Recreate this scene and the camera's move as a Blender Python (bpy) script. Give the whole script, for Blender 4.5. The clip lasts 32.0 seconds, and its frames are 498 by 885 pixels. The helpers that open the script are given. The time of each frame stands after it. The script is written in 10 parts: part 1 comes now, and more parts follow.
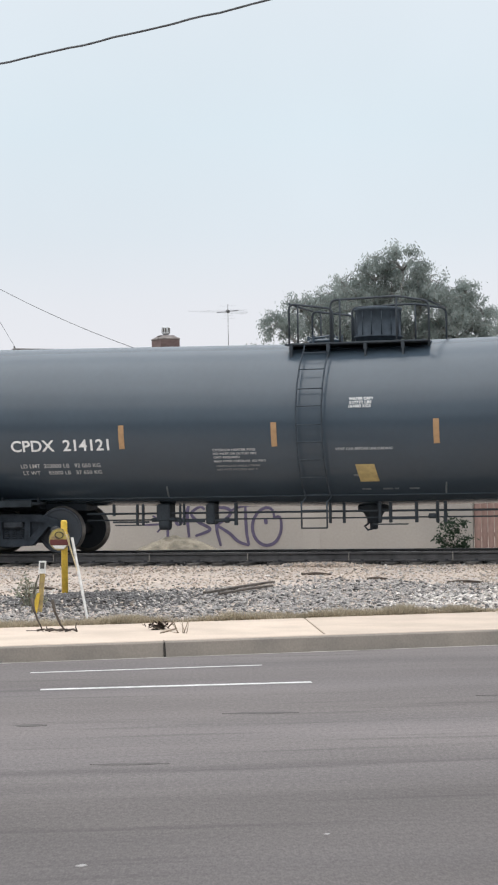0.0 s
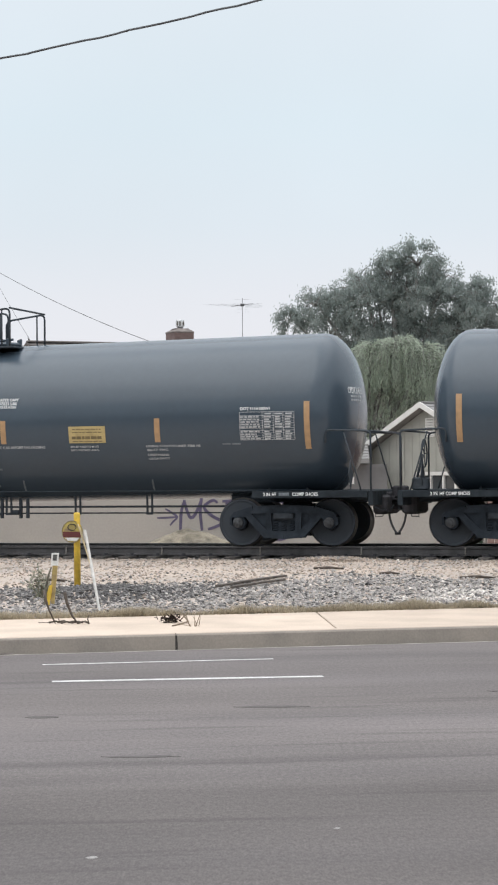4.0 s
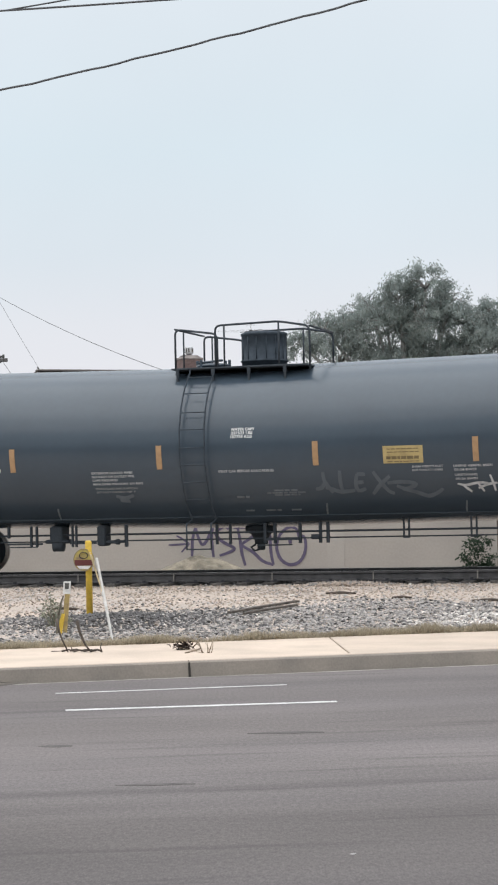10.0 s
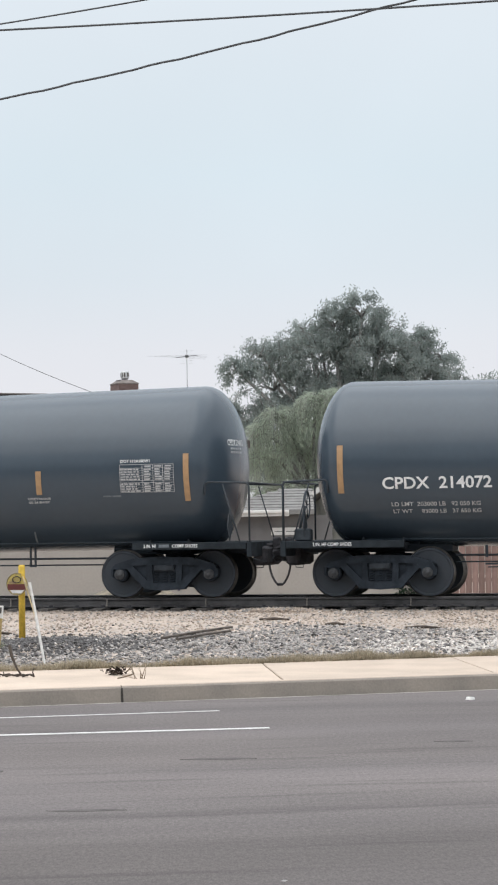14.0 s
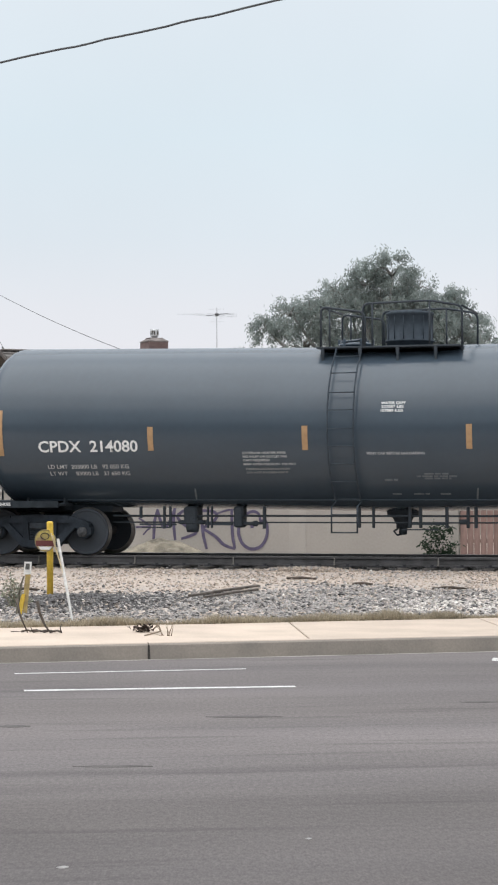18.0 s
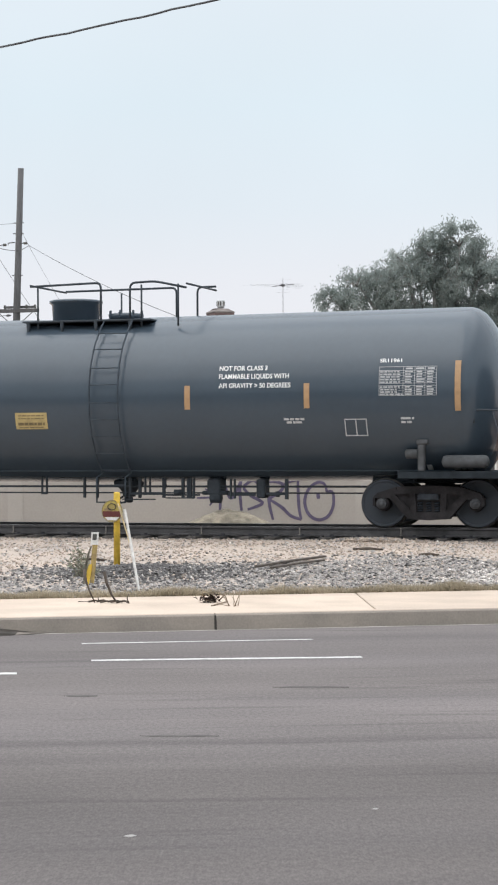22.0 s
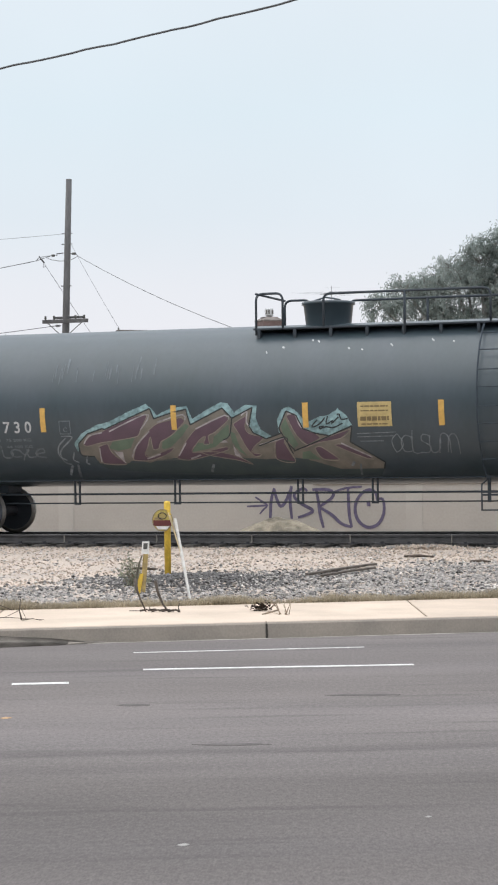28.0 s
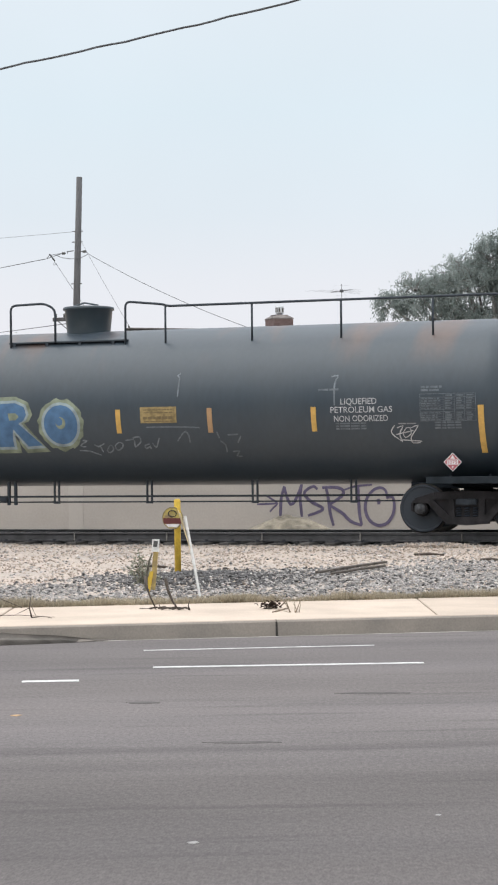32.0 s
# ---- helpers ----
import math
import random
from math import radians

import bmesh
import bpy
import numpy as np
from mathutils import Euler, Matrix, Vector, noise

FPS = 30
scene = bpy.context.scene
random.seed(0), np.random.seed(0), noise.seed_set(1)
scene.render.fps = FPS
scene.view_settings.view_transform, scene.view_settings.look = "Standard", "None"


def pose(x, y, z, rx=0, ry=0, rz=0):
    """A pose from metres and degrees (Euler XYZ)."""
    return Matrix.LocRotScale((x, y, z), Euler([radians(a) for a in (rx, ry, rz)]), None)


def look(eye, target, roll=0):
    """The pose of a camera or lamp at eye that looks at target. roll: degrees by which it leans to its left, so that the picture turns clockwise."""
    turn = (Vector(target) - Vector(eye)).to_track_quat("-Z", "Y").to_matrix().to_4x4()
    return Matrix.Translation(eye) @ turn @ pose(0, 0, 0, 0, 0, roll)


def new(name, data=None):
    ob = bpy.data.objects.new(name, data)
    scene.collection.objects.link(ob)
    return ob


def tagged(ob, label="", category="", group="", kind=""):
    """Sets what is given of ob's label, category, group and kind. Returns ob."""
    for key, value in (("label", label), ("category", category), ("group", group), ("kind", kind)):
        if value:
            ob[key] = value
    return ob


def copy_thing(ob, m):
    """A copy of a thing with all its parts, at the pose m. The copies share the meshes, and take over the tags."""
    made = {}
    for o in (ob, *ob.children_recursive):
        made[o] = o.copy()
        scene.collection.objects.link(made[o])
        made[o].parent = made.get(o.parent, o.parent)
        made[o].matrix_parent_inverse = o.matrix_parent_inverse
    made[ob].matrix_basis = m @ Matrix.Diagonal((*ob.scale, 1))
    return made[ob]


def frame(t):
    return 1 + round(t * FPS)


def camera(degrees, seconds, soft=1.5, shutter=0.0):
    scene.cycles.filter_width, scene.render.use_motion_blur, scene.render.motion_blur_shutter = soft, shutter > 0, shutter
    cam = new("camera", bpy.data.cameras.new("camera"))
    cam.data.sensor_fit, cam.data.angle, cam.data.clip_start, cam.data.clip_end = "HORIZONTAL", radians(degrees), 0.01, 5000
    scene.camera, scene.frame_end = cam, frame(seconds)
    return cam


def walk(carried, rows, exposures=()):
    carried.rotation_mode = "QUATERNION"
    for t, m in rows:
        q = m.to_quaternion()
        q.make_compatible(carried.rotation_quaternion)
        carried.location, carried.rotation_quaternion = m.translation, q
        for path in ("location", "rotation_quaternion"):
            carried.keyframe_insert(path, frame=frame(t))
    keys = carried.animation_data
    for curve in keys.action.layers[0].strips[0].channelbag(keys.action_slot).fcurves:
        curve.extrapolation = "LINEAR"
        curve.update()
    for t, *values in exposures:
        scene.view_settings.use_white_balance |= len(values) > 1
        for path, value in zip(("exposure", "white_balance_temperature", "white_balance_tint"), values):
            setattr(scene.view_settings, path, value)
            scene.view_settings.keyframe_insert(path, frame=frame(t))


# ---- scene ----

# ---------------------------------------------------------------- camera
cam = camera(13.97, 32.0, soft=2.1)
EYE = 2.1
# seconds, yaw, pitch, roll
ROWS = [
    (0.0, 15.654, 1.025, 0.949),
    (0.5, 15.811, 0.868, 0.917),
    (1.0, 15.872, 0.722, 0.901),
    (1.5, 15.897, 0.616, 0.840),
    (2.0, 15.955, 0.551, 0.680),
    (2.5, 15.964, 0.582, 0.666),
    (3.0, 15.954, 0.662, 0.623),
    (3.5, 15.937, 0.764, 0.535),
    (5.5, 16.454, 1.079, 0.510),
    (6.0, 16.500, 1.146, 0.512),
    (6.5, 16.475, 1.098, 0.500),
    (7.0, 16.401, 0.939, 0.554),
    (7.5, 16.363, 0.797, 0.643),
    (8.0, 16.399, 0.767, 0.776),
    (8.5, 16.470, 0.887, 0.936),
    (9.0, 16.542, 1.100, 1.032),
    (9.5, 16.504, 1.333, 1.172),
    (10.0, 16.331, 1.587, 1.256),
    (10.5, 16.056, 1.885, 1.308),
    (11.0, 15.753, 2.202, 1.360),
    (11.5, 15.454, 2.493, 1.510),
    (12.0, 15.228, 2.654, 1.600),
    (12.5, 15.058, 2.651, 1.485),
    (13.0, 14.879, 2.549, 1.262),
    (13.5, 14.665, 2.404, 1.019),
    (15.5, 14.255, 1.881, 0.457),
    (16.0, 14.318, 1.735, 0.511),
    (16.5, 14.554, 1.638, 0.165),
    (17.0, 14.774, 1.478, 0.207),
    (17.5, 15.038, 1.324, 0.237),
    (18.0, 15.279, 1.124, 0.190),
    (18.5, 15.564, 0.929, 0.096),
    (19.0, 15.891, 0.737, 0.009),
    (19.5, 16.179, 0.584, 0.024),
    (20.0, 16.433, 0.461, 0.059),
    (20.5, 16.656, 0.382, 0.062),
    (21.0, 16.820, 0.341, 0.108),
    (21.5, 16.987, 0.305, 0.144),
    (22.0, 17.147, 0.306, 0.214),
    (22.5, 17.313, 0.318, 0.302),
    (23.0, 17.506, 0.355, 0.429),
    (23.5, 17.735, 0.428, 0.527),
    (24.0, 17.972, 0.538, 0.629),
    (24.5, 18.157, 0.695, 0.708),
    (26.5, 18.253, 1.023, 0.873),
    (27.0, 18.334, 0.870, 0.846),
    (27.5, 18.450, 0.689, 0.792),
    (28.0, 18.552, 0.549, 0.695),
    (28.5, 18.630, 0.484, 0.645),
    (29.0, 18.716, 0.473, 0.657),
    (29.5, 18.788, 0.486, 0.666),
    (30.0, 18.828, 0.489, 0.657),
    (30.5, 18.837, 0.494, 0.630),
    (31.0, 18.837, 0.494, 0.630),
    (31.5, 18.837, 0.494, 0.630),
    (32.0, 18.837, 0.494, 0.630),
]
walk(cam, [(t, pose(0, 0, EYE, 90 + p, r, w)) for t, w, p, r in ROWS],
     ((0, 0.0), (7, 0.03), (10, -0.02), (13, -0.02), (18, 0.0), (21, 0.06), (32, 0.05)))

# ---------------------------------------------------------------- light
world = bpy.data.worlds.new("overcast_sky")
scene.world = world
world.use_nodes = True


def setup_world():
    nt = world.node_tree
    nt.nodes.clear()
    out = nt.nodes.new("ShaderNodeOutputWorld")
    bg = nt.nodes.new("ShaderNodeBackground")
    sky = nt.nodes.new("ShaderNodeTexSky")
    sky.sky_type = "NISHITA"
    sky.sun_disc = False
    sky.sun_elevation, sky.sun_rotation = radians(60), radians(218)
    sky.dust_density, sky.air_density, sky.ozone_density = 3.0, 1.0, 1.0
    co = nt.nodes.new("ShaderNodeTexCoord")
    sep = nt.nodes.new("ShaderNodeSeparateXYZ")
    nt.links.new(co.outputs["Generated"], sep.inputs[0])
    # high cloud: brighter towards the zenith, as an overcast sky is
    ramp = nt.nodes.new("ShaderNodeValToRGB")
    e = ramp.color_ramp.elements
    e[0].position, e[0].color = 0.0, (0.80, 0.80, 0.845, 1)
    e[1].position, e[1].color = 1.0, (2.2, 2.26, 2.33, 1)
    # The jump from 0.63 to 0.71 is added, out of view, for tank reflections.
    for p, c in ((0.05, (0.80, 0.80, 0.845, 1)), (0.085, (0.775, 0.795, 0.845, 1)), (0.12, (0.72, 0.785, 0.845, 1)), (0.17, (0.70, 0.795, 0.86, 1)), (0.24, (0.74, 0.81, 0.87, 1)), (0.45, (0.96, 1.01, 1.07, 1)), (0.63, (1.08, 1.13, 1.19, 1)), (0.71, (1.86, 1.92, 1.99, 1))):
        k = e.new(p)
        k.color = c
    nt.links.new(sep.outputs["Z"], ramp.inputs[0])
    # soft uneven cloud
    nz = nt.nodes.new("ShaderNodeTexNoise")
    nz.inputs["Scale"].default_value, nz.inputs["Detail"].default_value = 7.0, 3.0
    nt.links.new(co.outputs["Generated"], nz.inputs["Vector"])
    mr = nt.nodes.new("ShaderNodeMapRange")
    mr.inputs["To Min"].default_value, mr.inputs["To Max"].default_value = 0.95, 1.05
    nt.links.new(nz.outputs["Fac"], mr.inputs["Value"])
    mul = nt.nodes.new("ShaderNodeVectorMath")
    mul.operation = "SCALE"
    nt.links.new(ramp.outputs[0], mul.inputs[0])
    nt.links.new(mr.outputs[0], mul.inputs["Scale"])
    add = nt.nodes.new("ShaderNodeVectorMath")
    add.operation = "MULTIPLY_ADD"
    nt.links.new(sky.outputs[0], add.inputs[0])
    add.inputs[1].default_value = (0.006, 0.006, 0.006)
    nt.links.new(mul.outputs[0], add.inputs[2])
    nt.links.new(add.outputs[0], bg.inputs["Color"])
    bg.inputs["Strength"].default_value = 1.0
    nt.links.new(bg.outputs[0], out.inputs["Surface"])


setup_world()
sun_data = bpy.data.lights.new("hazy_sun", "SUN")
sun_data.energy, sun_data.angle, sun_data.color = 1.1, radians(75), (1.0, 0.96, 0.9)
sun = new("hazy_sun", sun_data)
sun.matrix_world = look((-14, -18, 40), (0, 0, 0))

# ---------------------------------------------------------------- materials
MATS = {}


def mat(name, base, rough=0.7, metal=0.0, vary=0.12, scale=4.0, fine=60.0, fine_vary=0.08, bump=0.0, bump_scale=80.0, tint=None, rand=0.0, island=0.0, spec=0.5, stretch=(1, 1, 1), rough_vary=0.08):
    """A procedural surface: two sizes of colour variation, uneven gloss and fine relief."""
    if name in MATS:
        return MATS[name]
    m = bpy.data.materials.new(name)
    m.use_nodes = True
    nt = m.node_tree
    b = nt.nodes["Principled BSDF"]
    b.inputs["Metallic"].default_value = metal
    b.inputs["Specular IOR Level"].default_value = spec
    co = nt.nodes.new("ShaderNodeTexCoord")
    mp = nt.nodes.new("ShaderNodeMapping")
    mp.inputs["Scale"].default_value = stretch
    nt.links.new(co.outputs["Object"], mp.inputs["Vector"])

    def noise_tex(s, detail):
        n = nt.nodes.new("ShaderNodeTexNoise")
        n.inputs["Scale"].default_value, n.inputs["Detail"].default_value = s, detail
        nt.links.new(mp.outputs[0], n.inputs["Vector"])
        return n

    big, small = noise_tex(scale, 4.0), noise_tex(fine, 2.0)
    mix = nt.nodes.new("ShaderNodeMix")
    mix.data_type = "RGBA"
    other = tint or tuple(min(1, c * (1 - 2.2 * vary)) for c in base)
    mix.inputs["A"].default_value, mix.inputs["B"].default_value = (*base, 1), (*other, 1)
    mr = nt.nodes.new("ShaderNodeMapRange")
    mr.inputs["From Min"].default_value, mr.inputs["From Max"].default_value = 0.35, 0.7
    nt.links.new(big.outputs["Fac"], mr.inputs["Value"])
    nt.links.new(mr.outputs[0], mix.inputs["Factor"])
    hsv = nt.nodes.new("ShaderNodeHueSaturation")
    nt.links.new(mix.outputs["Result"], hsv.inputs["Color"])
    val = nt.nodes.new("ShaderNodeMapRange")
    val.inputs["From Min"].default_value, val.inputs["From Max"].default_value = 0.25, 0.75
    val.inputs["To Min"].default_value, val.inputs["To Max"].default_value = 1 - fine_vary, 1 + fine_vary
    nt.links.new(small.outputs["Fac"], val.inputs["Value"])
    last = val.outputs[0]
    if rand or island:
        src = nt.nodes.new("ShaderNodeObjectInfo" if rand else "ShaderNodeNewGeometry")
        r2 = nt.nodes.new("ShaderNodeMapRange")
        amount = rand or island
        r2.inputs["To Min"].default_value, r2.inputs["To Max"].default_value = 1 - amount, 1 + amount
        nt.links.new(src.outputs["Random" if rand else "Random Per Island"], r2.inputs["Value"])
        mm = nt.nodes.new("ShaderNodeMath")
        mm.operation = "MULTIPLY"
        nt.links.new(last, mm.inputs[0])
        nt.links.new(r2.outputs[0], mm.inputs[1])
        last = mm.outputs[0]
    nt.links.new(last, hsv.inputs["Value"])
    nt.links.new(hsv.outputs[0], b.inputs["Base Color"])
    rr = nt.nodes.new("ShaderNodeMapRange")
    rr.inputs["To Min"].default_value, rr.inputs["To Max"].default_value = max(0.02, rough - rough_vary), min(1, rough + rough_vary)
    nt.links.new(big.outputs["Fac"], rr.inputs["Value"])
    nt.links.new(rr.outputs[0], b.inputs["Roughness"])
    if bump:
        bn = nt.nodes.new("ShaderNodeBump")
        bn.inputs["Strength"].default_value, bn.inputs["Distance"].default_value = bump, 0.02
        n3 = noise_tex(bump_scale, 3.0)
        nt.links.new(n3.outputs["Fac"], bn.inputs["Height"])
        nt.links.new(bn.outputs[0], b.inputs["Normal"])
    MATS[name] = m
    return m


TANK = mat("black_tank_paint", (0.050, 0.069, 0.090), rough=0.21, vary=0.04, scale=0.7, fine=9, fine_vary=0.03, spec=0.47, rough_vary=0.03)
TANK_OLD = mat("weathered_black_tank_paint", (0.040, 0.057, 0.067), rough=0.33, vary=0.16, scale=1.1, fine=11, fine_vary=0.07, spec=0.5, stretch=(1, 1, 0.35), tint=(0.052, 0.068, 0.083))


def rust_stained(name):
    """The weathered paint with soft brown rust runs towards the crown."""
    m = mat(name, (0.038, 0.052, 0.066), rough=0.36, vary=0.16, scale=1.1, fine=11, fine_vary=0.07, spec=0.5, stretch=(1, 1, 0.35), tint=(0.046, 0.059, 0.071))
    nt = m.node_tree
    hsv = [n for n in nt.nodes if n.bl_idname == "ShaderNodeHueSaturation"][0]
    src = hsv.inputs["Color"].links[0].from_socket
    co = nt.nodes.new("ShaderNodeTexCoord")
    mp = nt.nodes.new("ShaderNodeMapping")
    mp.inputs["Scale"].default_value = (1.0, 0.3, 0.3)
    nz = nt.nodes.new("ShaderNodeTexNoise")
    nz.inputs["Scale"].default_value, nz.inputs["Detail"].default_value = 1.1, 5.0
    nt.links.new(co.outputs["Object"], mp.inputs["Vector"])
    nt.links.new(mp.outputs[0], nz.inputs["Vector"])
    r1 = nt.nodes.new("ShaderNodeMapRange")
    r1.inputs["From Min"].default_value, r1.inputs["From Max"].default_value = 0.50, 0.68
    nt.links.new(nz.outputs["Fac"], r1.inputs["Value"])
    sep = nt.nodes.new("ShaderNodeSeparateXYZ")
    nt.links.new(co.outputs["Object"], sep.inputs[0])
    r2 = nt.nodes.new("ShaderNodeMapRange")
    r2.inputs["From Min"].default_value, r2.inputs["From Max"].default_value = 3.1, 3.75
    nt.links.new(sep.outputs["Z"], r2.inputs["Value"])
    mul = nt.nodes.new("ShaderNodeMath")
    mul.operation = "MULTIPLY"
    nt.links.new(r1.outputs[0], mul.inputs[0])
    nt.links.new(r2.outputs[0], mul.inputs[1])
    mix = nt.nodes.new("ShaderNodeMix")
    mix.data_type = "RGBA"
    nt.links.new(mul.outputs[0], mix.inputs["Factor"])
    nt.links.new(src, mix.inputs["A"])
    mix.inputs["B"].default_value = (0.105, 0.072, 0.062, 1)
    nt.links.new(mix.outputs["Result"], hsv.inputs["Color"])
    return m


TANK_RUST = rust_stained("rust_stained_black_tank_paint")
TANK_FLAT = mat("flat_black_tank_paint", (0.046, 0.063, 0.085), rough=0.5, vary=0.06, scale=0.9, fine=9, fine_vary=0.05, spec=0.36)
FRAME = mat("black_underframe_paint", (0.039, 0.048, 0.058), rough=0.75, vary=0.2, scale=5, fine=40, fine_vary=0.2, spec=0.25, tint=(0.049, 0.058, 0.068))
RUNGS = mat("dull_black_ladder_paint", (0.052, 0.066, 0.082), rough=0.8, vary=0.15, scale=8, spec=0.15)
# Coloured darker than the underframe paint, for the shade below the tanks.
CASTING = mat("shade_darkened_casting", (0.033, 0.041, 0.052), rough=0.9, vary=0.2, scale=6, fine=60, fine_vary=0.2, spec=0.15)
# Bogie insides coloured lighter, to lift the deep shade behind the frames.
INNER = mat("shade_lifted_bogie_works", (0.055, 0.063, 0.074), rough=0.95, vary=0.2, scale=6, spec=0.1)
# Darker than the underframe paint; covers end platforms and side sills.
DECK = mat("dark_platform_black", (0.028, 0.035, 0.042), rough=0.9, vary=0.2, scale=5, fine=60, fine_vary=0.15, spec=0.15)
RUSTY = mat("brown_dusty_castings", (0.060, 0.059, 0.066), rough=0.85, vary=0.2, scale=6, fine=60, fine_vary=0.2, spec=0.25)
STEEL = mat("worn_wheel_tread", (0.36, 0.34, 0.32), rough=0.4, metal=0.9, vary=0.1, scale=20)
WHEEL = mat("dark_wheel_face", (0.042, 0.050, 0.061), rough=0.75, vary=0.2, scale=7, fine=50, fine_vary=0.15, spec=0.3, tint=(0.046, 0.052, 0.061))
BEARING = mat("dull_dark_bearing_cap", (0.062, 0.066, 0.072), rough=0.75, vary=0.25, scale=30)
CAPS = mat("grey_bearing_cap", (0.11, 0.11, 0.105), rough=0.6, metal=0.3, vary=0.2, scale=30)
WHITE = mat("white_stencil_paint", (0.78, 0.79, 0.79), rough=0.6, vary=0.08, scale=12, fine=90, fine_vary=0.08)
WORN = mat("worn_white_stencil_paint", (0.52, 0.53, 0.54), rough=0.7, vary=0.25, scale=14, fine=60, fine_vary=0.2, tint=(0.32, 0.33, 0.34))
FADED = mat("faded_white_stencil_paint", (0.30, 0.31, 0.315), rough=0.7, vary=0.25, scale=12, fine=60, fine_vary=0.2, tint=(0.20, 0.21, 0.215))
FAINT = mat("faded_grey_stencil_paint", (0.15, 0.17, 0.19), rough=0.7, vary=0.3, scale=10, fine=60, fine_vary=0.25, tint=(0.09, 0.105, 0.12))
ORANGE = mat("orange_reflective_tape", (0.43, 0.265, 0.135), rough=0.45, vary=0.1, scale=9, fine=80, fine_vary=0.08)
YELLOW_TAPE = mat("yellow_reflective_tape", (0.63, 0.385, 0.10), rough=0.45, vary=0.1, scale=9, fine=80, fine_vary=0.08)
SIGN = mat("yellow_sign_sheet", (0.50, 0.385, 0.17), rough=0.5, vary=0.12, scale=8, fine=50, fine_vary=0.08)
SIGN_DIRTY = mat("dirty_yellow_sign_sheet", (0.38, 0.28, 0.12), rough=0.6, vary=0.25, scale=10, fine=50, fine_vary=0.15)
INK = mat("dark_sign_print", (0.17, 0.125, 0.06), rough=0.6)
FADED_INK = mat("faded_dark_print", (0.12, 0.135, 0.13), rough=0.7, vary=0.2, scale=9)
RAIL = mat("rail_steel_brown", (0.078, 0.075, 0.077), rough=0.65, metal=0.1, vary=0.2, scale=5, fine=50, fine_vary=0.15)
RAIL_TOP = mat("polished_rail_head", (0.35, 0.34, 0.33), rough=0.35, metal=0.9, vary=0.1, scale=8)
TIE = mat("creosoted_sleeper_wood", (0.088, 0.080, 0.074), rough=0.9, vary=0.3, scale=6, fine=70, fine_vary=0.3, rand=0.3, bump=0.4, stretch=(1, 0.15, 1))


def asphalt():
    """Worn asphalt: coarse aggregate, long tyre-polished bands and dark drips along the lanes, patches."""
    m = bpy.data.materials.new("worn_grey_asphalt")
    m.use_nodes = True
    nt = m.node_tree
    b = nt.nodes["Principled BSDF"]
    b.inputs["Specular IOR Level"].default_value = 0.35
    co = nt.nodes.new("ShaderNodeTexCoord")

    def layer(scale, detail, size=(1, 1, 1), turn=0.0, lo=0.3, hi=0.7, a=0.0, z=1.0, shift=0.0):
        mp = nt.nodes.new("ShaderNodeMapping")
        mp.vector_type = "TEXTURE"
        mp.inputs["Rotation"].default_value = (0, 0, radians(turn))
        mp.inputs["Scale"].default_value = size
        mp.inputs["Location"].default_value = (shift, shift, 0)
        nt.links.new(co.outputs["Object"], mp.inputs["Vector"])
        n = nt.nodes.new("ShaderNodeTexNoise")
        n.inputs["Scale"].default_value, n.inputs["Detail"].default_value = scale, detail
        nt.links.new(mp.outputs[0], n.inputs["Vector"])
        r = nt.nodes.new("ShaderNodeMapRange")
        r.inputs["From Min"].default_value, r.inputs["From Max"].default_value = lo, hi
        r.inputs["To Min"].default_value, r.inputs["To Max"].default_value = a, z
        nt.links.new(n.outputs["Fac"], r.inputs["Value"])
        return r.outputs[0], n.outputs["Fac"]

    def times(p, q):
        k = nt.nodes.new("ShaderNodeMath")
        k.operation = "MULTIPLY"
        nt.links.new(p, k.inputs[0])
        nt.links.new(q, k.inputs[1])
        return k.outputs[0]

    bands, _ = layer(1.0, 3.0, (60, 2.6, 1), 21, 0.34, 0.66, 0.88, 1.09)
    streaks, _ = layer(1.0, 4.0, (9.0, 0.8, 1), 22, 0.34, 0.62, 0.92, 1.05, 7.0)
    marks, _ = layer(1.0, 2.0, (3.2, 0.30, 1), 21, 0.29, 0.40, 0.78, 1.0, 31.0)
    blotch, _ = layer(0.7, 5.0, (2.2, 1, 1), 21, 0.3, 0.7, 0.89, 1.10)
    grit, gf = layer(30.0, 2.0, (1, 2.4, 1), 16, 0.3, 0.7, 0.86, 1.16)
    fine, ff = layer(80.0, 1.0, (1, 4.0, 1), 16, 0.3, 0.7, 0.86, 1.15)
    v = times(times(times(bands, streaks), times(marks, blotch)), times(grit, fine))
    warm, _ = layer(0.5, 2.0, (6, 1, 1), 21, 0.3, 0.7, 0.0, 1.0, 3.0)
    mix = nt.nodes.new("ShaderNodeMix")
    mix.data_type = "RGBA"
    mix.inputs["A"].default_value, mix.inputs["B"].default_value = (0.164, 0.145, 0.140, 1), (0.152, 0.136, 0.135, 1)
    nt.links.new(warm, mix.inputs["Factor"])
    turned = nt.nodes.new("ShaderNodeVectorRotate")
    turned.rotation_type = "Z_AXIS"
    turned.inputs["Angle"].default_value = radians(-22)
    nt.links.new(co.outputs["Object"], turned.inputs["Vector"])
    sep = nt.nodes.new("ShaderNodeSeparateXYZ")
    nt.links.new(turned.outputs[0], sep.inputs[0])
    edge, _ = layer(0.5, 3.0, (4, 1, 1), 21, 0.3, 0.7, -0.3, 0.3, 11.0)
    off = nt.nodes.new("ShaderNodeMath")
    nt.links.new(sep.outputs["Y"], off.inputs[0])
    nt.links.new(edge, off.inputs[1])
    lane = nt.nodes.new("ShaderNodeMapRange")
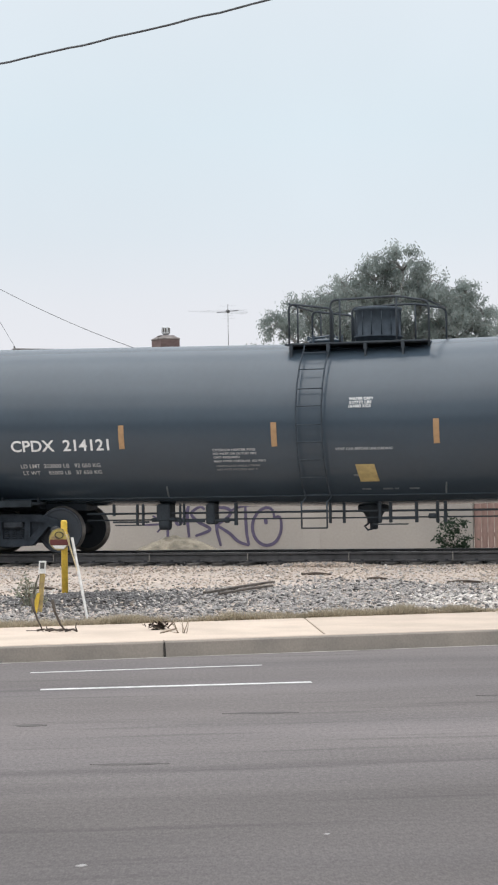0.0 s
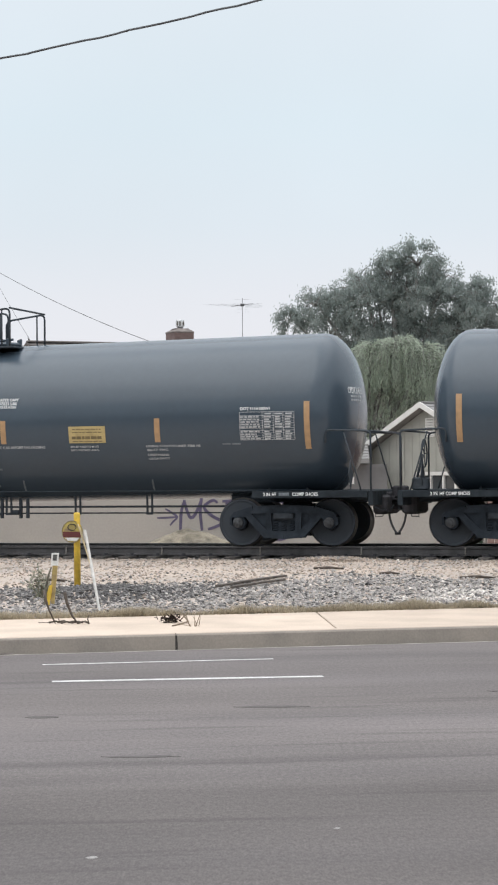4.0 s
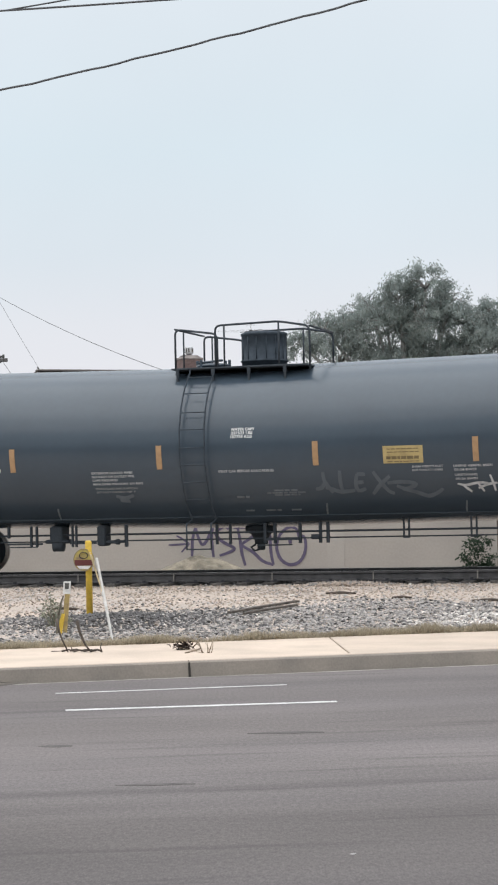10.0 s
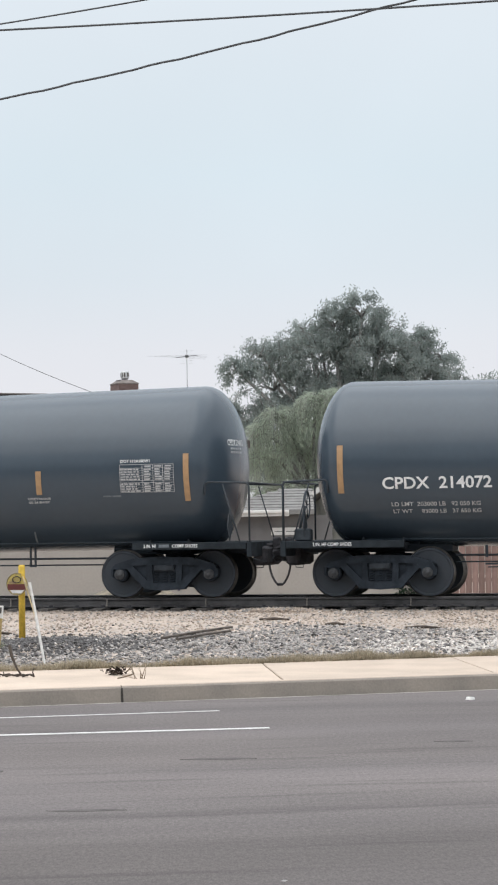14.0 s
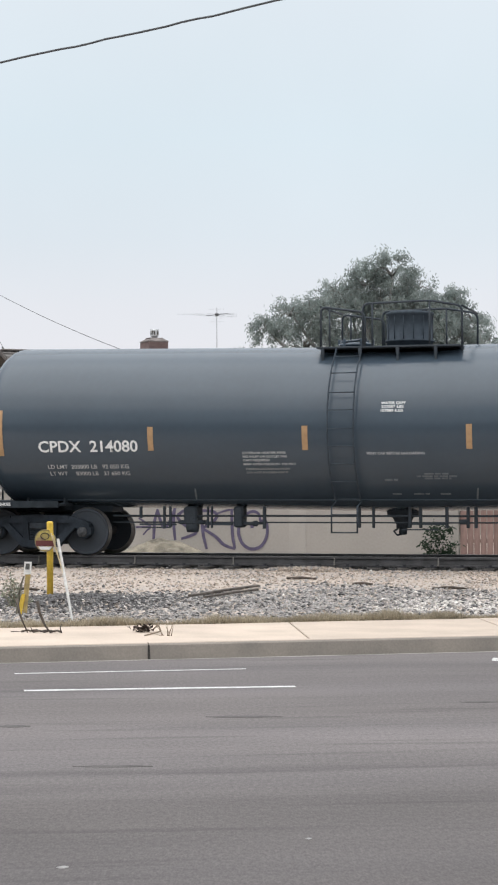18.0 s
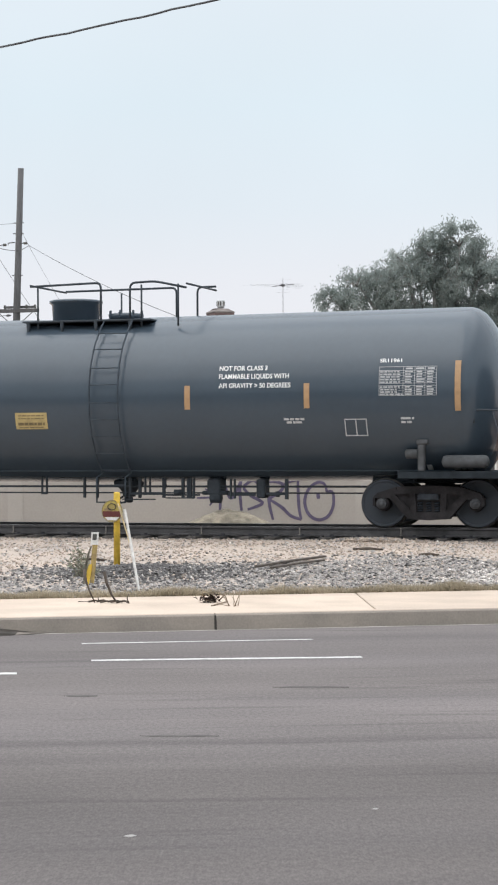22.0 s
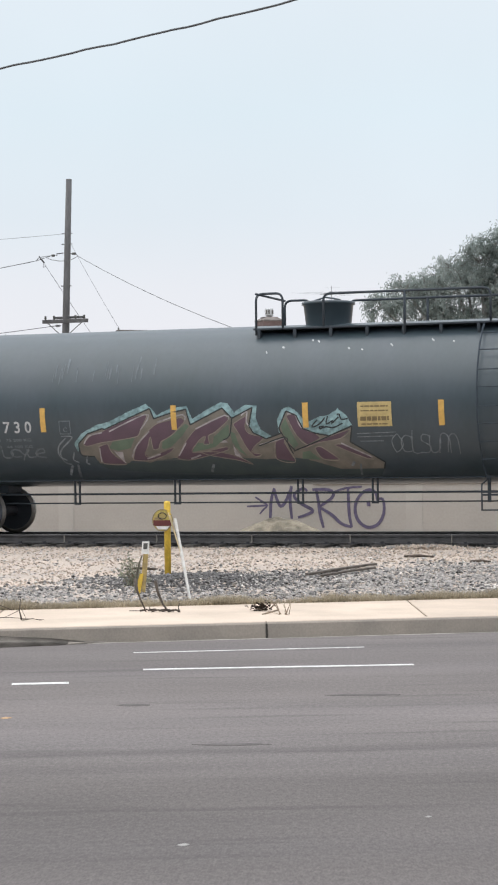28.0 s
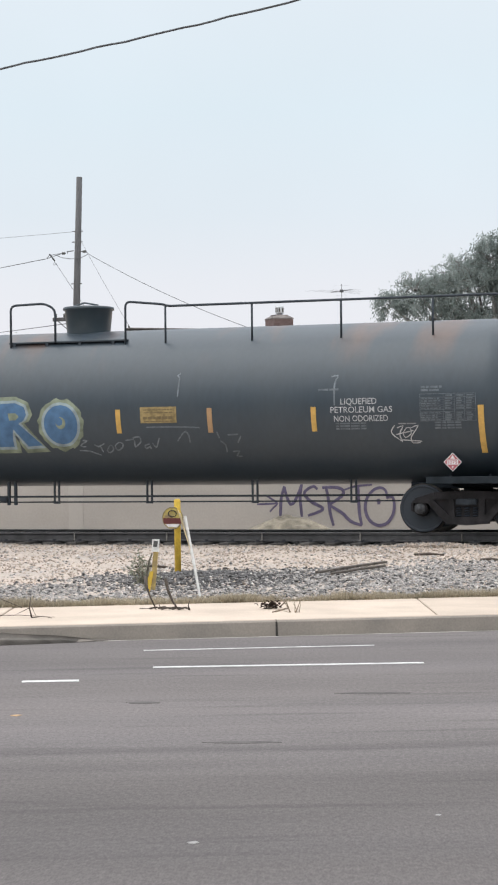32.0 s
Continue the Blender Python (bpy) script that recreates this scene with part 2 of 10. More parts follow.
    lane.inputs["From Min"].default_value, lane.inputs["From Max"].default_value = 9.0, 23.0
    nt.links.new(off.outputs[0], lane.inputs["Value"])
    # lanes across the road: dark and coarse, then pale and worn with a dark seam, then grey towards the kerb
    wear = nt.nodes.new("ShaderNodeValToRGB")
    stops = ((10.5, 0.84), (12.4, 0.76), (13.7, 0.84), (14.2, 1.06), (14.62, 1.13), (14.72, 0.86), (14.86, 0.88), (15.0, 1.15), (18.0, 1.15), (18.5, 0.96), (19.0, 1.03), (22.0, 1.03))
    while len(wear.color_ramp.elements) < len(stops):
        wear.color_ramp.elements.new(0.5)
    for e, (y, g) in zip(wear.color_ramp.elements, stops):
        e.position = (y - 9.0) / 14.0
        e.color = (g * 0.8, g * 0.8, g * 0.8, 1)
    nt.links.new(lane.outputs[0], wear.inputs["Fac"])
    worn = nt.nodes.new("ShaderNodeMix")
    worn.data_type, worn.blend_type = "RGBA", "MULTIPLY"
    worn.inputs["Factor"].default_value = 1.0
    nt.links.new(mix.outputs["Result"], worn.inputs["A"])
    nt.links.new(wear.outputs["Color"], worn.inputs["B"])
    mix = worn
    hsv = nt.nodes.new("ShaderNodeHueSaturation")
    nt.links.new(mix.outputs["Result"], hsv.inputs["Color"])
    nt.links.new(v, hsv.inputs["Value"])
    nt.links.new(hsv.outputs[0], b.inputs["Base Color"])
    b.inputs["Roughness"].default_value = 0.88
    bn = nt.nodes.new("ShaderNodeBump")
    bn.inputs["Strength"].default_value, bn.inputs["Distance"].default_value = 0.2, 0.02
    nt.links.new(times(gf, ff), bn.inputs["Height"])
    nt.links.new(bn.outputs[0], b.inputs["Normal"])
    return m


ASPHALT = asphalt()
CONCRETE = mat("pale_sidewalk_concrete", (0.535, 0.44, 0.36), rough=0.9, vary=0.09, scale=1.2, fine=40, fine_vary=0.06, bump=0.15, rand=0.05)
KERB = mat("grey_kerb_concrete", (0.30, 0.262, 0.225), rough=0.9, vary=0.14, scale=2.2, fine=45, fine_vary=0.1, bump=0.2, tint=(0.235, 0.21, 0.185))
GUTTER = mat("pale_gutter_concrete", (0.40, 0.37, 0.34), rough=0.9, vary=0.2, scale=2, fine=30, fine_vary=0.15)
LINE = mat("white_road_paint", (0.62, 0.61, 0.60), rough=0.8, vary=0.15, scale=7, fine=60, fine_vary=0.15)
DIRT = mat("tan_gravelly_dirt", (0.465, 0.385, 0.325), rough=0.95, vary=0.16, scale=1.1, fine=22, fine_vary=0.26, bump=0.8, bump_scale=30, tint=(0.35, 0.31, 0.28))
WALL = mat("grey_rendered_block_wall", (0.40, 0.375, 0.345), rough=0.9, vary=0.05, scale=0.6, fine=20, fine_vary=0.05, bump=0.15)
PURPLE = mat("purple_spray_paint", (0.112, 0.095, 0.165), rough=0.7, vary=0.15, scale=8)
WOOD_FENCE = mat("reddish_brown_fence_boards", (0.30, 0.20, 0.175), rough=0.85, vary=0.2, scale=5, fine=50, fine_vary=0.15, rand=0.22, stretch=(1, 1, 0.1))
STUCCO = mat("cream_stucco", (0.78, 0.69, 0.58), rough=0.92, vary=0.04, scale=1.0, fine=30, fine_vary=0.04, bump=0.2)
SHINGLE = mat("brown_roof_shingles", (0.130, 0.117, 0.110), rough=0.9, vary=0.18, scale=3, fine=25, fine_vary=0.15, rand=0.2, bump=0.3)
TRIM = mat("white_house_trim", (0.66, 0.65, 0.63), rough=0.6, vary=0.05, scale=5)
BRICK = mat("brown_red_chimney_brick", (0.160, 0.112, 0.105), rough=0.9, vary=0.15, scale=5, fine=40, fine_vary=0.15, rand=0.18)
DARKTRIM = mat("brown_fascia_paint", (0.085, 0.07, 0.062), rough=0.7, vary=0.15, scale=5)
GREYWALL = mat("grey_green_siding", (0.33, 0.33, 0.30), rough=0.9, vary=0.08, scale=1.5)
GREYROOF = mat("grey_roof_shingles", (0.23, 0.225, 0.22), rough=0.9, vary=0.12, scale=3, fine=25, fine_vary=0.12)
def leafy(name, base, spread=0.2):
    """Thin leaves that let some light through."""
    m = mat(name, base, rough=0.8, vary=0.12, scale=1.2, fine=9, fine_vary=0.12, island=spread, spec=0.12)
    nt = m.node_tree
    b = nt.nodes["Principled BSDF"]
    t = nt.nodes.new("ShaderNodeBsdfTranslucent")
    nt.links.new(b.inputs["Base Color"].links[0].from_socket, t.inputs["Color"])
    mix = nt.nodes.new("ShaderNodeMixShader")
    mix.inputs[0].default_value = 0.65
    nt.links.new(b.outputs[0], mix.inputs[1])
    nt.links.new(t.outputs[0], mix.inputs[2])
    nt.links.new(mix.outputs[0], nt.nodes["Material Output"].inputs["Surface"])
    return m


# Distant leaves paled and greyed in colour, to stand for haze.
LEAF = leafy("hazed_green_leaves", (0.355, 0.40, 0.38), 0.06)
LEAF_LIGHT = leafy("hazed_yellow_green_leaves", (0.50, 0.56, 0.46), 0.12)
BARK = mat("grey_brown_bark", (0.29, 0.28, 0.265), rough=0.95, vary=0.25, scale=6, fine=40, fine_vary=0.2, bump=0.5)
POLE = mat("weathered_pole_wood", (0.112, 0.111, 0.114), rough=0.9, vary=0.2, scale=3, fine=40, fine_vary=0.2, stretch=(1, 1, 0.1))
CABLE = mat("dull_black_cable_sheath", (0.085, 0.088, 0.094), rough=0.7)
YPOST = mat("yellow_post_paint", (0.70, 0.47, 0.055), rough=0.55, vary=0.12, scale=12, fine=70, fine_vary=0.1)
WSTAKE = mat("white_plastic_stake", (0.72, 0.71, 0.69), rough=0.6, vary=0.1, scale=15)
DARKRED = mat("dark_red_label", (0.13, 0.028, 0.025), rough=0.6)
STONE = mat("grey_ballast_stone", (0.355, 0.335, 0.32), rough=0.9, vary=0.2, scale=9, fine=70, fine_vary=0.15, island=0.32)
STONE_DARK = mat("dark_ballast_stone", (0.115, 0.11, 0.11), rough=0.9, vary=0.2, scale=9, fine=70, fine_vary=0.15, island=0.4)
STONE_TAN = mat("tan_pink_stone", (0.465, 0.385, 0.32), rough=0.92, vary=0.2, scale=9, fine=70, fine_vary=0.15, island=0.25)
STONE_WHITE = mat("pale_crushed_stone", (0.64, 0.60, 0.56), rough=0.92, vary=0.2, scale=9, fine=70, fine_vary=0.15, island=0.3)
GRASS = leafy("dry_grass", (0.48, 0.415, 0.31), 0.25)
MOUND = mat("tan_earth", (0.27, 0.235, 0.18), rough=0.95, vary=0.3, scale=3, fine=30, fine_vary=0.25, bump=0.6, bump_scale=40)
GLASS = mat("dark_window_glass", (0.05, 0.055, 0.06), rough=0.08, vary=0.05, spec=0.6, rough_vary=0.02)
REDROOF = mat("red_brown_roof_tiles", (0.185, 0.12, 0.10), rough=0.9, vary=0.2, scale=4, fine=30, fine_vary=0.15)
PLACARD = mat("red_hazard_placard", (0.50, 0.13, 0.15), rough=0.5)


# ---------------------------------------------------------------- mesh helpers
class Shape:
    """Collects simple solids into one mesh."""

    def __init__(self):
        self.v, self.f, self.smooth, self.mi = [], [], [], []
        self.slot = 0

    def add(self, verts, faces, smooth=False):
        o = len(self.v)
        self.v += [tuple(p) for p in verts]
        self.f += [tuple(i + o for i in f) for f in faces]
        self.smooth += [smooth] * len(faces)
        self.mi += [self.slot] * len(faces)
        return self

    def box(self, a, b, bevel=0.0):
        (x0, y0, z0), (x1, y1, z1) = a, b
        if bevel <= 0:
            v = [(x0, y0, z0), (x1, y0, z0), (x1, y1, z0), (x0, y1, z0), (x0, y0, z1), (x1, y0, z1), (x1, y1, z1), (x0, y1, z1)]
            return self.add(v, [(3, 2, 1, 0), (4, 5, 6, 7), (0, 1, 5, 4), (1, 2, 6, 5), (2, 3, 7, 6), (3, 0, 4, 7)])
        c, e = ((x0 + x1) / 2, (y0 + y1) / 2), bevel
        rings = []
        for z, k in ((z0, e), (z0 + e, 0), (z1 - e, 0), (z1, e)):
            rings.append([(x0 + k + e, y0 + k, z), (x1 - k - e, y0 + k, z), (x1 - k, y0 + k + e, z), (x1 - k, y1 - k - e, z), (x1 - k - e, y1 - k, z), (x0 + k + e, y1 - k, z), (x0 + k, y1 - k - e, z), (x0 + k, y0 + k + e, z)])
        return self.loft(rings)

    def loft(self, rings, caps=True, smooth=False, closed=True):
        n = len(rings[0])
        v = [p for r in rings for p in r]
        f = []
        for i in range(len(rings) - 1):
            for j in range(n if closed else n - 1):
                k = (j + 1) % n
                f.append((i * n + j, i * n + k, (i + 1) * n + k, (i + 1) * n + j))
        self.add(v, f, smooth)
        if caps:
            o = len(self.v) - len(v)
            self.f += [tuple(o + j for j in reversed(range(n))), tuple(o + (len(rings) - 1) * n + j for j in range(n))]
            self.smooth += [False, False]
            self.mi += [self.slot, self.slot]
        return self

    def tube(self, pts, r, n=8, caps=True):
        """A round bar along points; r is a number or one for each point."""
        pts = [Vector(p) for p in pts]
        rs = r if isinstance(r, (list, tuple)) else [r] * len(pts)
        rings, up = [], None
        for i, p in enumerate(pts):
            d = (pts[min(i + 1, len(pts) - 1)] - pts[max(i - 1, 0)]).normalized()
            if up is None:
                up = d.orthogonal().normalized()
            up = (up - d * up.dot(d)).normalized()
            s = d.cross(up)
            rings.append([p + rs[i] * (math.cos(2 * math.pi * k / n) * up + math.sin(2 * math.pi * k / n) * s) for k in range(n)])
        return self.loft(rings, caps, True)

    def lathe(self, profile, axis="y", at=(0, 0, 0), n=24, caps=True):
        """Turns (along, radius) pairs about an axis."""
        rings = []
        for a, r in profile:
            ring = []
            for k in range(n):
                c, s = r * math.cos(2 * math.pi * k / n), r * math.sin(2 * math.pi * k / n)
                p = {"x": (a, c, s), "y": (s, a, c), "z": (c, s, a)}[axis]
                ring.append((p[0] + at[0], p[1] + at[1], p[2] + at[2]))
            rings.append(ring)
        return self.loft(rings, caps, True)

    def prism(self, outline, y0, y1):
        """An outline in x and z, made thick along y."""
        return self.loft([[(x, y0, z) for x, z in outline], [(x, y1, z) for x, z in outline]])

    def mesh(self, name, *materials):
        me = bpy.data.meshes.new(name)
        me.from_pydata(self.v, [], self.f)
        me.polygons.foreach_set("use_smooth", self.smooth)
        me.polygons.foreach_set("material_index", self.mi)
        for m in materials:
            me.materials.append(m)
        me.update()
        return me


def part(name, shape, material, parent=None, label=""):
    me = shape.mesh(name, *(material if isinstance(material, (list, tuple)) else (material,))) if isinstance(shape, Shape) else shape
    ob = new(name, me)
    if parent is not None:
        ob.parent = parent
    if label:
        ob["label"] = label
    return ob


def thing(name, label, category, group="", kind="", at=None):
    ob = new(name)
    ob.empty_display_size = 0.2
    if at is not None:
        ob.matrix_basis = at
    return tagged(ob, label, category, group, kind)


def solid(name, shape, material, label, category, group="", kind=""):
    return tagged(part(name, shape, material), label, category, group, kind)


def arc(a, b, c, n=5):
    """Points that round the corner b between a and c."""
    a, b, c = Vector(a), Vector(b), Vector(c)
    return [(1 - t) ** 2 * a + 2 * t * (1 - t) * b + t * t * c for t in [i / n for i in range(n + 1)]]


def bent(pts, r=0.1):
    """A path with its inner corners rounded."""
    pts = [Vector(p) for p in pts]
    out = [pts[0]]
    for i in range(1, len(pts) - 1):
        a, b, c = pts[i - 1], pts[i], pts[i + 1]
        ka, kc = min(r, (a - b).length / 2), min(r, (c - b).length / 2)
        out += arc(b + (a - b).normalized() * ka, b, b + (c - b).normalized() * kc, 4)
    return out + [pts[-1]]


def text_mesh(body, size, bold=0.0, spacing=1.0, align="LEFT"):
    """Letters as a flat mesh in x and y."""
    cu = bpy.data.curves.new("letters", "FONT")
    cu.body, cu.size, cu.offset, cu.space_character, cu.align_x = body, size, bold, spacing, align
    cu.resolution_u = 3
    ob = bpy.data.objects.new("letters", cu)
    scene.collection.objects.link(ob)
    dg = bpy.context.evaluated_depsgraph_get()
    me = bpy.data.meshes.new_from_object(ob.evaluated_get(dg))
    bpy.data.objects.remove(ob)
    bpy.data.curves.remove(cu)
    return me


# ---------------------------------------------------------------- ground, road, kerb
TRACK_Y, RAIL_Z = 38.3, 0.69
KO, KA = (-6.94, 23.35), radians(28.6)


def kerb_y(x):
    """The kerb's line: straight where it is seen, bending to run beside the track further off."""
    s = math.tan(KA)
    lo, hi = -17.0, 1.0
    if x < lo:
        return KO[1] + s * (lo - KO[0]) - 12 * s * (1 - math.exp((x - lo) / 12))
    if x > hi:
        return KO[1] + s * (hi - KO[0]) + 5 * s * (1 - math.exp((hi - x) / 5))
    return KO[1] + s * (x - KO[0])


SIDE = 3.12 / math.cos(KA)


def ground_z(x, y):
    yb = kerb_y(x) + SIDE
    if y > TRACK_Y + 3:
        return 0.38
    if y > TRACK_Y + 1.6:
        return 0.45 - 0.07 * (y - TRACK_Y - 1.6) / 1.4
    if y > TRACK_Y - 1.55:
        return 0.45
    w = max(0.0, min(1.0, (y - yb) / max(0.5, TRACK_Y - 1.55 - yb)))
    return 0.185 + 0.265 * w ** 1.1


def xs_line():
    return [-400, -200, -100, -60, -40] + [-30 + 0.5 * i for i in range(81)] + [14, 20, 30, 60, 120, 250, 400]


def build_ground():
    xs = xs_line()
    sh = Shape()
    v = []
    ts = [0, 0.02] + [0.06 * i for i in range(1, 17)] + [1.0]
    rows = []
    for x in xs:
        yb = kerb_y(x) + SIDE - 0.02
        col = [(x, -400, -0.08), (x, yb - 2.9 / math.cos(KA), -0.08), (x, yb - 0.4, 0.02)]
        y1 = TRACK_Y - 1.55
        for t in ts:
            y = yb + t * (y1 - yb)
            z = ground_z(x, y) + (0.018 * noise.noise((x * 0.9, y * 0.9, 0)) if 0 < t < 1 else 0)
            col.append((x, y, z))
        col += [(x, TRACK_Y + 1.6, 0.45), (x, TRACK_Y + 3, 0.38), (x, TRACK_Y + 9, 0.38), (x, 60, 0.4), (x, 120, 0.4), (x, 900, 0.4)]
        rows.append(col)
    n = len(rows[0])
    v = [p for c in rows for p in c]
    f = [(i * n + j, (i + 1) * n + j, (i + 1) * n + j + 1, i * n + j + 1) for i in range(len(rows) - 1) for j in range(n - 1)]
    sh.add(v, f, True)
    solid("ground", sh, DIRT, "tan dusty ground beside the railway, sloping to the road", "ground", kind="structure")

    xs2 = [x for x in xs]
    sh = Shape()
    v, f = [], []
    for x in xs2:
        ye = kerb_y(x)
        v += [(x, -400, 0), (x, -20, 0), (x, 8, 0), (x, ye - 0.02, 0)]
    for i in range(len(xs2) - 1):
        for j in range(3):
            f.append((i * 4 + j, (i + 1) * 4 + j, (i + 1) * 4 + j + 1, i * 4 + j + 1))
    sh.add(v, f)
    return solid("road", sh, ASPHALT, "worn grey asphalt road with faint tyre streaks", "road", kind="structure")


build_ground()


def along(s, n, z=0.0):
    """A place by metres along the kerb and metres behind it."""
    return Vector((KO[0] + s * math.cos(KA) - n * math.sin(KA), KO[1] + s * math.sin(KA) + n * math.cos(KA), z))


def build_pavement():
    base = thing("pavement", "pale concrete sidewalk with a grey kerb", "pavement", kind="structure")
    # kerb lengths and slabs, each with its own joint
    joints = [-11.3, -6.0, -0.67, 4.7, 9.0]
    for a, b in zip(joints, joints[1:]):
        sh = Shape()
        a2, b2 = a + 0.006, b - 0.006
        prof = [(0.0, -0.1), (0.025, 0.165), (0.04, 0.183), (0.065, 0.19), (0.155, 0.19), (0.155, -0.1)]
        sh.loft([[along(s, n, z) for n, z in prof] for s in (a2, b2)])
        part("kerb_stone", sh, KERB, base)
        # Top strip in the sidewalk colour, paler than the kerb stone.
        top = [(0.050, 0.186), (0.056, 0.194), (0.154, 0.194), (0.154, 0.186)]
        part("kerb_top", Shape().loft([[along(s, n, z) for n, z in top] for s in (a2, b2)]), CONCRETE, base, "pale top edge of the kerb")
    slabs = [-11.3, -8.9, -6.4, -3.9, 1.57, 4.3, 7.0, 9.0]
    for i, (a, b) in enumerate(zip(slabs, slabs[1:])):
        sh = Shape()
        low, top = 0.05, 0.19 + 0.003 * (i % 3)
        q = [(a - 0.22 + 0.008, 0.168), (b - 0.22 - 0.008, 0.168), (b + 0.28 - 0.008, 3.10), (a + 0.28 + 0.008, 3.10)]
        sh.loft([[along(s, n, low) for s, n in q], [along(s, n, top - 0.008) for s, n in q], [along(s + (0.01 if j in (0, 3) else -0.01), n + (0.01 if j < 2 else -0.01), top) for j, (s, n) in enumerate(q)]])
        part("paving_slab", sh, CONCRETE, base)
    # the stretches that bend away out of sight
    for lo, hi in ((-200, -16.9), (0.9, 200)):
        xs = [x for x in xs_line() if lo <= x <= hi]
        end = along(-11.3, 0) if lo < 0 else along(9.0, 0)
        xs = sorted([x for x in xs if (x < end.x) == (lo < 0)] + [end.x])
        sh = Shape()
        sh.loft([[(x, kerb_y(x) + d, z) for d, z in ((0, -0.1), (0.03, 0.165), (0.08, 0.19), (SIDE - 0.03, 0.19), (SIDE - 0.03, -0.05))] for x in xs])
        part("pavement_run", sh, CONCRETE, base)


build_pavement()


def build_lines():
    def stripe(name, p, q, w, label):
        p, q = Vector((*p, 0.004)), Vector((*q, 0.004))
        d = (q - p).normalized()
        s = Vector((-d.y, d.x, 0)) * w / 2
        sh = Shape()
        n = 12
        top = []
        for i in range(n + 1):
            c = p + (q - p) * i / n
            k = 1 + 0.12 * noise.noise((c.x * 3, c.y * 3, 5))
            top.append((c - s * k, c + s * k))
        sh.loft([[(a.x, a.y, 0.001), (b.x, b.y, 0.001), (b.x, b.y, 0.004), (a.x, a.y, 0.004)] for a, b in top])
        solid(name, sh, GUTTER if name == "gutter_line" else LINE, label, "road marking", "lane markings", "structure")

    stripe("lane_marking", (-8.41, 20.96), (-6.08, 22.1), 0.065, "thin white painted lane line on the asphalt")
    stripe("lane_marking", (-7.63, 19.27), (-5.06, 20.31), 0.12, "thin white painted lane line on the asphalt")
    stripe("lane_marking", (-8.37, 17.73), (-7.87, 17.94), 0.16, "short worn white painted dash on the asphalt")
    stripe("gutter_line", along(-11, -0.10).xy, along(8.5, -0.06).xy, 0.07, "pale concrete gutter edge along the kerb")


build_lines()


def build_track():
    base = thing("railway_track", "single railway track of dark steel rails on sunken wooden sleepers", "railway track", kind="structure")
    prof = [(-0.075, 0), (0.075, 0), (0.075, 0.012), (0.012, 0.03), (0.010, 0.12), (0.036, 0.132), (0.036, 0.165), (0.028, 0.172), (-0.028, 0.172), (-0.036, 0.165), (-0.036, 0.132), (-0.010, 0.12), (-0.012, 0.03), (-0.075, 0.012)]
    for y in (-0.753, 0.753):
        sh = Shape()
        sh.loft([[(x, TRACK_Y + y + a, RAIL_Z - 0.172 + b) for a, b in prof] for x in (-300, 300)])
        part("rail", sh, RAIL, base, "dark brown steel rail")
        sh = Shape().box((-300, TRACK_Y + y - 0.028, RAIL_Z - 0.001), (300, TRACK_Y + y + 0.028, RAIL_Z + 0.002))
        part("rail_head", sh, RAIL_TOP, base, "polished running surface of the rail")
    # Bed coloured dark to hold the shade under the train.
    bed = Shape()
    xs = [-60 + i for i in range(121)]
    bed.loft([[(x, TRACK_Y + y, z) for y, z in ((-1.25, 0.40), (-1.2, 0.458), (1.2, 0.458), (1.25, 0.40))] for x in xs])
    part("track_bed", bed, mat("shade_darkened_track_bed", (0.105, 0.098, 0.092), rough=0.95, vary=0.25, scale=2, fine=30, fine_vary=0.25, bump=0.6), base, "ground between the rails, coloured dark for the shade under the train")
    clip = Shape().box((-0.012, -0.03, 0.0), (0.012, 0.0, 0.15), 0.004).box((-0.02, -0.06, -0.01), (0.02, 0.0, 0.015), 0.004).mesh("rail_clip", mat("pale_dusty_clip", (0.24, 0.22, 0.20), rough=0.9))
    for i in range(16):
        part("rail_clip", clip, None, base, "pale dusty rail anchor").matrix_basis = pose(-24.46 + 1.985 * i, TRACK_Y - 0.768, RAIL_Z - 0.166)
    tie = Shape().box((-0.11, -1.3, -0.16), (0.11, 1.3, 0.0), 0.012).mesh("sleeper", TIE)
    plate = Shape().box((-0.09, -0.16, 0), (0.09, 0.16, 0.018), 0.004).box((-0.03, -0.12, 0.018), (0.03, -0.09, 0.05)).box((-0.03, 0.09, 0.018), (0.03, 0.12, 0.05)).mesh("tie_plate", RUSTY)
    rnd = random.Random(4)
    for i in range(110):
        x = -38 + 0.54 * i + rnd.uniform(-0.03, 0.03)
        t = part("sleeper", tie, None, base)
        t.matrix_basis = pose(x, TRACK_Y + rnd.uniform(-0.06, 0.04), RAIL_Z - 0.185 + rnd.uniform(-0.008, 0.004), 0, 0, rnd.uniform(-1.5, 1.5))
        p = part("tie_plate", plate, None, base)
        p.matrix_basis = pose(x, TRACK_Y - 0.753, RAIL_Z - 0.186)


build_track()

# ---------------------------------------------------------------- the train
# seconds and metres that the train has rolled
TRAVEL = [ (0, 0.00), (1, 6.79), (2, 13.61), (3, 20.45), (4, 27.33), (5, 34.25), (6, 41.20), (7, 48.20), (8, 55.23), (9, 62.29), (10, 69.39), (11, 76.52), (12, 83.84), (13, 91.09), (14, 98.44), (15, 105.70), (16, 112.84), (17, 119.97), (18, 127.16), (19, 134.41), (20, 141.60), (21, 148.74), (22, 155.84), (23, 162.94), (24, 170.03), (25, 177.09), (26, 184.10), (27, 191.08), (28, 198.08), (29, 205.18), (29.4, 207.92), (29.8, 210.78), (30, 212.21), (30.1, 212.90), (30.2, 212.90), (32, 212.90)]
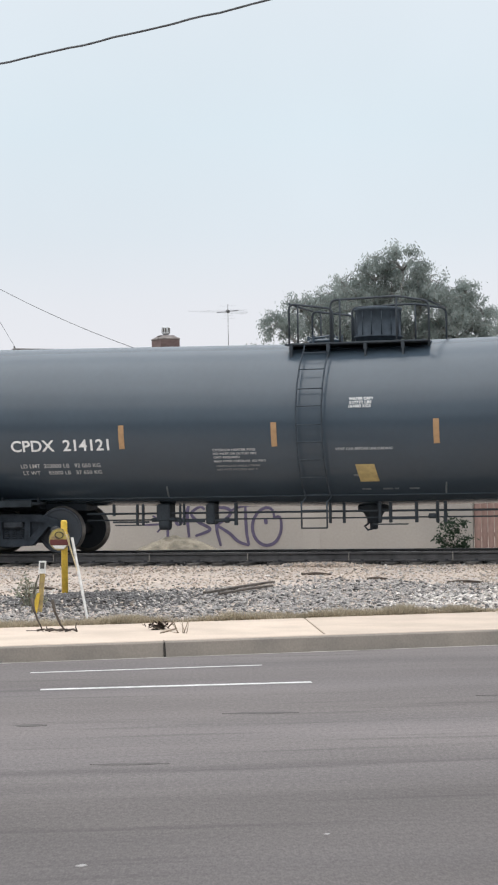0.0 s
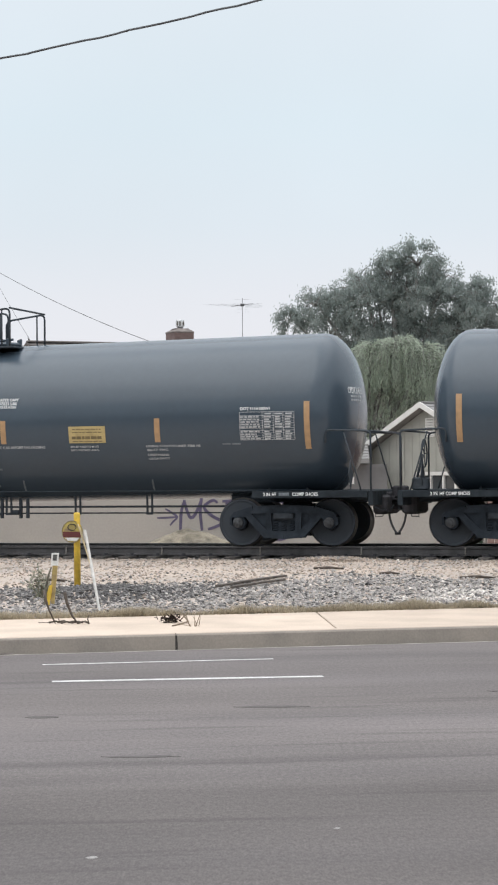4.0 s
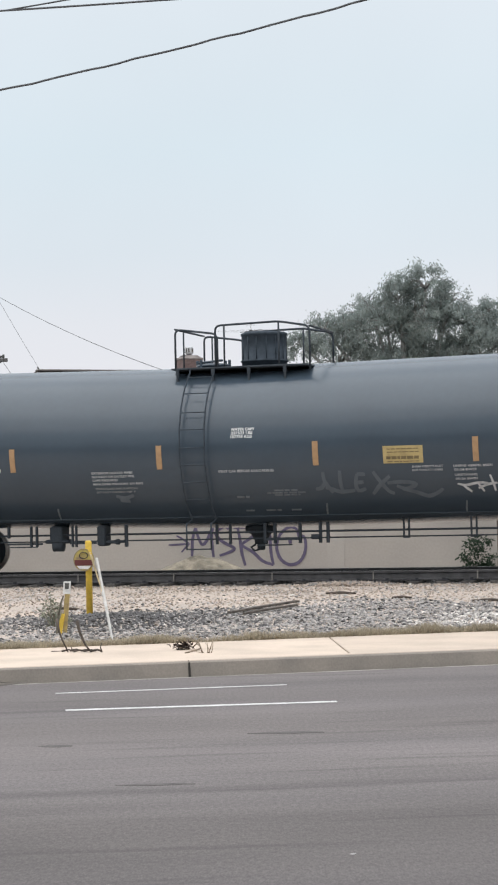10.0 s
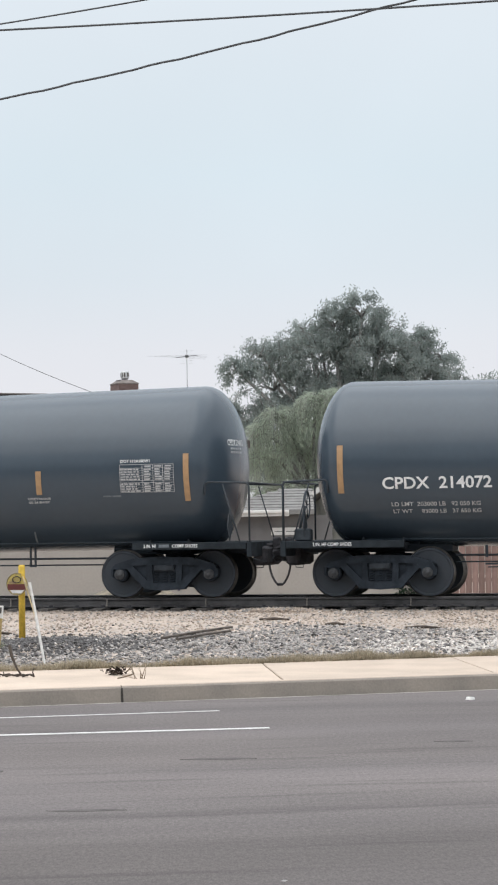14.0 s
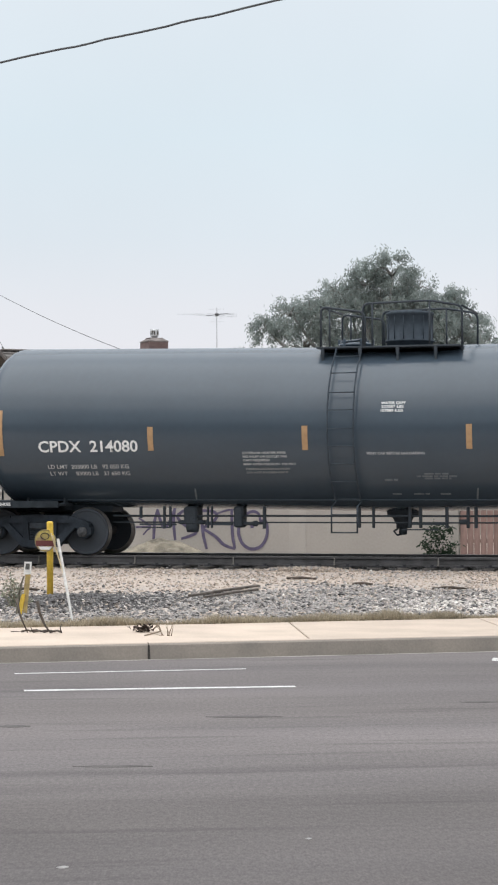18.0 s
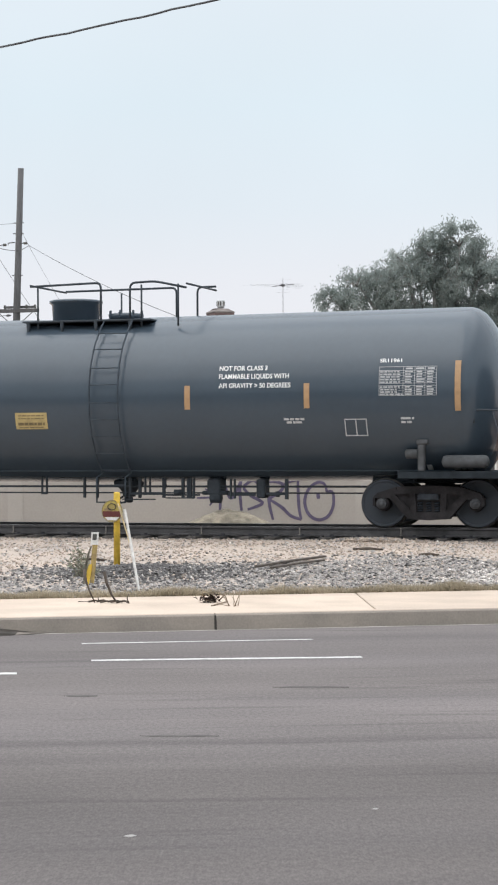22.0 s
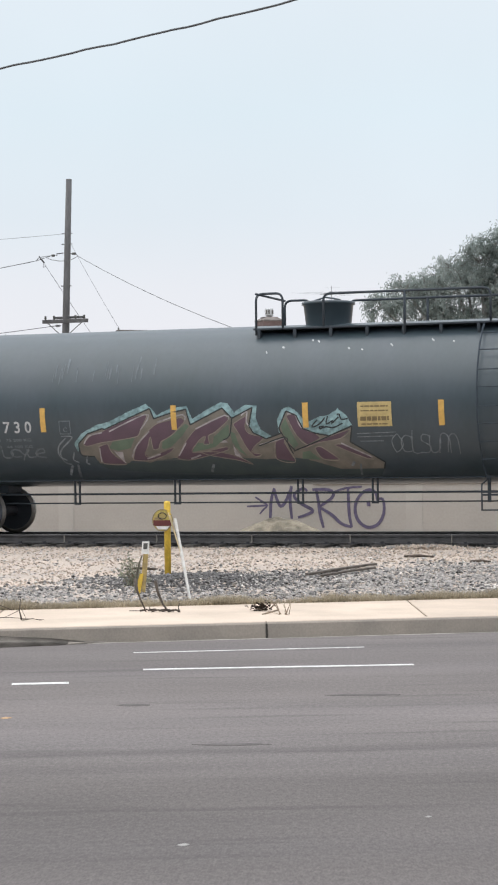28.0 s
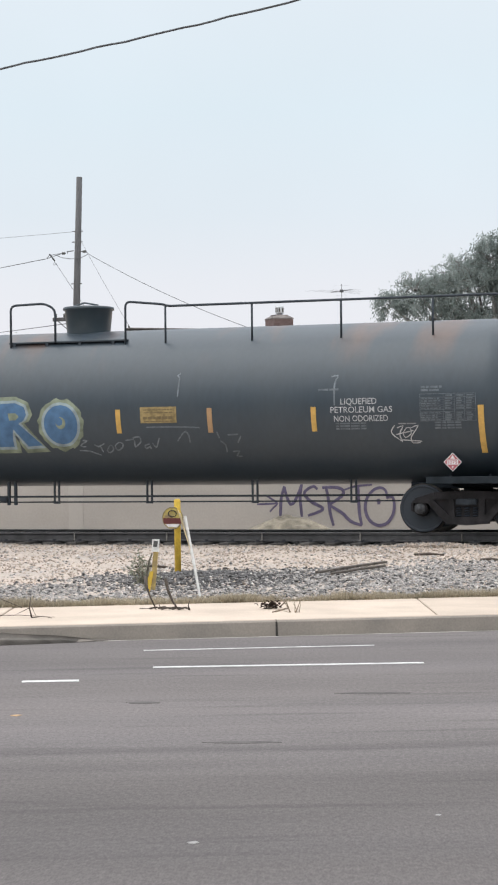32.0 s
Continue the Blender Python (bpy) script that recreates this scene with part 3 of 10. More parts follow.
CAR_START = {1: -8.3, 2: -26.3, 3: -44.3, 4: -62.35, 5: -80.43, 6: -98.60, 7: -116.69, 8: -134.62, 9: -152.75, 10: -170.78, 11: -189.6, 12: -209.40, 13: -229.3}
CARS = {}
WHEEL_R = 0.457


class Tank:
    """Measures of one kind of tank car, in metres from its middle at rail level."""

    def __init__(self, half, radius, z_mid, z_end, bogie, coupler, paint, head=0.72):
        self.half, self.r, self.z_mid, self.z_end, self.bogie, self.coupler, self.paint, self.head = half, radius, z_mid, z_end, bogie, coupler, paint, head

    def zc(self, x):
        return self.z_mid + (self.z_end - self.z_mid) * min(1.0, abs(x) / self.half)

    def on(self, x, z, out=0.0):
        """The place on the near side of the shell at x and height z."""
        c = self.zc(x)
        a = math.asin(max(-0.999, min(0.999, (z - c) / self.r)))
        return Vector((x, -(self.r + out) * math.cos(a), c + (self.r + out) * math.sin(a)))

    def wrap(self, x, z, v, out):
        """The place an arc's length v above the height z."""
        c = self.zc(x)
        a = math.asin(max(-0.999, min(0.999, (z - c) / self.r))) + v / self.r
        return Vector((x, -(self.r + out) * math.cos(a), c + (self.r + out) * math.sin(a)))


INSULATED = Tank(8.28, 1.575, 2.415, 2.535, 6.95, 9.02, TANK)
LOW = Tank(8.3, 1.53, 2.16, 2.19, 6.95, 9.0, TANK_FLAT)
TALL = Tank(8.3, 1.645, 2.48, 2.545, 6.95, 9.0, TANK)
GAS = Tank(9.05, 1.57, 2.525, 2.525, 7.88, 9.85, TANK_OLD, 0.78)
GAS_LONG = Tank(9.15, 1.57, 2.49, 2.49, 7.98, 9.93, TANK_RUST, 0.78)


def tank_shell(k):
    sh = Shape()
    xs, rs = [], []
    body = k.half - k.head
    for i in range(13):
        a = math.pi / 2 * i / 12
        xs.append(-body - k.head * math.cos(a))
        rs.append(k.r * max(0.02, math.sin(a)) if i else 0.03)
    m = 14
    for i in range(1, m):
        xs.append(-body + 2 * body * i / m)
        rs.append(k.r)
    for i in range(13):
        a = math.pi / 2 * (12 - i) / 12
        xs.append(body + k.head * math.cos(a))
        rs.append(k.r * max(0.02, math.sin(a)) if i < 12 else 0.03)
    n = 72
    rings = [[(x, r * math.sin(2 * math.pi * j / n), k.zc(min(body, abs(x))) + r * math.cos(2 * math.pi * j / n)) for j in range(n)] for x, r in zip(xs, rs)]
    return sh.loft(rings, True, True)


def wheel_meshes():
    sh = Shape()
    sh.lathe([(-0.085, 0.02), (-0.085, 0.10), (-0.07, 0.13), (-0.02, 0.17), (0.0, 0.30), (-0.02, 0.385), (-0.065, 0.395), (-0.068, 0.435), (-0.062, WHEEL_R - 0.004)], "y", n=40, caps=True)
    face = sh
    face.slot = 1
    face.lathe([(-0.062, WHEEL_R - 0.004), (-0.055, WHEEL_R), (0.03, WHEEL_R + 0.004), (0.04, WHEEL_R + 0.024), (0.062, WHEEL_R + 0.02), (0.068, 0.40)], "y", n=40, caps=False)
    face.slot = 0
    face.lathe([(0.068, 0.40), (0.02, 0.38), (0.03, 0.17), (0.085, 0.13), (0.085, 0.03)], "y", n=40, caps=True)
    # web ribs that make the turning visible
    wheel = face.mesh("wheel", WHEEL, STEEL)
    ax = Shape().lathe([(-1.06, 0.07), (-0.9, 0.085), (-0.8, 0.10), (0.8, 0.10), (0.9, 0.085), (1.06, 0.07)], "y", n=16).mesh("axle", RUSTY)
    cap = Shape().lathe([(0, 0.10), (-0.05, 0.098), (-0.065, 0.085), (-0.066, 0.05), (-0.075, 0.045), (-0.076, 0.01)], "y", n=24)
    for j in range(3):
        a = 2 * math.pi * j / 3
        cap.lathe([(-0.062, 0.014), (-0.085, 0.013)], "y", (0.067 * math.cos(a), 0, 0.067 * math.sin(a)), 6)
    return wheel, ax, cap.mesh("bearing_cap", BEARING)


WHEEL_ME, AXLE_ME, CAP_ME = wheel_meshes()


def bogie_meshes():
    """The cast side frame with its openings, the bolster and a spring nest."""
    sh = Shape()
    y0, y1 = -0.09, 0.09

    def bar(p, q, w0, w1):
        (x0, z0), (x1, z1) = p, q
        d = Vector((x1 - x0, z1 - z0)).normalized()
        nx, nz = -d.y, d.x
        sh.loft([[(x0 + nx * w0, y0, z0 + nz * w0), (x0 - nx * w0, y0, z0 - nz * w0), (x0 - nx * w0, y1, z0 - nz * w0), (x0 + nx * w0, y1, z0 + nz * w0)],
                 [(x1 + nx * w1, y0, z1 + nz * w1), (x1 - nx * w1, y0, z1 - nz * w1), (x1 - nx * w1, y1, z1 - nz * w1), (x1 + nx * w1, y1, z1 + nz * w1)]])

    for s in (-1, 1):
        bar((s * 0.98, 0.60), (s * 0.60, 0.70), 0.055, 0.07)
        bar((s * 0.60, 0.70), (0, 0.72), 0.07, 0.075)
        bar((s * 0.70, 0.60), (s * 0.36, 0.25), 0.06, 0.075)
        bar((s * 0.40, 0.24), (0, 0.22), 0.065, 0.075)
        bar((s * 0.30, 0.68), (s * 0.28, 0.26), 0.055, 0.06)
        # pedestal over the bearing
        sh.prism([(s * 0.70, 0.56), (s * 1.06, 0.56), (s * 1.06, 0.42), (s * 1.02, 0.40), (s * 1.02, 0.62), (s * 0.72, 0.68)] if s > 0 else [(s * 0.72, 0.68), (s * 1.02, 0.62), (s * 1.02, 0.40), (s * 1.06, 0.42), (s * 1.06, 0.56), (s * 0.70, 0.56)], y0, y1)
        sh.lathe([(-0.075, 0.125), (0.09, 0.15)], "y", (s * 0.889, 0, WHEEL_R), 20)
    # spring seat and the webs behind the windows
    sh.prism([(-0.34, 0.30), (-0.34, 0.165), (0.34, 0.165), (0.34, 0.30)], y0 + 0.008, y1)
    sh.prism([(-0.26, 0.56), (-0.26, 0.50), (0.26, 0.50), (0.26, 0.56)], y0 + 0.02, y1)
    sh.prism([(-0.64, 0.66), (-0.42, 0.17), (0.42, 0.17), (0.64, 0.66)], y0 + 0.055, y0 + 0.09)
    frame_me = sh.mesh("side_frame", CASTING)
    # Brown dusty casting, its colour darkened for the shade below the tanks.
    frame_old = sh.mesh("side_frame", mat("brown_dusty_shaded_casting", (0.036, 0.034, 0.036), rough=0.9, vary=0.25, scale=5, fine=60, fine_vary=0.2, spec=0.15))
    pts = [(0.06 * math.cos(a), 0.06 * math.sin(a), 0.29 + 0.24 * i / 30) for i, a in ((i, 2 * math.pi * 5 * i / 30) for i in range(31))]
    spring_me = Shape().tube(pts, 0.016, 5).mesh("spring", CASTING)
    bo = Shape().box((-0.2, -1.12, 0.52), (0.2, 1.12, 0.64), 0.02).box((-0.26, -0.95, 0.62), (0.26, 0.95, 0.74), 0.03)
    bo.lathe([(0.70, 0.30), (0.84, 0.28)], "z", n=20)
    bo.box((-0.62, -0.62, 0.22), (0.62, 0.62, 0.60), 0.04)
    bolster_me = bo.mesh("bolster", INNER)
    beam_me = Shape().box((-0.05, -0.9, 0.36), (0.05, 0.9, 0.44), 0.01).mesh("brake_beam", FRAME)
    shoe_me = Shape().box((-0.04, -0.07, 0.32), (0.04, 0.07, 0.55), 0.012).mesh("brake_shoe", RUSTY)
    return frame_me, frame_old, spring_me, bolster_me, beam_me, shoe_me


SIDE_ME, SIDE_OLD_ME, SPRING_ME, BOLSTER_ME, BEAM_ME, SHOE_ME = bogie_meshes()


def add_bogie(car, x, old):
    for dx in (-0.889, 0.889):
        ax = part("wheelset", AXLE_ME, None, car, "dark steel wheelset with polished treads")
        ax.matrix_basis = pose(x + dx, 0, WHEEL_R)
        for y, rz in ((-0.765, 0), (0.765, 180)):
            w = part("wheel", WHEEL_ME, None, ax)
            w.matrix_basis = pose(0, y, 0, 0, 0, rz)
            c = part("bearing_cap", CAP_ME, None, ax, "dull grey bearing end cap")
            c.matrix_basis = pose(0, y * 1.06 / 0.765, 0, 0, 0, rz)
    b = part("bogie", BOLSTER_ME, None, car, "dark cast three-piece bogie")
    b.matrix_basis = pose(x, 0, 0)
    for y in (-0.99, 0.99):
        f = part("side_frame", SIDE_OLD_ME if old else SIDE_ME, None, b, "brown dusty cast side frame" if old else "")
        f.matrix_basis = pose(0, y, 0)
        for dx in (-0.16, 0.0, 0.16):
            part("spring", SPRING_ME, None, b).matrix_basis = pose(dx, y * 1.0, 0)
    for dx in (-0.36, 0.36):
        part("brake_beam", BEAM_ME, None, b).matrix_basis = pose(dx, 0, 0)
        for y in (-0.73, 0.73):
            part("brake_shoe", SHOE_ME, None, b).matrix_basis = pose(dx * 1.14, y, 0)


def saddle(k, s):
    """The cradle and sill that carry one end of the tank."""
    sh = Shape()
    x = s * k.bogie
    a, b = sorted((s * (k.bogie - 1.25), s * (k.coupler - 0.42)))
    sh.box((a, -0.33, 0.83), (b, 0.33, 1.05), 0.02)
    for dx in (-0.38, 0.38):
        top = []
        for j in range(13):
            y = -0.72 + 1.44 * j / 12
            zt = k.zc(x) - math.sqrt(max(0.0, k.r ** 2 - y * y)) + 0.04
            top.append((y, zt))
        out = [(-0.72, 1.0), (-0.62, 0.88), (0.62, 0.88), (0.72, 1.0)] + [(y, max(1.05, z)) for y, z in reversed(top)]
        sh.loft([[(x + dx - 0.02, y, z) for y, z in out], [(x + dx + 0.02, y, z) for y, z in out]])
    sh.box((x - 0.45, -1.25, 0.96), (x + 0.45, 1.25, 1.02), 0.008)
    return sh


def add_end(car, k, s, old, ladder=False, brake=True):
    """End platform, railings, coupler and hoses at one end of a car."""
    x1 = s * (k.coupler - 0.30)
    a, b = sorted((s * (k.half - 1.05), x1))
    sh = Shape().box((a, -1.38, 1.00), (b, 1.38, 1.06), 0.008)
    sh.box((x1 - 0.05, -1.42, 0.78), (x1 + 0.05, 1.42, 1.06), 0.01)
    part("end_platform", sh, DECK, car, "black steel end platform")
    c, d = sorted((s * (k.half - 1.85), x1 - s * 0.055))
    for y in (-1.41, 1.41):
        part("side_sill", Shape().box((c, y - 0.03, 0.93), (d, y + 0.03, 1.062), 0.008), DECK, car)
    zt = 2.20
    gas = 9 < k.half < 9.1
    for y in (-1.38, 1.38) if gas else ():
        if s > 0:
            rail = [(8.90, y, 1.04), (8.91, y, 2.44), (9.50, y, 2.42), (9.50, y, 1.04)]
        else:
            rail = [(-8.92, y, 1.04), (-8.92, y, 2.44), (-8.60, y * 0.96, 2.42)]
            part("handrail", Shape().tube([(-8.92, y, 2.30), (-9.50, y, 2.30), (-9.50, y, 1.04)], 0.012, 6), FRAME, car)
        part("end_railing", Shape().tube(bent(rail, 0.07), 0.019, 8), FRAME, car, "bent black tube railing")
    for y in (-1.38, 1.38) if not gas else ():
        xa, xb = s * (k.half - 0.42), x1
        sh = Shape().tube(bent([(xa, y, 1.95), (xa, y, zt), (xb, y, zt - 0.03), (xb, y, 1.04)], 0.09), 0.019, 8)
        part("railing_brace", Shape().tube([(xa + s * 0.35, y, zt - 0.05), (xb - s * 0.18, y, 1.04)], 0.015, 6), FRAME, car)
        part("end_railing", sh, FRAME, car, "bent black tube railing")
    part("end_railing", Shape().tube([(x1 - s * 0.02, -1.38, zt - 0.03), (x1 - s * 0.02, 1.38, zt - 0.03)], 0.019, 8), FRAME, car)
    # coupler, cut lever and hose
    xc = s * k.coupler
    sh = Shape().box((min(x1, xc - s * 0.1), -0.10, 0.74), (max(x1, xc - s * 0.1), 0.10, 0.93), 0.02)
    sh.box((xc - 0.16, -0.16, 0.68), (xc + 0.16, 0.17, 0.98), 0.05)
    sh.box((x1 - 0.08, -0.27, 0.66), (x1 + 0.12, 0.27, 1.02), 0.03)
    sh.box((x1 - 0.14, -0.62, 0.60), (x1 + 0.14, 0.62, 0.97), 0.05).box((xc - 0.24, -0.2, 0.72), (xc + 0.24, 0.2, 0.92), 0.06)
    part("coupler", sh, RUSTY, car, "rust-brown knuckle coupler")
    sh = Shape().tube(bent([(x1 + s * 0.05, -1.3, 0.75), (x1 + s * 0.12, -1.0, 0.70), (x1 + s * 0.12, -0.25, 0.66), (xc - s * 0.02, -0.1, 0.95)], 0.06), 0.012, 6)
    part("cut_lever", sh, FRAME, car)
    pts = bent([(xc - s * 0.19, -0.33, 0.74), (xc - s * 0.175, -0.33, 0.52), (xc - s * 0.12, -0.33, 0.36), (xc - s * 0.05, -0.33, 0.25), (xc - s * 0.005, -0.33, 0.22)], 0.10)
    part("air_hose", Shape().tube(pts, 0.021, 8), CABLE, car, "drooping black air hose")
    part("hose_coupling", Shape().box((xc - 0.035, -0.36, 0.205), (xc + 0.035, -0.30, 0.255), 0.012), RUSTY, car)
    part("hose_bracket", Shape().tube([(xc - s * 0.27, -0.36, 0.68), (xc - s * 0.30, -0.36, 0.56), (xc - s * 0.44, -0.36, 0.55), (xc - s * 0.44, -0.36, 0.66), (xc - s * 0.27, -0.36, 0.68)], 0.011, 6), RUSTY, car)
    part("knuckle_lock", Shape().box((xc - s * 0.10 - 0.065, -0.14, 0.92), (xc - s * 0.10 + 0.065, 0.10, 1.14), 0.03), RUSTY, car)
    # placard holder and small gear on the platform
    sh = Shape()
    px = s * (k.half + (0.53 if ladder else 0.03))
    sh.loft([[(px, -1.3, 1.36 + 0.28), (px, -1.3 + 0.18, 1.36), (px, -1.3, 1.36 - 0.28), (px, -1.3 - 0.18, 1.36)], [(px + s * 0.015, -1.3, 1.64), (px + s * 0.015, -1.12, 1.36), (px + s * 0.015, -1.3, 1.08), (px + s * 0.015, -1.48, 1.36)]])
    part("placard_holder", sh, FRAME, car, "black diamond placard holder")
    if s < 0 and brake:
        wx = s * (k.half + 0.04)
        sh = Shape()
        sh.tube([(wx, -1.12 + 0.26 * math.cos(2 * math.pi * j / 20), 1.74 + 0.26 * math.sin(2 * math.pi * j / 20)) for j in range(21)], 0.015, 6, False)
        for j in range(5):
            an = 2 * math.pi * j / 5
            sh.tube([(wx, -1.12, 1.74), (wx, -1.12 + 0.25 * math.cos(an), 1.74 + 0.25 * math.sin(an))], 0.011, 5)
        part("brake_wheel", sh, FRAME, car, "black spoked hand brake wheel")
        sh = Shape().box((wx - 0.20, -1.34, 1.06), (wx + 0.10, -1.05, 1.30), 0.03).tube([(wx - 0.12, -1.2, 1.30), (wx - 0.03, -1.14, 1.72)], 0.025, 8)
        part("brake_stand", sh, FRAME, car, "small black gear box on the end platform")
    if s < 0 and k.half > 9:
        for dx in (0.0, 0.085):
            part("brake_post", Shape().box((x1 + 0.06 + dx, -1.30, 1.04), (x1 + 0.11 + dx, -1.24, 2.10 - 0.5 * dx), 0.012), FRAME, car, "upright black brake post")
    part("tank_saddle", saddle(k, s), FRAME, car)
    if ladder:
        xl = s * (k.half + 0.80)
        sh = Shape()
        for y in (-0.95, -0.40):
            sh.tube([(xl + s * 0.02, y, 1.04), (xl - s * 0.03, y, 2.32)], 0.016, 6)
        lad = part("end_ladder", sh, FRAME, car, "black end ladder")
        for j in range(4):
            z = 1.32 + 0.29 * j
            xx = xl + s * (0.02 - 0.05 * (z - 1.04) / 1.28)
            part("rung", Shape().tube([(xx, -0.95, z), (xx, -0.40, z)], 0.012, 6), FRAME, lad)


def platform_common(car, k, x0, x1, zdeck):
    sh = Shape().box((x0, -0.95, zdeck), (x1, 0.95, zdeck + 0.035), 0.006)
    x = x0 + 0.12
    while x < x1:
        sh.box((x - 0.03, -0.95, zdeck - 0.12), (x + 0.03, -0.88, zdeck), 0)
        sh.box((x - 0.03, 0.88, zdeck - 0.12), (x + 0.03, 0.95, zdeck), 0)
        zt = k.zc(x) + math.sqrt(k.r ** 2 - 0.92 ** 2)
        sh.box((x - 0.02, -0.94, zt - 0.05), (x + 0.02, -0.90, zdeck), 0).box((x - 0.02, 0.90, zt - 0.05), (x + 0.02, 0.94, zdeck), 0)
        x += 0.72
    part("top_platform", sh, FRAME, car, "black steel walkway on top of the tank")


def side_ladder(car, k, x0, x1, ztop):
    sh = Shape()
    for x in (x0, x1):
        pts = [(x, -0.93, ztop)] + [k.on(x, z, 0.14) for z in (3.75, 3.45, 3.1, 2.7, 2.2, 1.8, 1.4, 1.15)] + [(x, -1.36, 0.95), (x, -1.36, 0.46)]
        sh.tube(pts, 0.016, 6)
    lad = part("side_ladder", sh, RUNGS, car, "black side ladder bent over the tank")
    for z in (3.66, 3.36, 3.02, 2.72, 2.4, 2.1, 1.8, 1.5, 1.2):
        part("rung", Shape().tube([k.on(x0, z, 0.14), k.on(x1, z, 0.14)], 0.011, 6), RUNGS, lad)
    for z in (0.47, 0.80):
        part("rung", Shape().tube([(x0, -1.36, z), (x1, -1.36, z)], 0.014, 6), FRAME, lad)


def top_insulated(car, k, f=1):
    """Walkway, guard rails, valve housing and hatch; f = -1 turns them end for end."""
    z = 3.93
    platform_common(car, k, *sorted((-1.42 * f, 1.32 * f)), z)
    for y in (-0.93, 0.93):
        for pts in ([(-1.33, z), (-1.33, 4.72), (-0.48, 4.60), (-0.48, z)], [(-0.52, z), (-0.52, 4.76), (0.75, 4.79), (1.36, 4.68), (1.36, z - 0.1)]):
            part("platform_railing", Shape().tube(bent([(f * x, y, h) for x, h in pts], 0.12), 0.021, 8), FRAME, car, "black tube guard rail")
        for x, zz, r in ((0.75, 4.79, 0.019), (-1.16, 4.69, 0.017), (-0.34, 4.77, 0.019)):
            part("railing_post", Shape().tube([(f * x, y, z), (f * x, y, zz)], r, 8), FRAME, car)
    for x, zz in ((1.36, 4.68), (-1.33, 4.72)):
        part("cross_rail", Shape().tube([(f * x, -0.93, zz), (f * x, 0.93, zz)], 0.02, 8), FRAME, car)
    sh = Shape().lathe([(3.88, 0.44), (4.08, 0.44), (4.08, 0.47), (4.11, 0.47), (4.11, 0.435), (4.58, 0.435), (4.60, 0.46), (4.64, 0.46), (4.66, 0.41), (4.67, 0.02)], "z", (0.20 * f, 0, 0), 40)
    for j in range(14):
        an = 2 * math.pi * (j + 0.3) / 14
        c, s = math.cos(an), math.sin(an)
        sh.tube([(0.20 * f + 0.438 * c, 0.438 * s, 4.12), (0.20 * f + 0.438 * c, 0.438 * s, 4.57)], 0.010, 5)
    part("manway_housing", sh, RUNGS, car, "round dull black valve housing with a lid")
    hx = -0.85 * f
    sh = Shape().lathe([(3.9, 0.30), (4.02, 0.30), (4.02, 0.34), (4.06, 0.34), (4.09, 0.25), (4.10, 0.02)], "z", (hx, 0, 0), 28)
    for j in range(6):
        an = 2 * math.pi * j / 6
        sh.box((hx + 0.33 * math.cos(an) - 0.025, 0.33 * math.sin(an) - 0.025, 3.98), (hx + 0.33 * math.cos(an) + 0.025, 0.33 * math.sin(an) + 0.025, 4.16), 0.008)
    sh.tube([(hx - 0.25, -0.2, 4.1), (hx + 0.25, -0.2, 4.14)], 0.025, 6)
    part("manway_hatch", sh, TANK, car, "bolted black manway hatch")
    side_ladder(car, k, *sorted((-1.04 * f, -0.55 * f)), z)


def under_pipes(car, k, x0, x1, hangers, zs=(0.765, 0.64), y=-0.55):
    low = zs[1] - 0.02
    for z in zs:
        part("brake_pipe", Shape().tube([(x0, y, z), (x1, y, z)], 0.020 if z == zs[0] else 0.014, 8), FRAME, car, "long black under-tank pipe")
    for x in hangers:
        zt = k.zc(x) - math.sqrt(k.r ** 2 - y * y) + 0.03
        sh = Shape()
        for dx in (-0.05, 0.05):
            sh.box((x + dx - 0.016, y - 0.02, low), (x + dx + 0.016, y + 0.02, zt))
        sh.box((x - 0.066, y - 0.02, low - 0.015), (x + 0.066, y + 0.02, low + 0.01))
        part("pipe_hanger", sh, FRAME, car)


def under_gear(car, k, x0):
    """Brake cylinder, control valve and levers under the tank."""
    top = k.zc(x0) - k.r + 0.06
    sh = Shape().box((x0 - 0.55, -0.62, 0.60), (x0 - 0.28, -0.2, top), 0.03).box((x0 - 0.68, -0.60, 0.60), (x0 - 0.14, -0.3, 0.68), 0.03)
    sh.lathe([(x0 - 0.52, 0.05), (x0 - 0.50, 0.12), (x0 - 0.30, 0.12), (x0 - 0.28, 0.05)], "x", (0, -0.5, 0.56), 18)
    part("brake_cylinder", sh, FRAME, car)
    sh = Shape().box((x0 + 0.46, -0.64, 0.54), (x0 + 0.64, -0.3, top), 0.03)
    part("control_valve", sh, FRAME, car)
    part("pipe_union", Shape().lathe([(x0 + 0.66, 0.02), (x0 + 0.72, 0.035), (x0 + 0.84, 0.035), (x0 + 0.86, 0.055), (x0 + 0.93, 0.055), (x0 + 0.95, 0.02), (x0 + 1.06, 0.02)], "x", (0, -0.62, 0.62), 12), FRAME, car)
    for a, b, y, z, w in ((-1.45, -0.70, -0.60, 0.60, 0.018), (-1.40, -0.80, -0.62, 0.54, 0.012), (-0.12, 0.44, -0.60, 0.61, 0.026)):
        part("brake_rod", Shape().box((x0 + a, y - 0.018, z - w), (x0 + b, y + 0.018, z + w), 0.005), FRAME, car)
    for dx, w, z in ((-1.42, 0.025, 0.72), (-0.94, 0.022, 0.54), (-0.82, 0.022, 0.54), (-0.06, 0.018, 0.53), (0.02, 0.018, 0.53), (1.07, 0.032, 0.52)):
        part("brake_lever", Shape().box((x0 + dx - w, -0.64, z), (x0 + dx + w, -0.58, top), 0.006), FRAME, car)


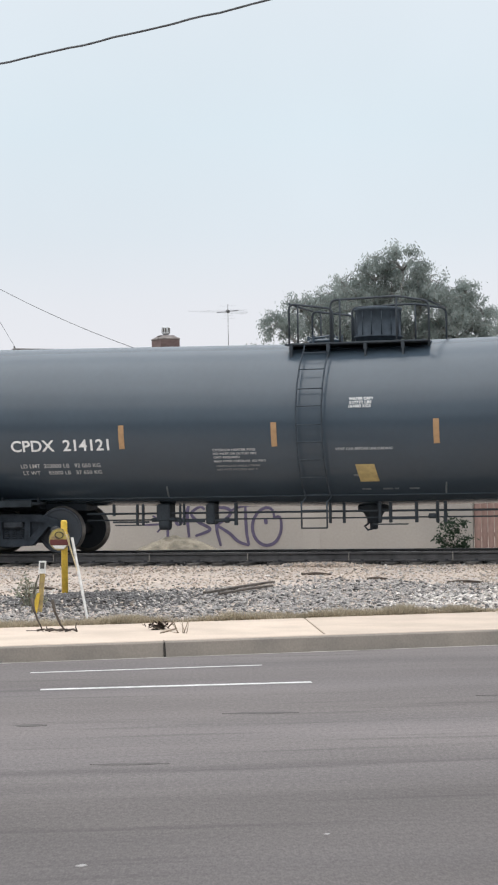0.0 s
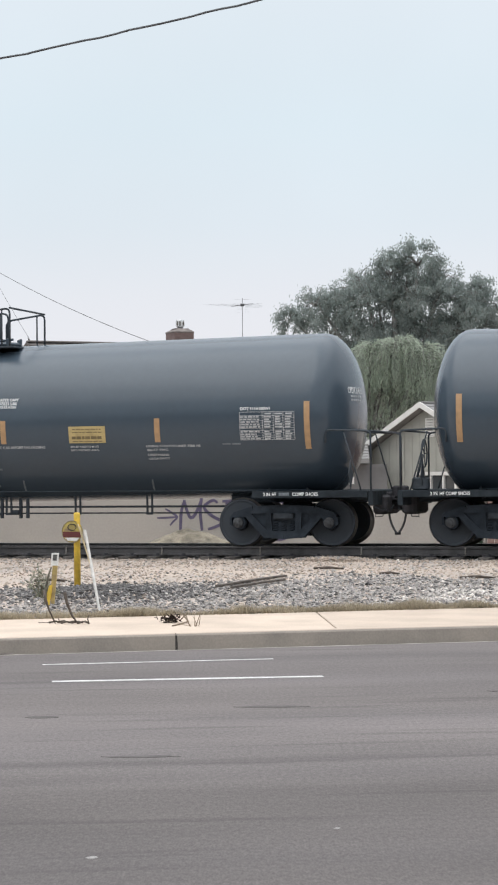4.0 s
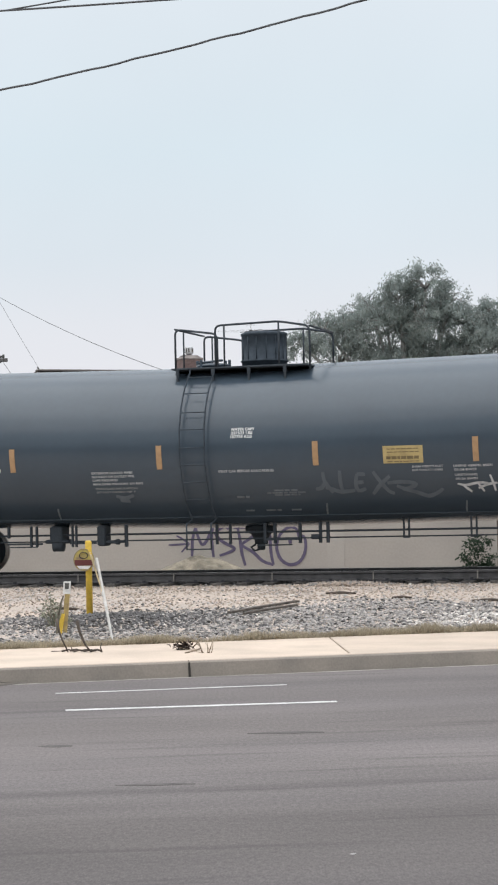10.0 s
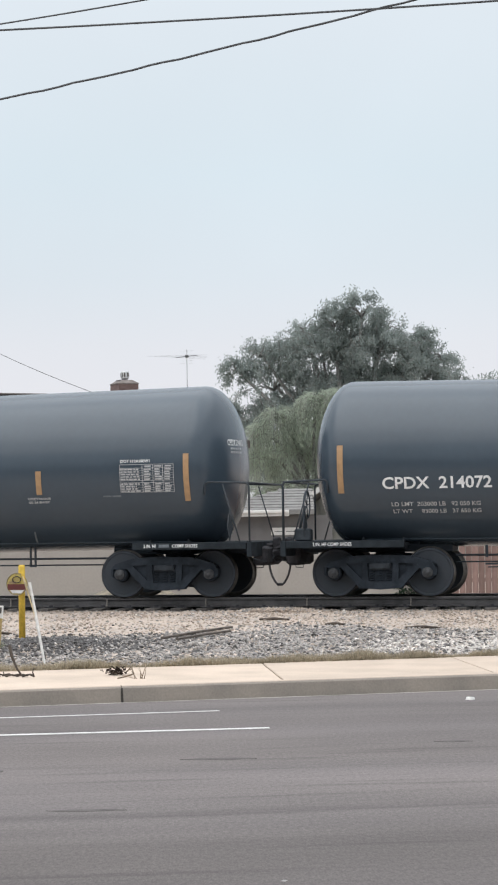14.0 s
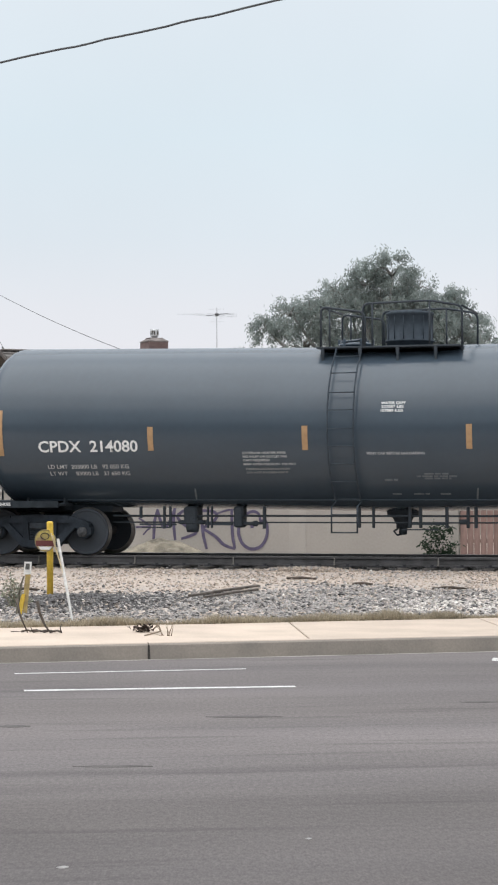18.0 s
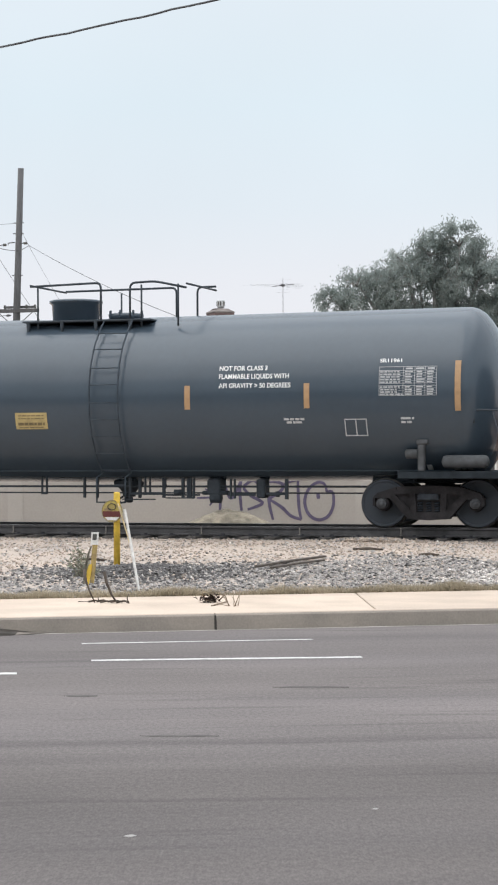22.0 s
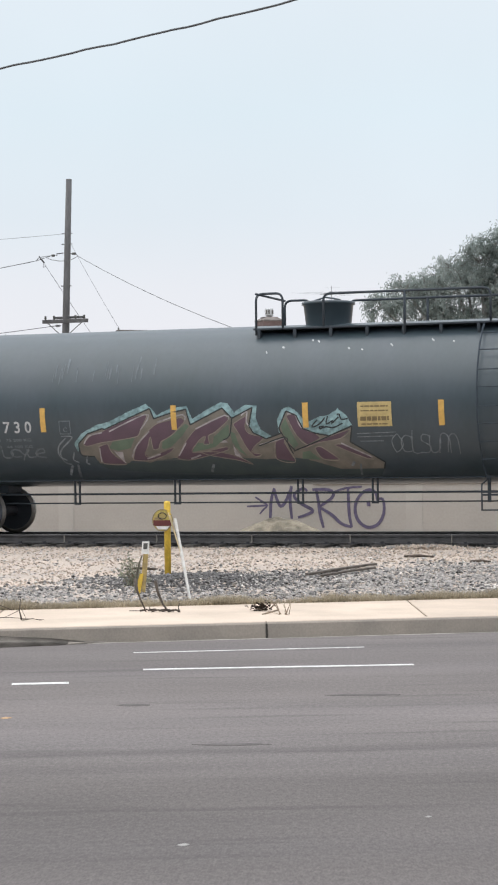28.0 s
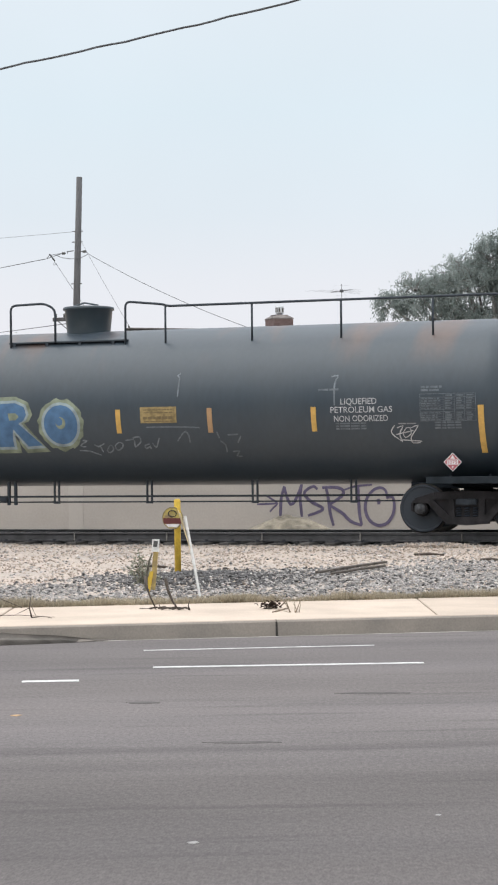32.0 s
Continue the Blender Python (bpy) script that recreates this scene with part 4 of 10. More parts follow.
def outlet(car, k, x, z=0.42):
    zb = k.zc(x) - k.r
    sh = Shape().lathe([(zb + 0.05, 0.32), (zb - 0.06, 0.30), (zb - 0.12, 0.20), (z + 0.18, 0.13), (z + 0.10, 0.13)], "z", (x, 0, 0), 24)
    sh.lathe([(z + 0.12, 0.08), (z, 0.08), (z - 0.02, 0.05)], "z", (x, 0, 0), 12)
    sh.tube([(x - 0.06, -0.2, z + 0.1), (x - 0.12, -0.3, z + 0.05), (x - 0.05, -0.32, z - 0.02), (x + 0.03, -0.28, z)], 0.02, 6)
    part("bottom_outlet", sh, FRAME, car, "black bottom outlet valve")
    for dx, w in ((0.25, 0.03), (0.45, 0.03), (0.95, 0.03), (1.35, 0.03), (1.5, 0.03), (-0.72, 0.025), (-0.45, 0.025)):
        part("hanger", Shape().box((x + dx - w, -0.62, 0.54), (x + dx + w, -0.56, zb + 0.1), 0.008), FRAME, car)
    part("valve_rod", Shape().box((x + 0.25, -0.66, 0.60), (x + 0.95, -0.625, 0.64), 0.006), FRAME, car)
    part("valve_rod", Shape().box((x + 0.1, -0.66, 0.50), (x + 0.8, -0.625, 0.525), 0.006), FRAME, car)
    part("pipe_union", Shape().lathe([(x + 1.2, 0.05), (x + 1.35, 0.05)], "x", (0, -0.68, 0.66), 10), FRAME, car)


# ---- lettering and signs on the shell
def letters(car, k, body, x, z, height, material, bold=0.0, width=None, label="", name="lettering", out=0.006):
    """Letters on the near side, left end x, middle height z, as tall as their capitals."""
    me = text_mesh(body, height / 0.70, bold * (0.45 if height < 0.13 else 0.9)).copy()
    co = np.empty(len(me.vertices) * 3)
    me.vertices.foreach_get("co", co)
    co = co.reshape(-1, 3)
    if not len(co):
        return None
    u0, u1 = co[:, 0].min(), co[:, 0].max()
    v0, v1 = co[:, 1].min(), co[:, 1].max()
    kx = (width / (u1 - u0)) if width else 1.0
    mid = (v0 + v1) / 2
    for i, vtx in enumerate(me.vertices):
        vtx.co = k.wrap(x + (co[i, 0] - u0) * kx, z, co[i, 1] - mid, out)
    me.materials.clear()
    me.materials.append(material)
    return part(name, me, None, car, label)


def sill_letters(car, body, x, z, height, material, width):
    """Flat letters on the face of the side sill."""
    me = text_mesh(body, height / 0.70, 0.0015).copy()
    co = np.empty(len(me.vertices) * 3)
    me.vertices.foreach_get("co", co)
    co = co.reshape(-1, 3)
    u0, u1 = co[:, 0].min(), co[:, 0].max()
    mid = (co[:, 1].min() + co[:, 1].max()) / 2
    for i, vtx in enumerate(me.vertices):
        vtx.co = (x + (co[i, 0] - u0) * width / (u1 - u0), -1.4445, z + co[i, 1] - mid)
    me.materials.clear()
    me.materials.append(material)
    return part("lettering", me, None, car)


def sheet(sh, k, x0, x1, z0, z1, out=0.006, thick=0.0035, skew=0.0, nx=1):
    """A thin curved sheet on the shell between two heights."""
    n = max(2, int(abs(z1 - z0) / 0.08) + 1)
    rings = []
    for i in range(n + 1):
        z = z0 + (z1 - z0) * i / n
        d = skew * i / n
        row = [k.on(x0 + d + (x1 - x0) * j / nx, z, out + thick) for j in range(nx + 1)] + [k.on(x0 + d + (x1 - x0) * j / nx, z, out) for j in reversed(range(nx + 1))]
        rings.append(row)
    return sh.loft(rings)


def bars(car, k, rows, material, name="small_print", label="small unreadable stencil print"):
    """Print too small to read: rows of (x0, x1, z, height)."""
    rnd = random.Random(int(abs(rows[0][0]) * 100))
    sh = Shape()
    for x0, x1, z, h in rows:
        x = x0
        while x < x1 - 0.02:
            w = min(rnd.uniform(0.06, 0.2), x1 - x)
            sheet(sh, k, x, x + w, z - h / 2, z + h / 2, 0.005, 0.002)
            x += w + 0.022
    return part(name, sh, material, car, label)


def data_table(car, k, x0, z1, w=1.07, h=0.52, material=None):
    m = material or WORN
    sh = Shape()
    t = 0.008
    rows = (0.0, 0.13, 0.22, 0.31, 0.40, 0.49, 0.58, 0.66, 0.75, 0.84, 0.92, 1.0)
    for f in rows:
        z = z1 - h * f
        tt = t if f in (0.0, 0.13, 0.58, 0.66, 1.0) else t * 0.6
        sheet(sh, k, x0, x0 + w, z - tt / 2, z + tt / 2)
    for f in (0.0, 0.42, 0.62, 0.80, 1.0):
        x = x0 + (w - t) * f
        sheet(sh, k, x, x + t, z1 - h, z1)
    rnd = random.Random(9)
    for a, b in zip(rows[1:], rows[2:]):
        if a == 0.58:
            continue
        z = z1 - h * (a + b) / 2
        x, end = x0 + 0.02, x0 + w * rnd.uniform(0.30, 0.41)
        while x < end - 0.02:
            ww = min(rnd.uniform(0.04, 0.10), end - x)
            sheet(sh, k, x, x + ww, z - 0.011, z + 0.011)
            x += ww + 0.018
        for c in (0.45, 0.65, 0.83):
            sheet(sh, k, x0 + w * c, x0 + w * (c + rnd.uniform(0.09, 0.14)), z - 0.012, z + 0.012)
    for c, d in ((0.46, 0.58), (0.64, 0.78), (0.84, 0.96)):
        sheet(sh, k, x0 + w * c, x0 + w * d, z1 - h * 0.09, z1 - h * 0.04)
    return part("data_table", sh, m, car, "white stencilled data table of unreadable rows")


def tape(car, k, x, z0, z1, w=0.11, material=None):
    sh = Shape()
    sheet(sh, k, x - w / 2, x + w / 2, z0, z1, 0.005, 0.003)
    return part("reflective_strip", sh, material or ORANGE, car, "upright orange reflective strip" if (material or ORANGE) is ORANGE else "upright yellow reflective strip")


def notice(car, k, x0, z0, w, h, material, skew=0.0, lines=((0.82, 0.1, 0.9, 0.06), (0.64, 0.1, 0.9, 0.05), (0.32, 0.08, 0.92, 0.17), (0.10, 0.1, 0.9, 0.05)), ink=INK):
    sh = Shape()
    sheet(sh, k, x0, x0 + w, z0, z0 + h, 0.005, 0.003, skew)
    p = part("notice", sh, material, car, "yellow warning notice with unreadable print" if ink is INK else "faded grey notice with unreadable print")
    sh = Shape()
    rnd = random.Random(3)
    for f, a, b, t in lines:
        x = x0 + w * a
        while x < x0 + w * b - 0.02:
            ww = min(rnd.uniform(0.04, 0.13), x0 + w * b - x)
            sheet(sh, k, x, x + ww, z0 + h * (f - t / 2), z0 + h * (f + t / 2), 0.0095, 0.002)
            x += ww + 0.015
    if lines:
        part("print", sh, ink, p)
    return p


def stroke(sh, k, pts, w, out=0.005, taper=True):
    """A sprayed line on the shell through (x, z) points."""
    p = [Vector(q) for q in pts]
    fine = []
    for i in range(len(p) - 1):
        a, b = p[max(i - 1, 0)], p[i]
        c, d = p[i + 1], p[min(i + 2, len(p) - 1)]
        n = max(2, int((c - b).length / 0.05))
        for j in range(n):
            t = j / n
            fine.append(0.5 * ((2 * b) + (c - a) * t + (2 * a - 5 * b + 4 * c - d) * t * t + (3 * b - a - 3 * c + d) * t ** 3))
    fine.append(p[-1])
    rings = []
    for i, q in enumerate(fine):
        d = fine[min(i + 1, len(fine) - 1)] - fine[max(i - 1, 0)]
        d = d.normalized() if d.length > 1e-6 else Vector((1, 0))
        nn = Vector((-d.y, d.x)) * w / 2 * (1 if not taper else 0.75 + 0.25 * math.sin(math.pi * i / max(1, len(fine) - 1)))
        a, b = q + nn, q - nn
        rings.append([k(a.x, a.y, out + 0.002), k(b.x, b.y, out + 0.002), k(b.x, b.y, out), k(a.x, a.y, out)])
    sh.loft(rings)
    return sh


LOOPS = [[(0.9, 0.8), (0.4, 1.0), (0.1, 0.6), (0.3, 0.1), (0.9, 0.2)], [(0.1, 1.0), (0.15, 0.2), (0.5, 0.0), (0.85, 0.3), (0.85, 1.0)], [(0.85, 0.9), (0.3, 1.0), (0.2, 0.65), (0.8, 0.4), (0.7, 0.0), (0.1, 0.1)], [(0.1, 0.0), (0.2, 0.8), (0.5, 1.0), (0.8, 0.7), (0.85, 0.0)],
         [(0.5, 1.0), (0.1, 0.6), (0.4, 0.0), (0.9, 0.4), (0.6, 0.95), (0.5, 1.0)], [(0.1, 0.5), (0.8, 0.6), (0.7, 1.0), (0.2, 0.8), (0.2, 0.2), (0.9, 0.1)], [(0.2, 1.2), (0.25, 0.0), (0.9, 0.1)], [(0.1, 1.0), (0.5, 0.3), (0.9, 1.0), (0.6, 0.4), (0.4, -0.3)]]


def scrawl(seed, x0, x1, z0, z1, n=7, slant=0.15):
    """A loose run of rounded loops and hooks that fills a box."""
    r = random.Random(seed)
    w, h = (x1 - x0) / n, z1 - z0
    return [[(x0 + (i - 0.2 + 1.6 * u + slant * v) * w + r.uniform(-0.06, 0.06) * w, z0 + h * (v + r.uniform(-0.08, 0.08))) for u, v in r.choice(LOOPS)] for i in range(n)]


def fill(sh, k, poly, out, step=0.02):
    """A flat painted patch on the shell inside an outline of (x, z) points, in thin strips."""
    lo, hi = min(p[1] for p in poly), max(p[1] for p in poly)

    def cuts(z):
        xs = []
        for i in range(len(poly)):
            (x0, z0), (x1, z1) = poly[i], poly[(i + 1) % len(poly)]
            if (z0 <= z) != (z1 <= z):
                xs.append(x0 + (x1 - x0) * (z - z0) / (z1 - z0))
        return sorted(xs)

    seen = {}
    n = max(1, int((hi - lo) / step))
    for i in range(n):
        z0, z1 = lo + (hi - lo) * i / n, lo + (hi - lo) * (i + 1) / n
        mid = cuts((z0 + z1) / 2)
        a, b = cuts(z0 + 1e-4), cuts(z1 - 1e-4)
        if len(a) != len(mid):
            a = mid
        if len(b) != len(mid):
            b = mid
        for j in range(0, len(mid) - 1, 2):
            face = []
            for x, z in ((a[j], z0), (a[j + 1], z0), (b[j + 1], z1), (b[j], z1)):
                key = (round(x / 0.003), round(z / 0.003))
                if key not in seen:
                    seen[key] = len(sh.v)
                    sh.v.append(tuple(k.on(x, z, out)))
                if seen[key] not in face:
                    face.append(seen[key])
            if len(face) > 2:
                sh.f.append(tuple(face))
                sh.smooth.append(True)
                sh.mi.append(sh.slot)
    return sh


def sprayed(car, k, strokes, w, material, label, name="graffiti", out=0.006):
    for i, pts in enumerate(strokes):
        part(name, stroke(Shape(), k.on, pts, w, out + 0.0002 * i), material, car, label)


def shadow_line(car, k):
    """The jacket's lower ledge along each side."""
    for y in (-1, 1):
        sh = Shape()
        rings = []
        for i in range(9):
            x = -(k.half - 0.9) + 2 * (k.half - 0.9) * i / 8
            z = 1.075
            p = k.on(x, z, 0)
            rings.append([(x, y * abs(p.y), z + 0.014), (x, y * (abs(p.y) + 0.035), z + 0.012), (x, y * (abs(p.y) + 0.035), z - 0.008), (x, y * (abs(p.y) - 0.03), z - 0.012)])
        sh.loft(rings)
        part("jacket_ledge", sh, TANK, car, "thin ledge along the tank's side")


SPRAY = mat("white_spray_paint", (0.56, 0.57, 0.58), rough=0.7, vary=0.15, scale=10, tint=(0.34, 0.35, 0.36))
GHOST = mat("ghostly_grey_spray_paint", (0.105, 0.126, 0.148), rough=0.6, vary=0.2, scale=6, tint=(0.076, 0.094, 0.112))
SPRAY_THIN = mat("thin_grey_spray_paint", (0.21, 0.235, 0.26), rough=0.7, vary=0.2, scale=10, tint=(0.10, 0.115, 0.13))


def base_car(k, kind, old=False):
    car = thing("tank_car", "black railway tank car", "tank car", "cars of the train")
    part("tank", tank_shell(k), k.paint, car, "long black cylindrical tank with domed ends")
    for s in (-1, 1):
        add_bogie(car, s * k.bogie, old)
        add_end(car, k, s, old, ladder=(kind == "gas_long" and s > 0), brake=(kind not in ("turned", "gas", "gas_long")))
    return car



def insulated_base(f=1, heater=-2.72):
    """The common insulated car; f = -1: its fittings turned end for end."""
    k = INSULATED
    car = base_car(k, "insulated" if f > 0 else "turned")
    shadow_line(car, k)
    top_insulated(car, k, f)
    if f > 0:
        under_pipes(car, k, -5.6, 5.9, (3.07, 4.36))
        under_gear(car, k, -3.6)
    else:
        under_pipes(car, k, -5.9, 5.9, (-4.0, -2.53, -1.06, 1.13, 2.6, 4.1))
    vx, hx = -0.34 if f > 0 else 1.2, heater
    outlet(car, k, 0.05)
    for x in (-1.5, 1.58 if f > 0 else 1.44, 4.6):
        tape(car, k, x, 2.01, 2.46)
    tape(car, k, -4.52, 2.02, 2.47)
    tape(car, k, 7.55, 1.85, 2.74)
    tape(car, k, -7.58, 1.94, 2.82)
    data_table(car, k, 6.24, 2.55)
    letters(car, k, "DOT 111A100W1", 6.26, 2.615, 0.055, WHITE, 0.004, 0.58)
    sill_letters(car, "2 IN. HF", 6.66, 1.0, 0.062, WHITE, 0.25)
    part("blank_patch", Shape().box((6.96, -1.445, 0.972), (7.16, -1.4415, 1.03)), FAINT, car)
    sill_letters(car, "COMP SHOES", 7.22, 1.0, 0.062, WHITE, 0.50)
    sill_letters(car, "2 IN. HF COMP SHOES", -8.15, 1.0, 0.062, WHITE, 0.74)
    letters(car, k, "VENT CAR BEFORE UNLOADING", vx, 1.94, 0.05, WORN, 0.003, 1.09)
    bars(car, k, [(-0.05, 0.20, 1.45, 0.04), (0.05, 0.25, 1.19, 0.03), (0.45, 0.75, 1.19, 0.03), (0.95, 1.15, 1.19, 0.03)], FAINT)
    bars(car, k, [(5.88, 6.24, 1.96, 0.03)], FAINT)
    for x in (-3.81, 1.64, 4.3) if f > 0 else (-4.57, -2.0, 1.64, 4.3):
        sprayed(car, k, [[(x - 0.03, 1.08), (x + 0.03, 1.30)]], 0.035, FAINT, "short pale weld strap")
    letters(car, k, "EXTERIOR HEATER PIPES", hx, 1.965, 0.044, WORN, 0.003, 0.84)
    letters(car, k, "NO INLET OR OUTLET PIPE", hx, 1.895, 0.044, WORN, 0.003, 0.86)
    letters(car, k, "CAPS REQUIRED", hx, 1.825, 0.044, WORN, 0.003, 0.52)
    letters(car, k, "MAX OPER PRESSURE 100 PSIG", hx, 1.755, 0.044, WORN, 0.003, 1.02)
    letters(car, k, "FIBERGLASS INSULATION", hx + 0.04, 1.665, 0.042, FADED, 0.003, 0.85)
    letters(car, k, "DO NOT EXCEED 450\u00b0 F", hx + 0.04, 1.60, 0.042, FADED, 0.003, 0.8)
    return car


def number(car, k, body, x, w, z=2.11, h=0.215, material=None, bold=0.007):
    letters(car, k, body, x, z, h, material or WHITE, bold, w, "large white reporting mark and number")


def weights(car, k, top, bottom, x=-6.66, w=1.65, z=1.725, h=0.085, material=None):
    letters(car, k, top, x, z, h, material or WORN, 0.004, w)
    letters(car, k, bottom, x + 0.02, z - 0.13, h, material or WORN, 0.004, w - 0.02)


def head_marks(car, k, num, lines=((2.85, 5, -0.22), (2.78, 5, -0.22))):
    """The small repeat of the number on the right-hand head, with two lines of print under it."""
    a = k.half - k.head

    def on_head(t, zz, out):
        zr = (zz - k.zc(a)) / k.r
        rad = math.sqrt(max(0.01, 1 - zr * zr))
        # angle t runs from the side towards the end
        return Vector((a + k.head * rad * math.sin(t + 1.33) + out, -k.r * rad * math.cos(t + 1.33) - out, zz))

    me = text_mesh(num, 0.115 / 0.70, 0.004).copy()
    co = np.empty(len(me.vertices) * 3)
    me.vertices.foreach_get("co", co)
    co = co.reshape(-1, 3)
    u0, u1, mid = co[:, 0].min(), co[:, 0].max(), (co[:, 1].min() + co[:, 1].max()) / 2
    for i, vtx in enumerate(me.vertices):
        vtx.co = on_head(-0.30 + (0.52 if len(num) > 5 else 0.24) * (co[i, 0] - u0) / (u1 - u0), 2.965 + co[i, 1] - mid, 0.006)
    me.materials.clear()
    me.materials.append(WHITE)
    part("lettering", me, None, car, "small white number on the domed end")
    sh = Shape()
    for z, n, t0 in lines:
        for i in range(n):
            th = t0 + 0.075 * i
            pts = [on_head(t, zz, 0.006) for t, zz in ((th, z - 0.018), (th + 0.055, z - 0.018), (th + 0.055, z + 0.018), (th, z + 0.018))]
            sh.add(pts + [p + Vector((-0.004, 0.006, 0)) for p in pts], [(0, 1, 2, 3), (7, 6, 5, 4), (0, 4, 5, 1), (1, 5, 6, 2), (2, 6, 7, 3), (3, 7, 4, 0)])
    part("small_print", sh, WORN, car)


def place(i, car):
    car.matrix_basis = pose(CAR_START[i], TRACK_Y, RAIL_Z)
    CARS[i] = car


def build_insulated():
    k = INSULATED
    first = insulated_base()
    marks = {
        1: ("CPDX 214121", "LD LMT  203000 LB   92 050 KG", "LT WT     83000 LB   37 650 KG", ("237772 LBS", "107882 KGS")),
        2: ("CPDX 214119", "LD LMT  202800 LB   91950 KG", "LT WT     83200 LB   37750 KG", ("237023 LBS", "107512 KGS")),
        3: ("CPDX 214132", "LD LMT  202900 LBS  92000 KGS", "LT WT     83100 LBS  37700 KGS", ("237023 LBS", "107512 KGS")),
        4: ("CPDX 214174", "LD LMT  203100 LB   92 100 KG", "LT WT     82900 LB   37 600 KG", ("237023 LBS", "107512 KGS")),
        5: ("CPDX 214176", "LD LMT  203100 LB   92 100 KG", "LT WT     82900 LB   37 600 KG", ("237523 LBS", "107738 KGS")),
        6: ("CPDX 214072", "LD LMT  203000 LB   92 050 KG", "LT WT     83000 LB   37 650 KG", ("238105 LBS", "108003 KGS")),
        7: ("CPDX 214013", "LD LMT  202100 LB   91650 KGS", "LT WT     83900 LB   38050 KGS", ("236105 LBS", "107003 KGS")),
        8: ("CPDX 214080", "LD LMT  203000 LB   92 050 KG", "LT WT     83000 LB   37 650 KG", ("237857 LBS", "107889 KGS")),
    }
    cars = {1: first}
    for i in range(2, 9):
        cars[i] = copy_thing(first, Matrix()) if i not in (3, 5, 7) else (insulated_base(1, -2.90) if i == 5 else insulated_base(-1, -2.18 if i == 3 else -1.70))
    for i, (num, a, b, capy) in marks.items():
        car = cars[i]
        number(car, k, num.replace(" ", "  "), -6.8, 2.02)
        head_marks(car, k, num)
        weights(car, k, a, b)
        wx = -0.06 if i not in (3, 7) else 1.29
        wz = 2.865 if i != 5 else 2.725
        letters(car, k, "WATER CAPY", wx, wz, 0.052, WHITE, 0.004, 0.47)
        letters(car, k, capy[0], wx + 0.01, wz - 0.07, 0.052, WHITE, 0.004, 0.42)
        letters(car, k, capy[1], wx, wz - 0.14, 0.052, WHITE, 0.004, 0.42)
        place(i, car)
    # yellow notices
    notice(cars[1], k, 0.06, 1.33, 0.36, 0.32, SIGN, -0.05, ())
    notice(cars[2], k, 0.06, 1.33, 0.36, 0.32, SIGN, -0.05, ())
    for i, x in ((1, 2.76), (2, 2.76), (3, 2.8), (4, 3.10), (5, 2.87), (6, 2.80), (7, 2.8), (8, 2.6)):
        notice(cars[i], k, x, 2.01, 0.75, 0.32, SIGN)
        x += {4: -0.07, 5: 0.51}.get(i, 0.0)
        letters(cars[i], k, "SHARP OBJECTS MUST", x + 0.02, 1.935, 0.038, WORN, 0.003, 0.58)
        letters(cars[i], k, "NOT CONTACT LINING", x + 0.02, 1.875, 0.038, WORN, 0.003, 0.57)
    lining = {1: "LINING STRATHOLINER 7080 HS", 2: "LINING STRATHOLINER 7080 HS", 3: "LINING STRATHOLINER 7080 HS", 4: "LINING HEMPEL 85671", 5: "LINING HEMPEL 85671", 6: "CARBOLINE 876", 7: "URETHANE", 8: "URETHANE"}
    second = {1: "06-17 TMC", 2: "06-17 TMC", 3: "06-17 TMC", 4: "05-24 BWST", 5: "05-24 BWST", 6: "05-24 BWST", 7: "05-24 BWST", 8: "05-24 BWST"}
    for i in range(1, 9):
        w = 1.08 if len(lining[i]) > 20 else (0.72 if len(lining[i]) > 15 else 0.46)
        lx = 4.36 if i != 5 else 4.17
        letters(cars[i], k, lining[i], lx, 1.935, 0.045, WORN, 0.003, w)
        letters(cars[i], k, second[i], lx + 0.01, 1.865, 0.045, WORN, 0.003, 0.42)
        if i < 6:
            letters(cars[i], k, "CARBOLINE 904" if i == 4 else "URETHANE", lx + 0.01, 1.77, 0.045, WORN, 0.003, 0.5 if i == 4 else 0.42)
            letters(cars[i], k, "05-24 BWST", lx + 0.02, 1.70, 0.045, WORN, 0.003, 0.42)
        if i not in (1, 2):
            bars(cars[i], k, [(0.70, 1.16, 1.56, 0.03), (0.56, 1.32, 1.515, 0.03), (0.7, 1.2, 1.475, 0.03)], FAINT)
    tagged(cars[1], "black railway tank car with a tilted yellow notice")
    tagged(cars[2], "black railway tank car with a tilted yellow notice")
    for i in (3, 6, 7, 8):
        tagged(cars[i], "clean black railway tank car with white lettering")
    tagged(cars[4], "black railway tank car with white scrawled graffiti")
    tagged(cars[5], "black railway tank car with faded grey graffiti")
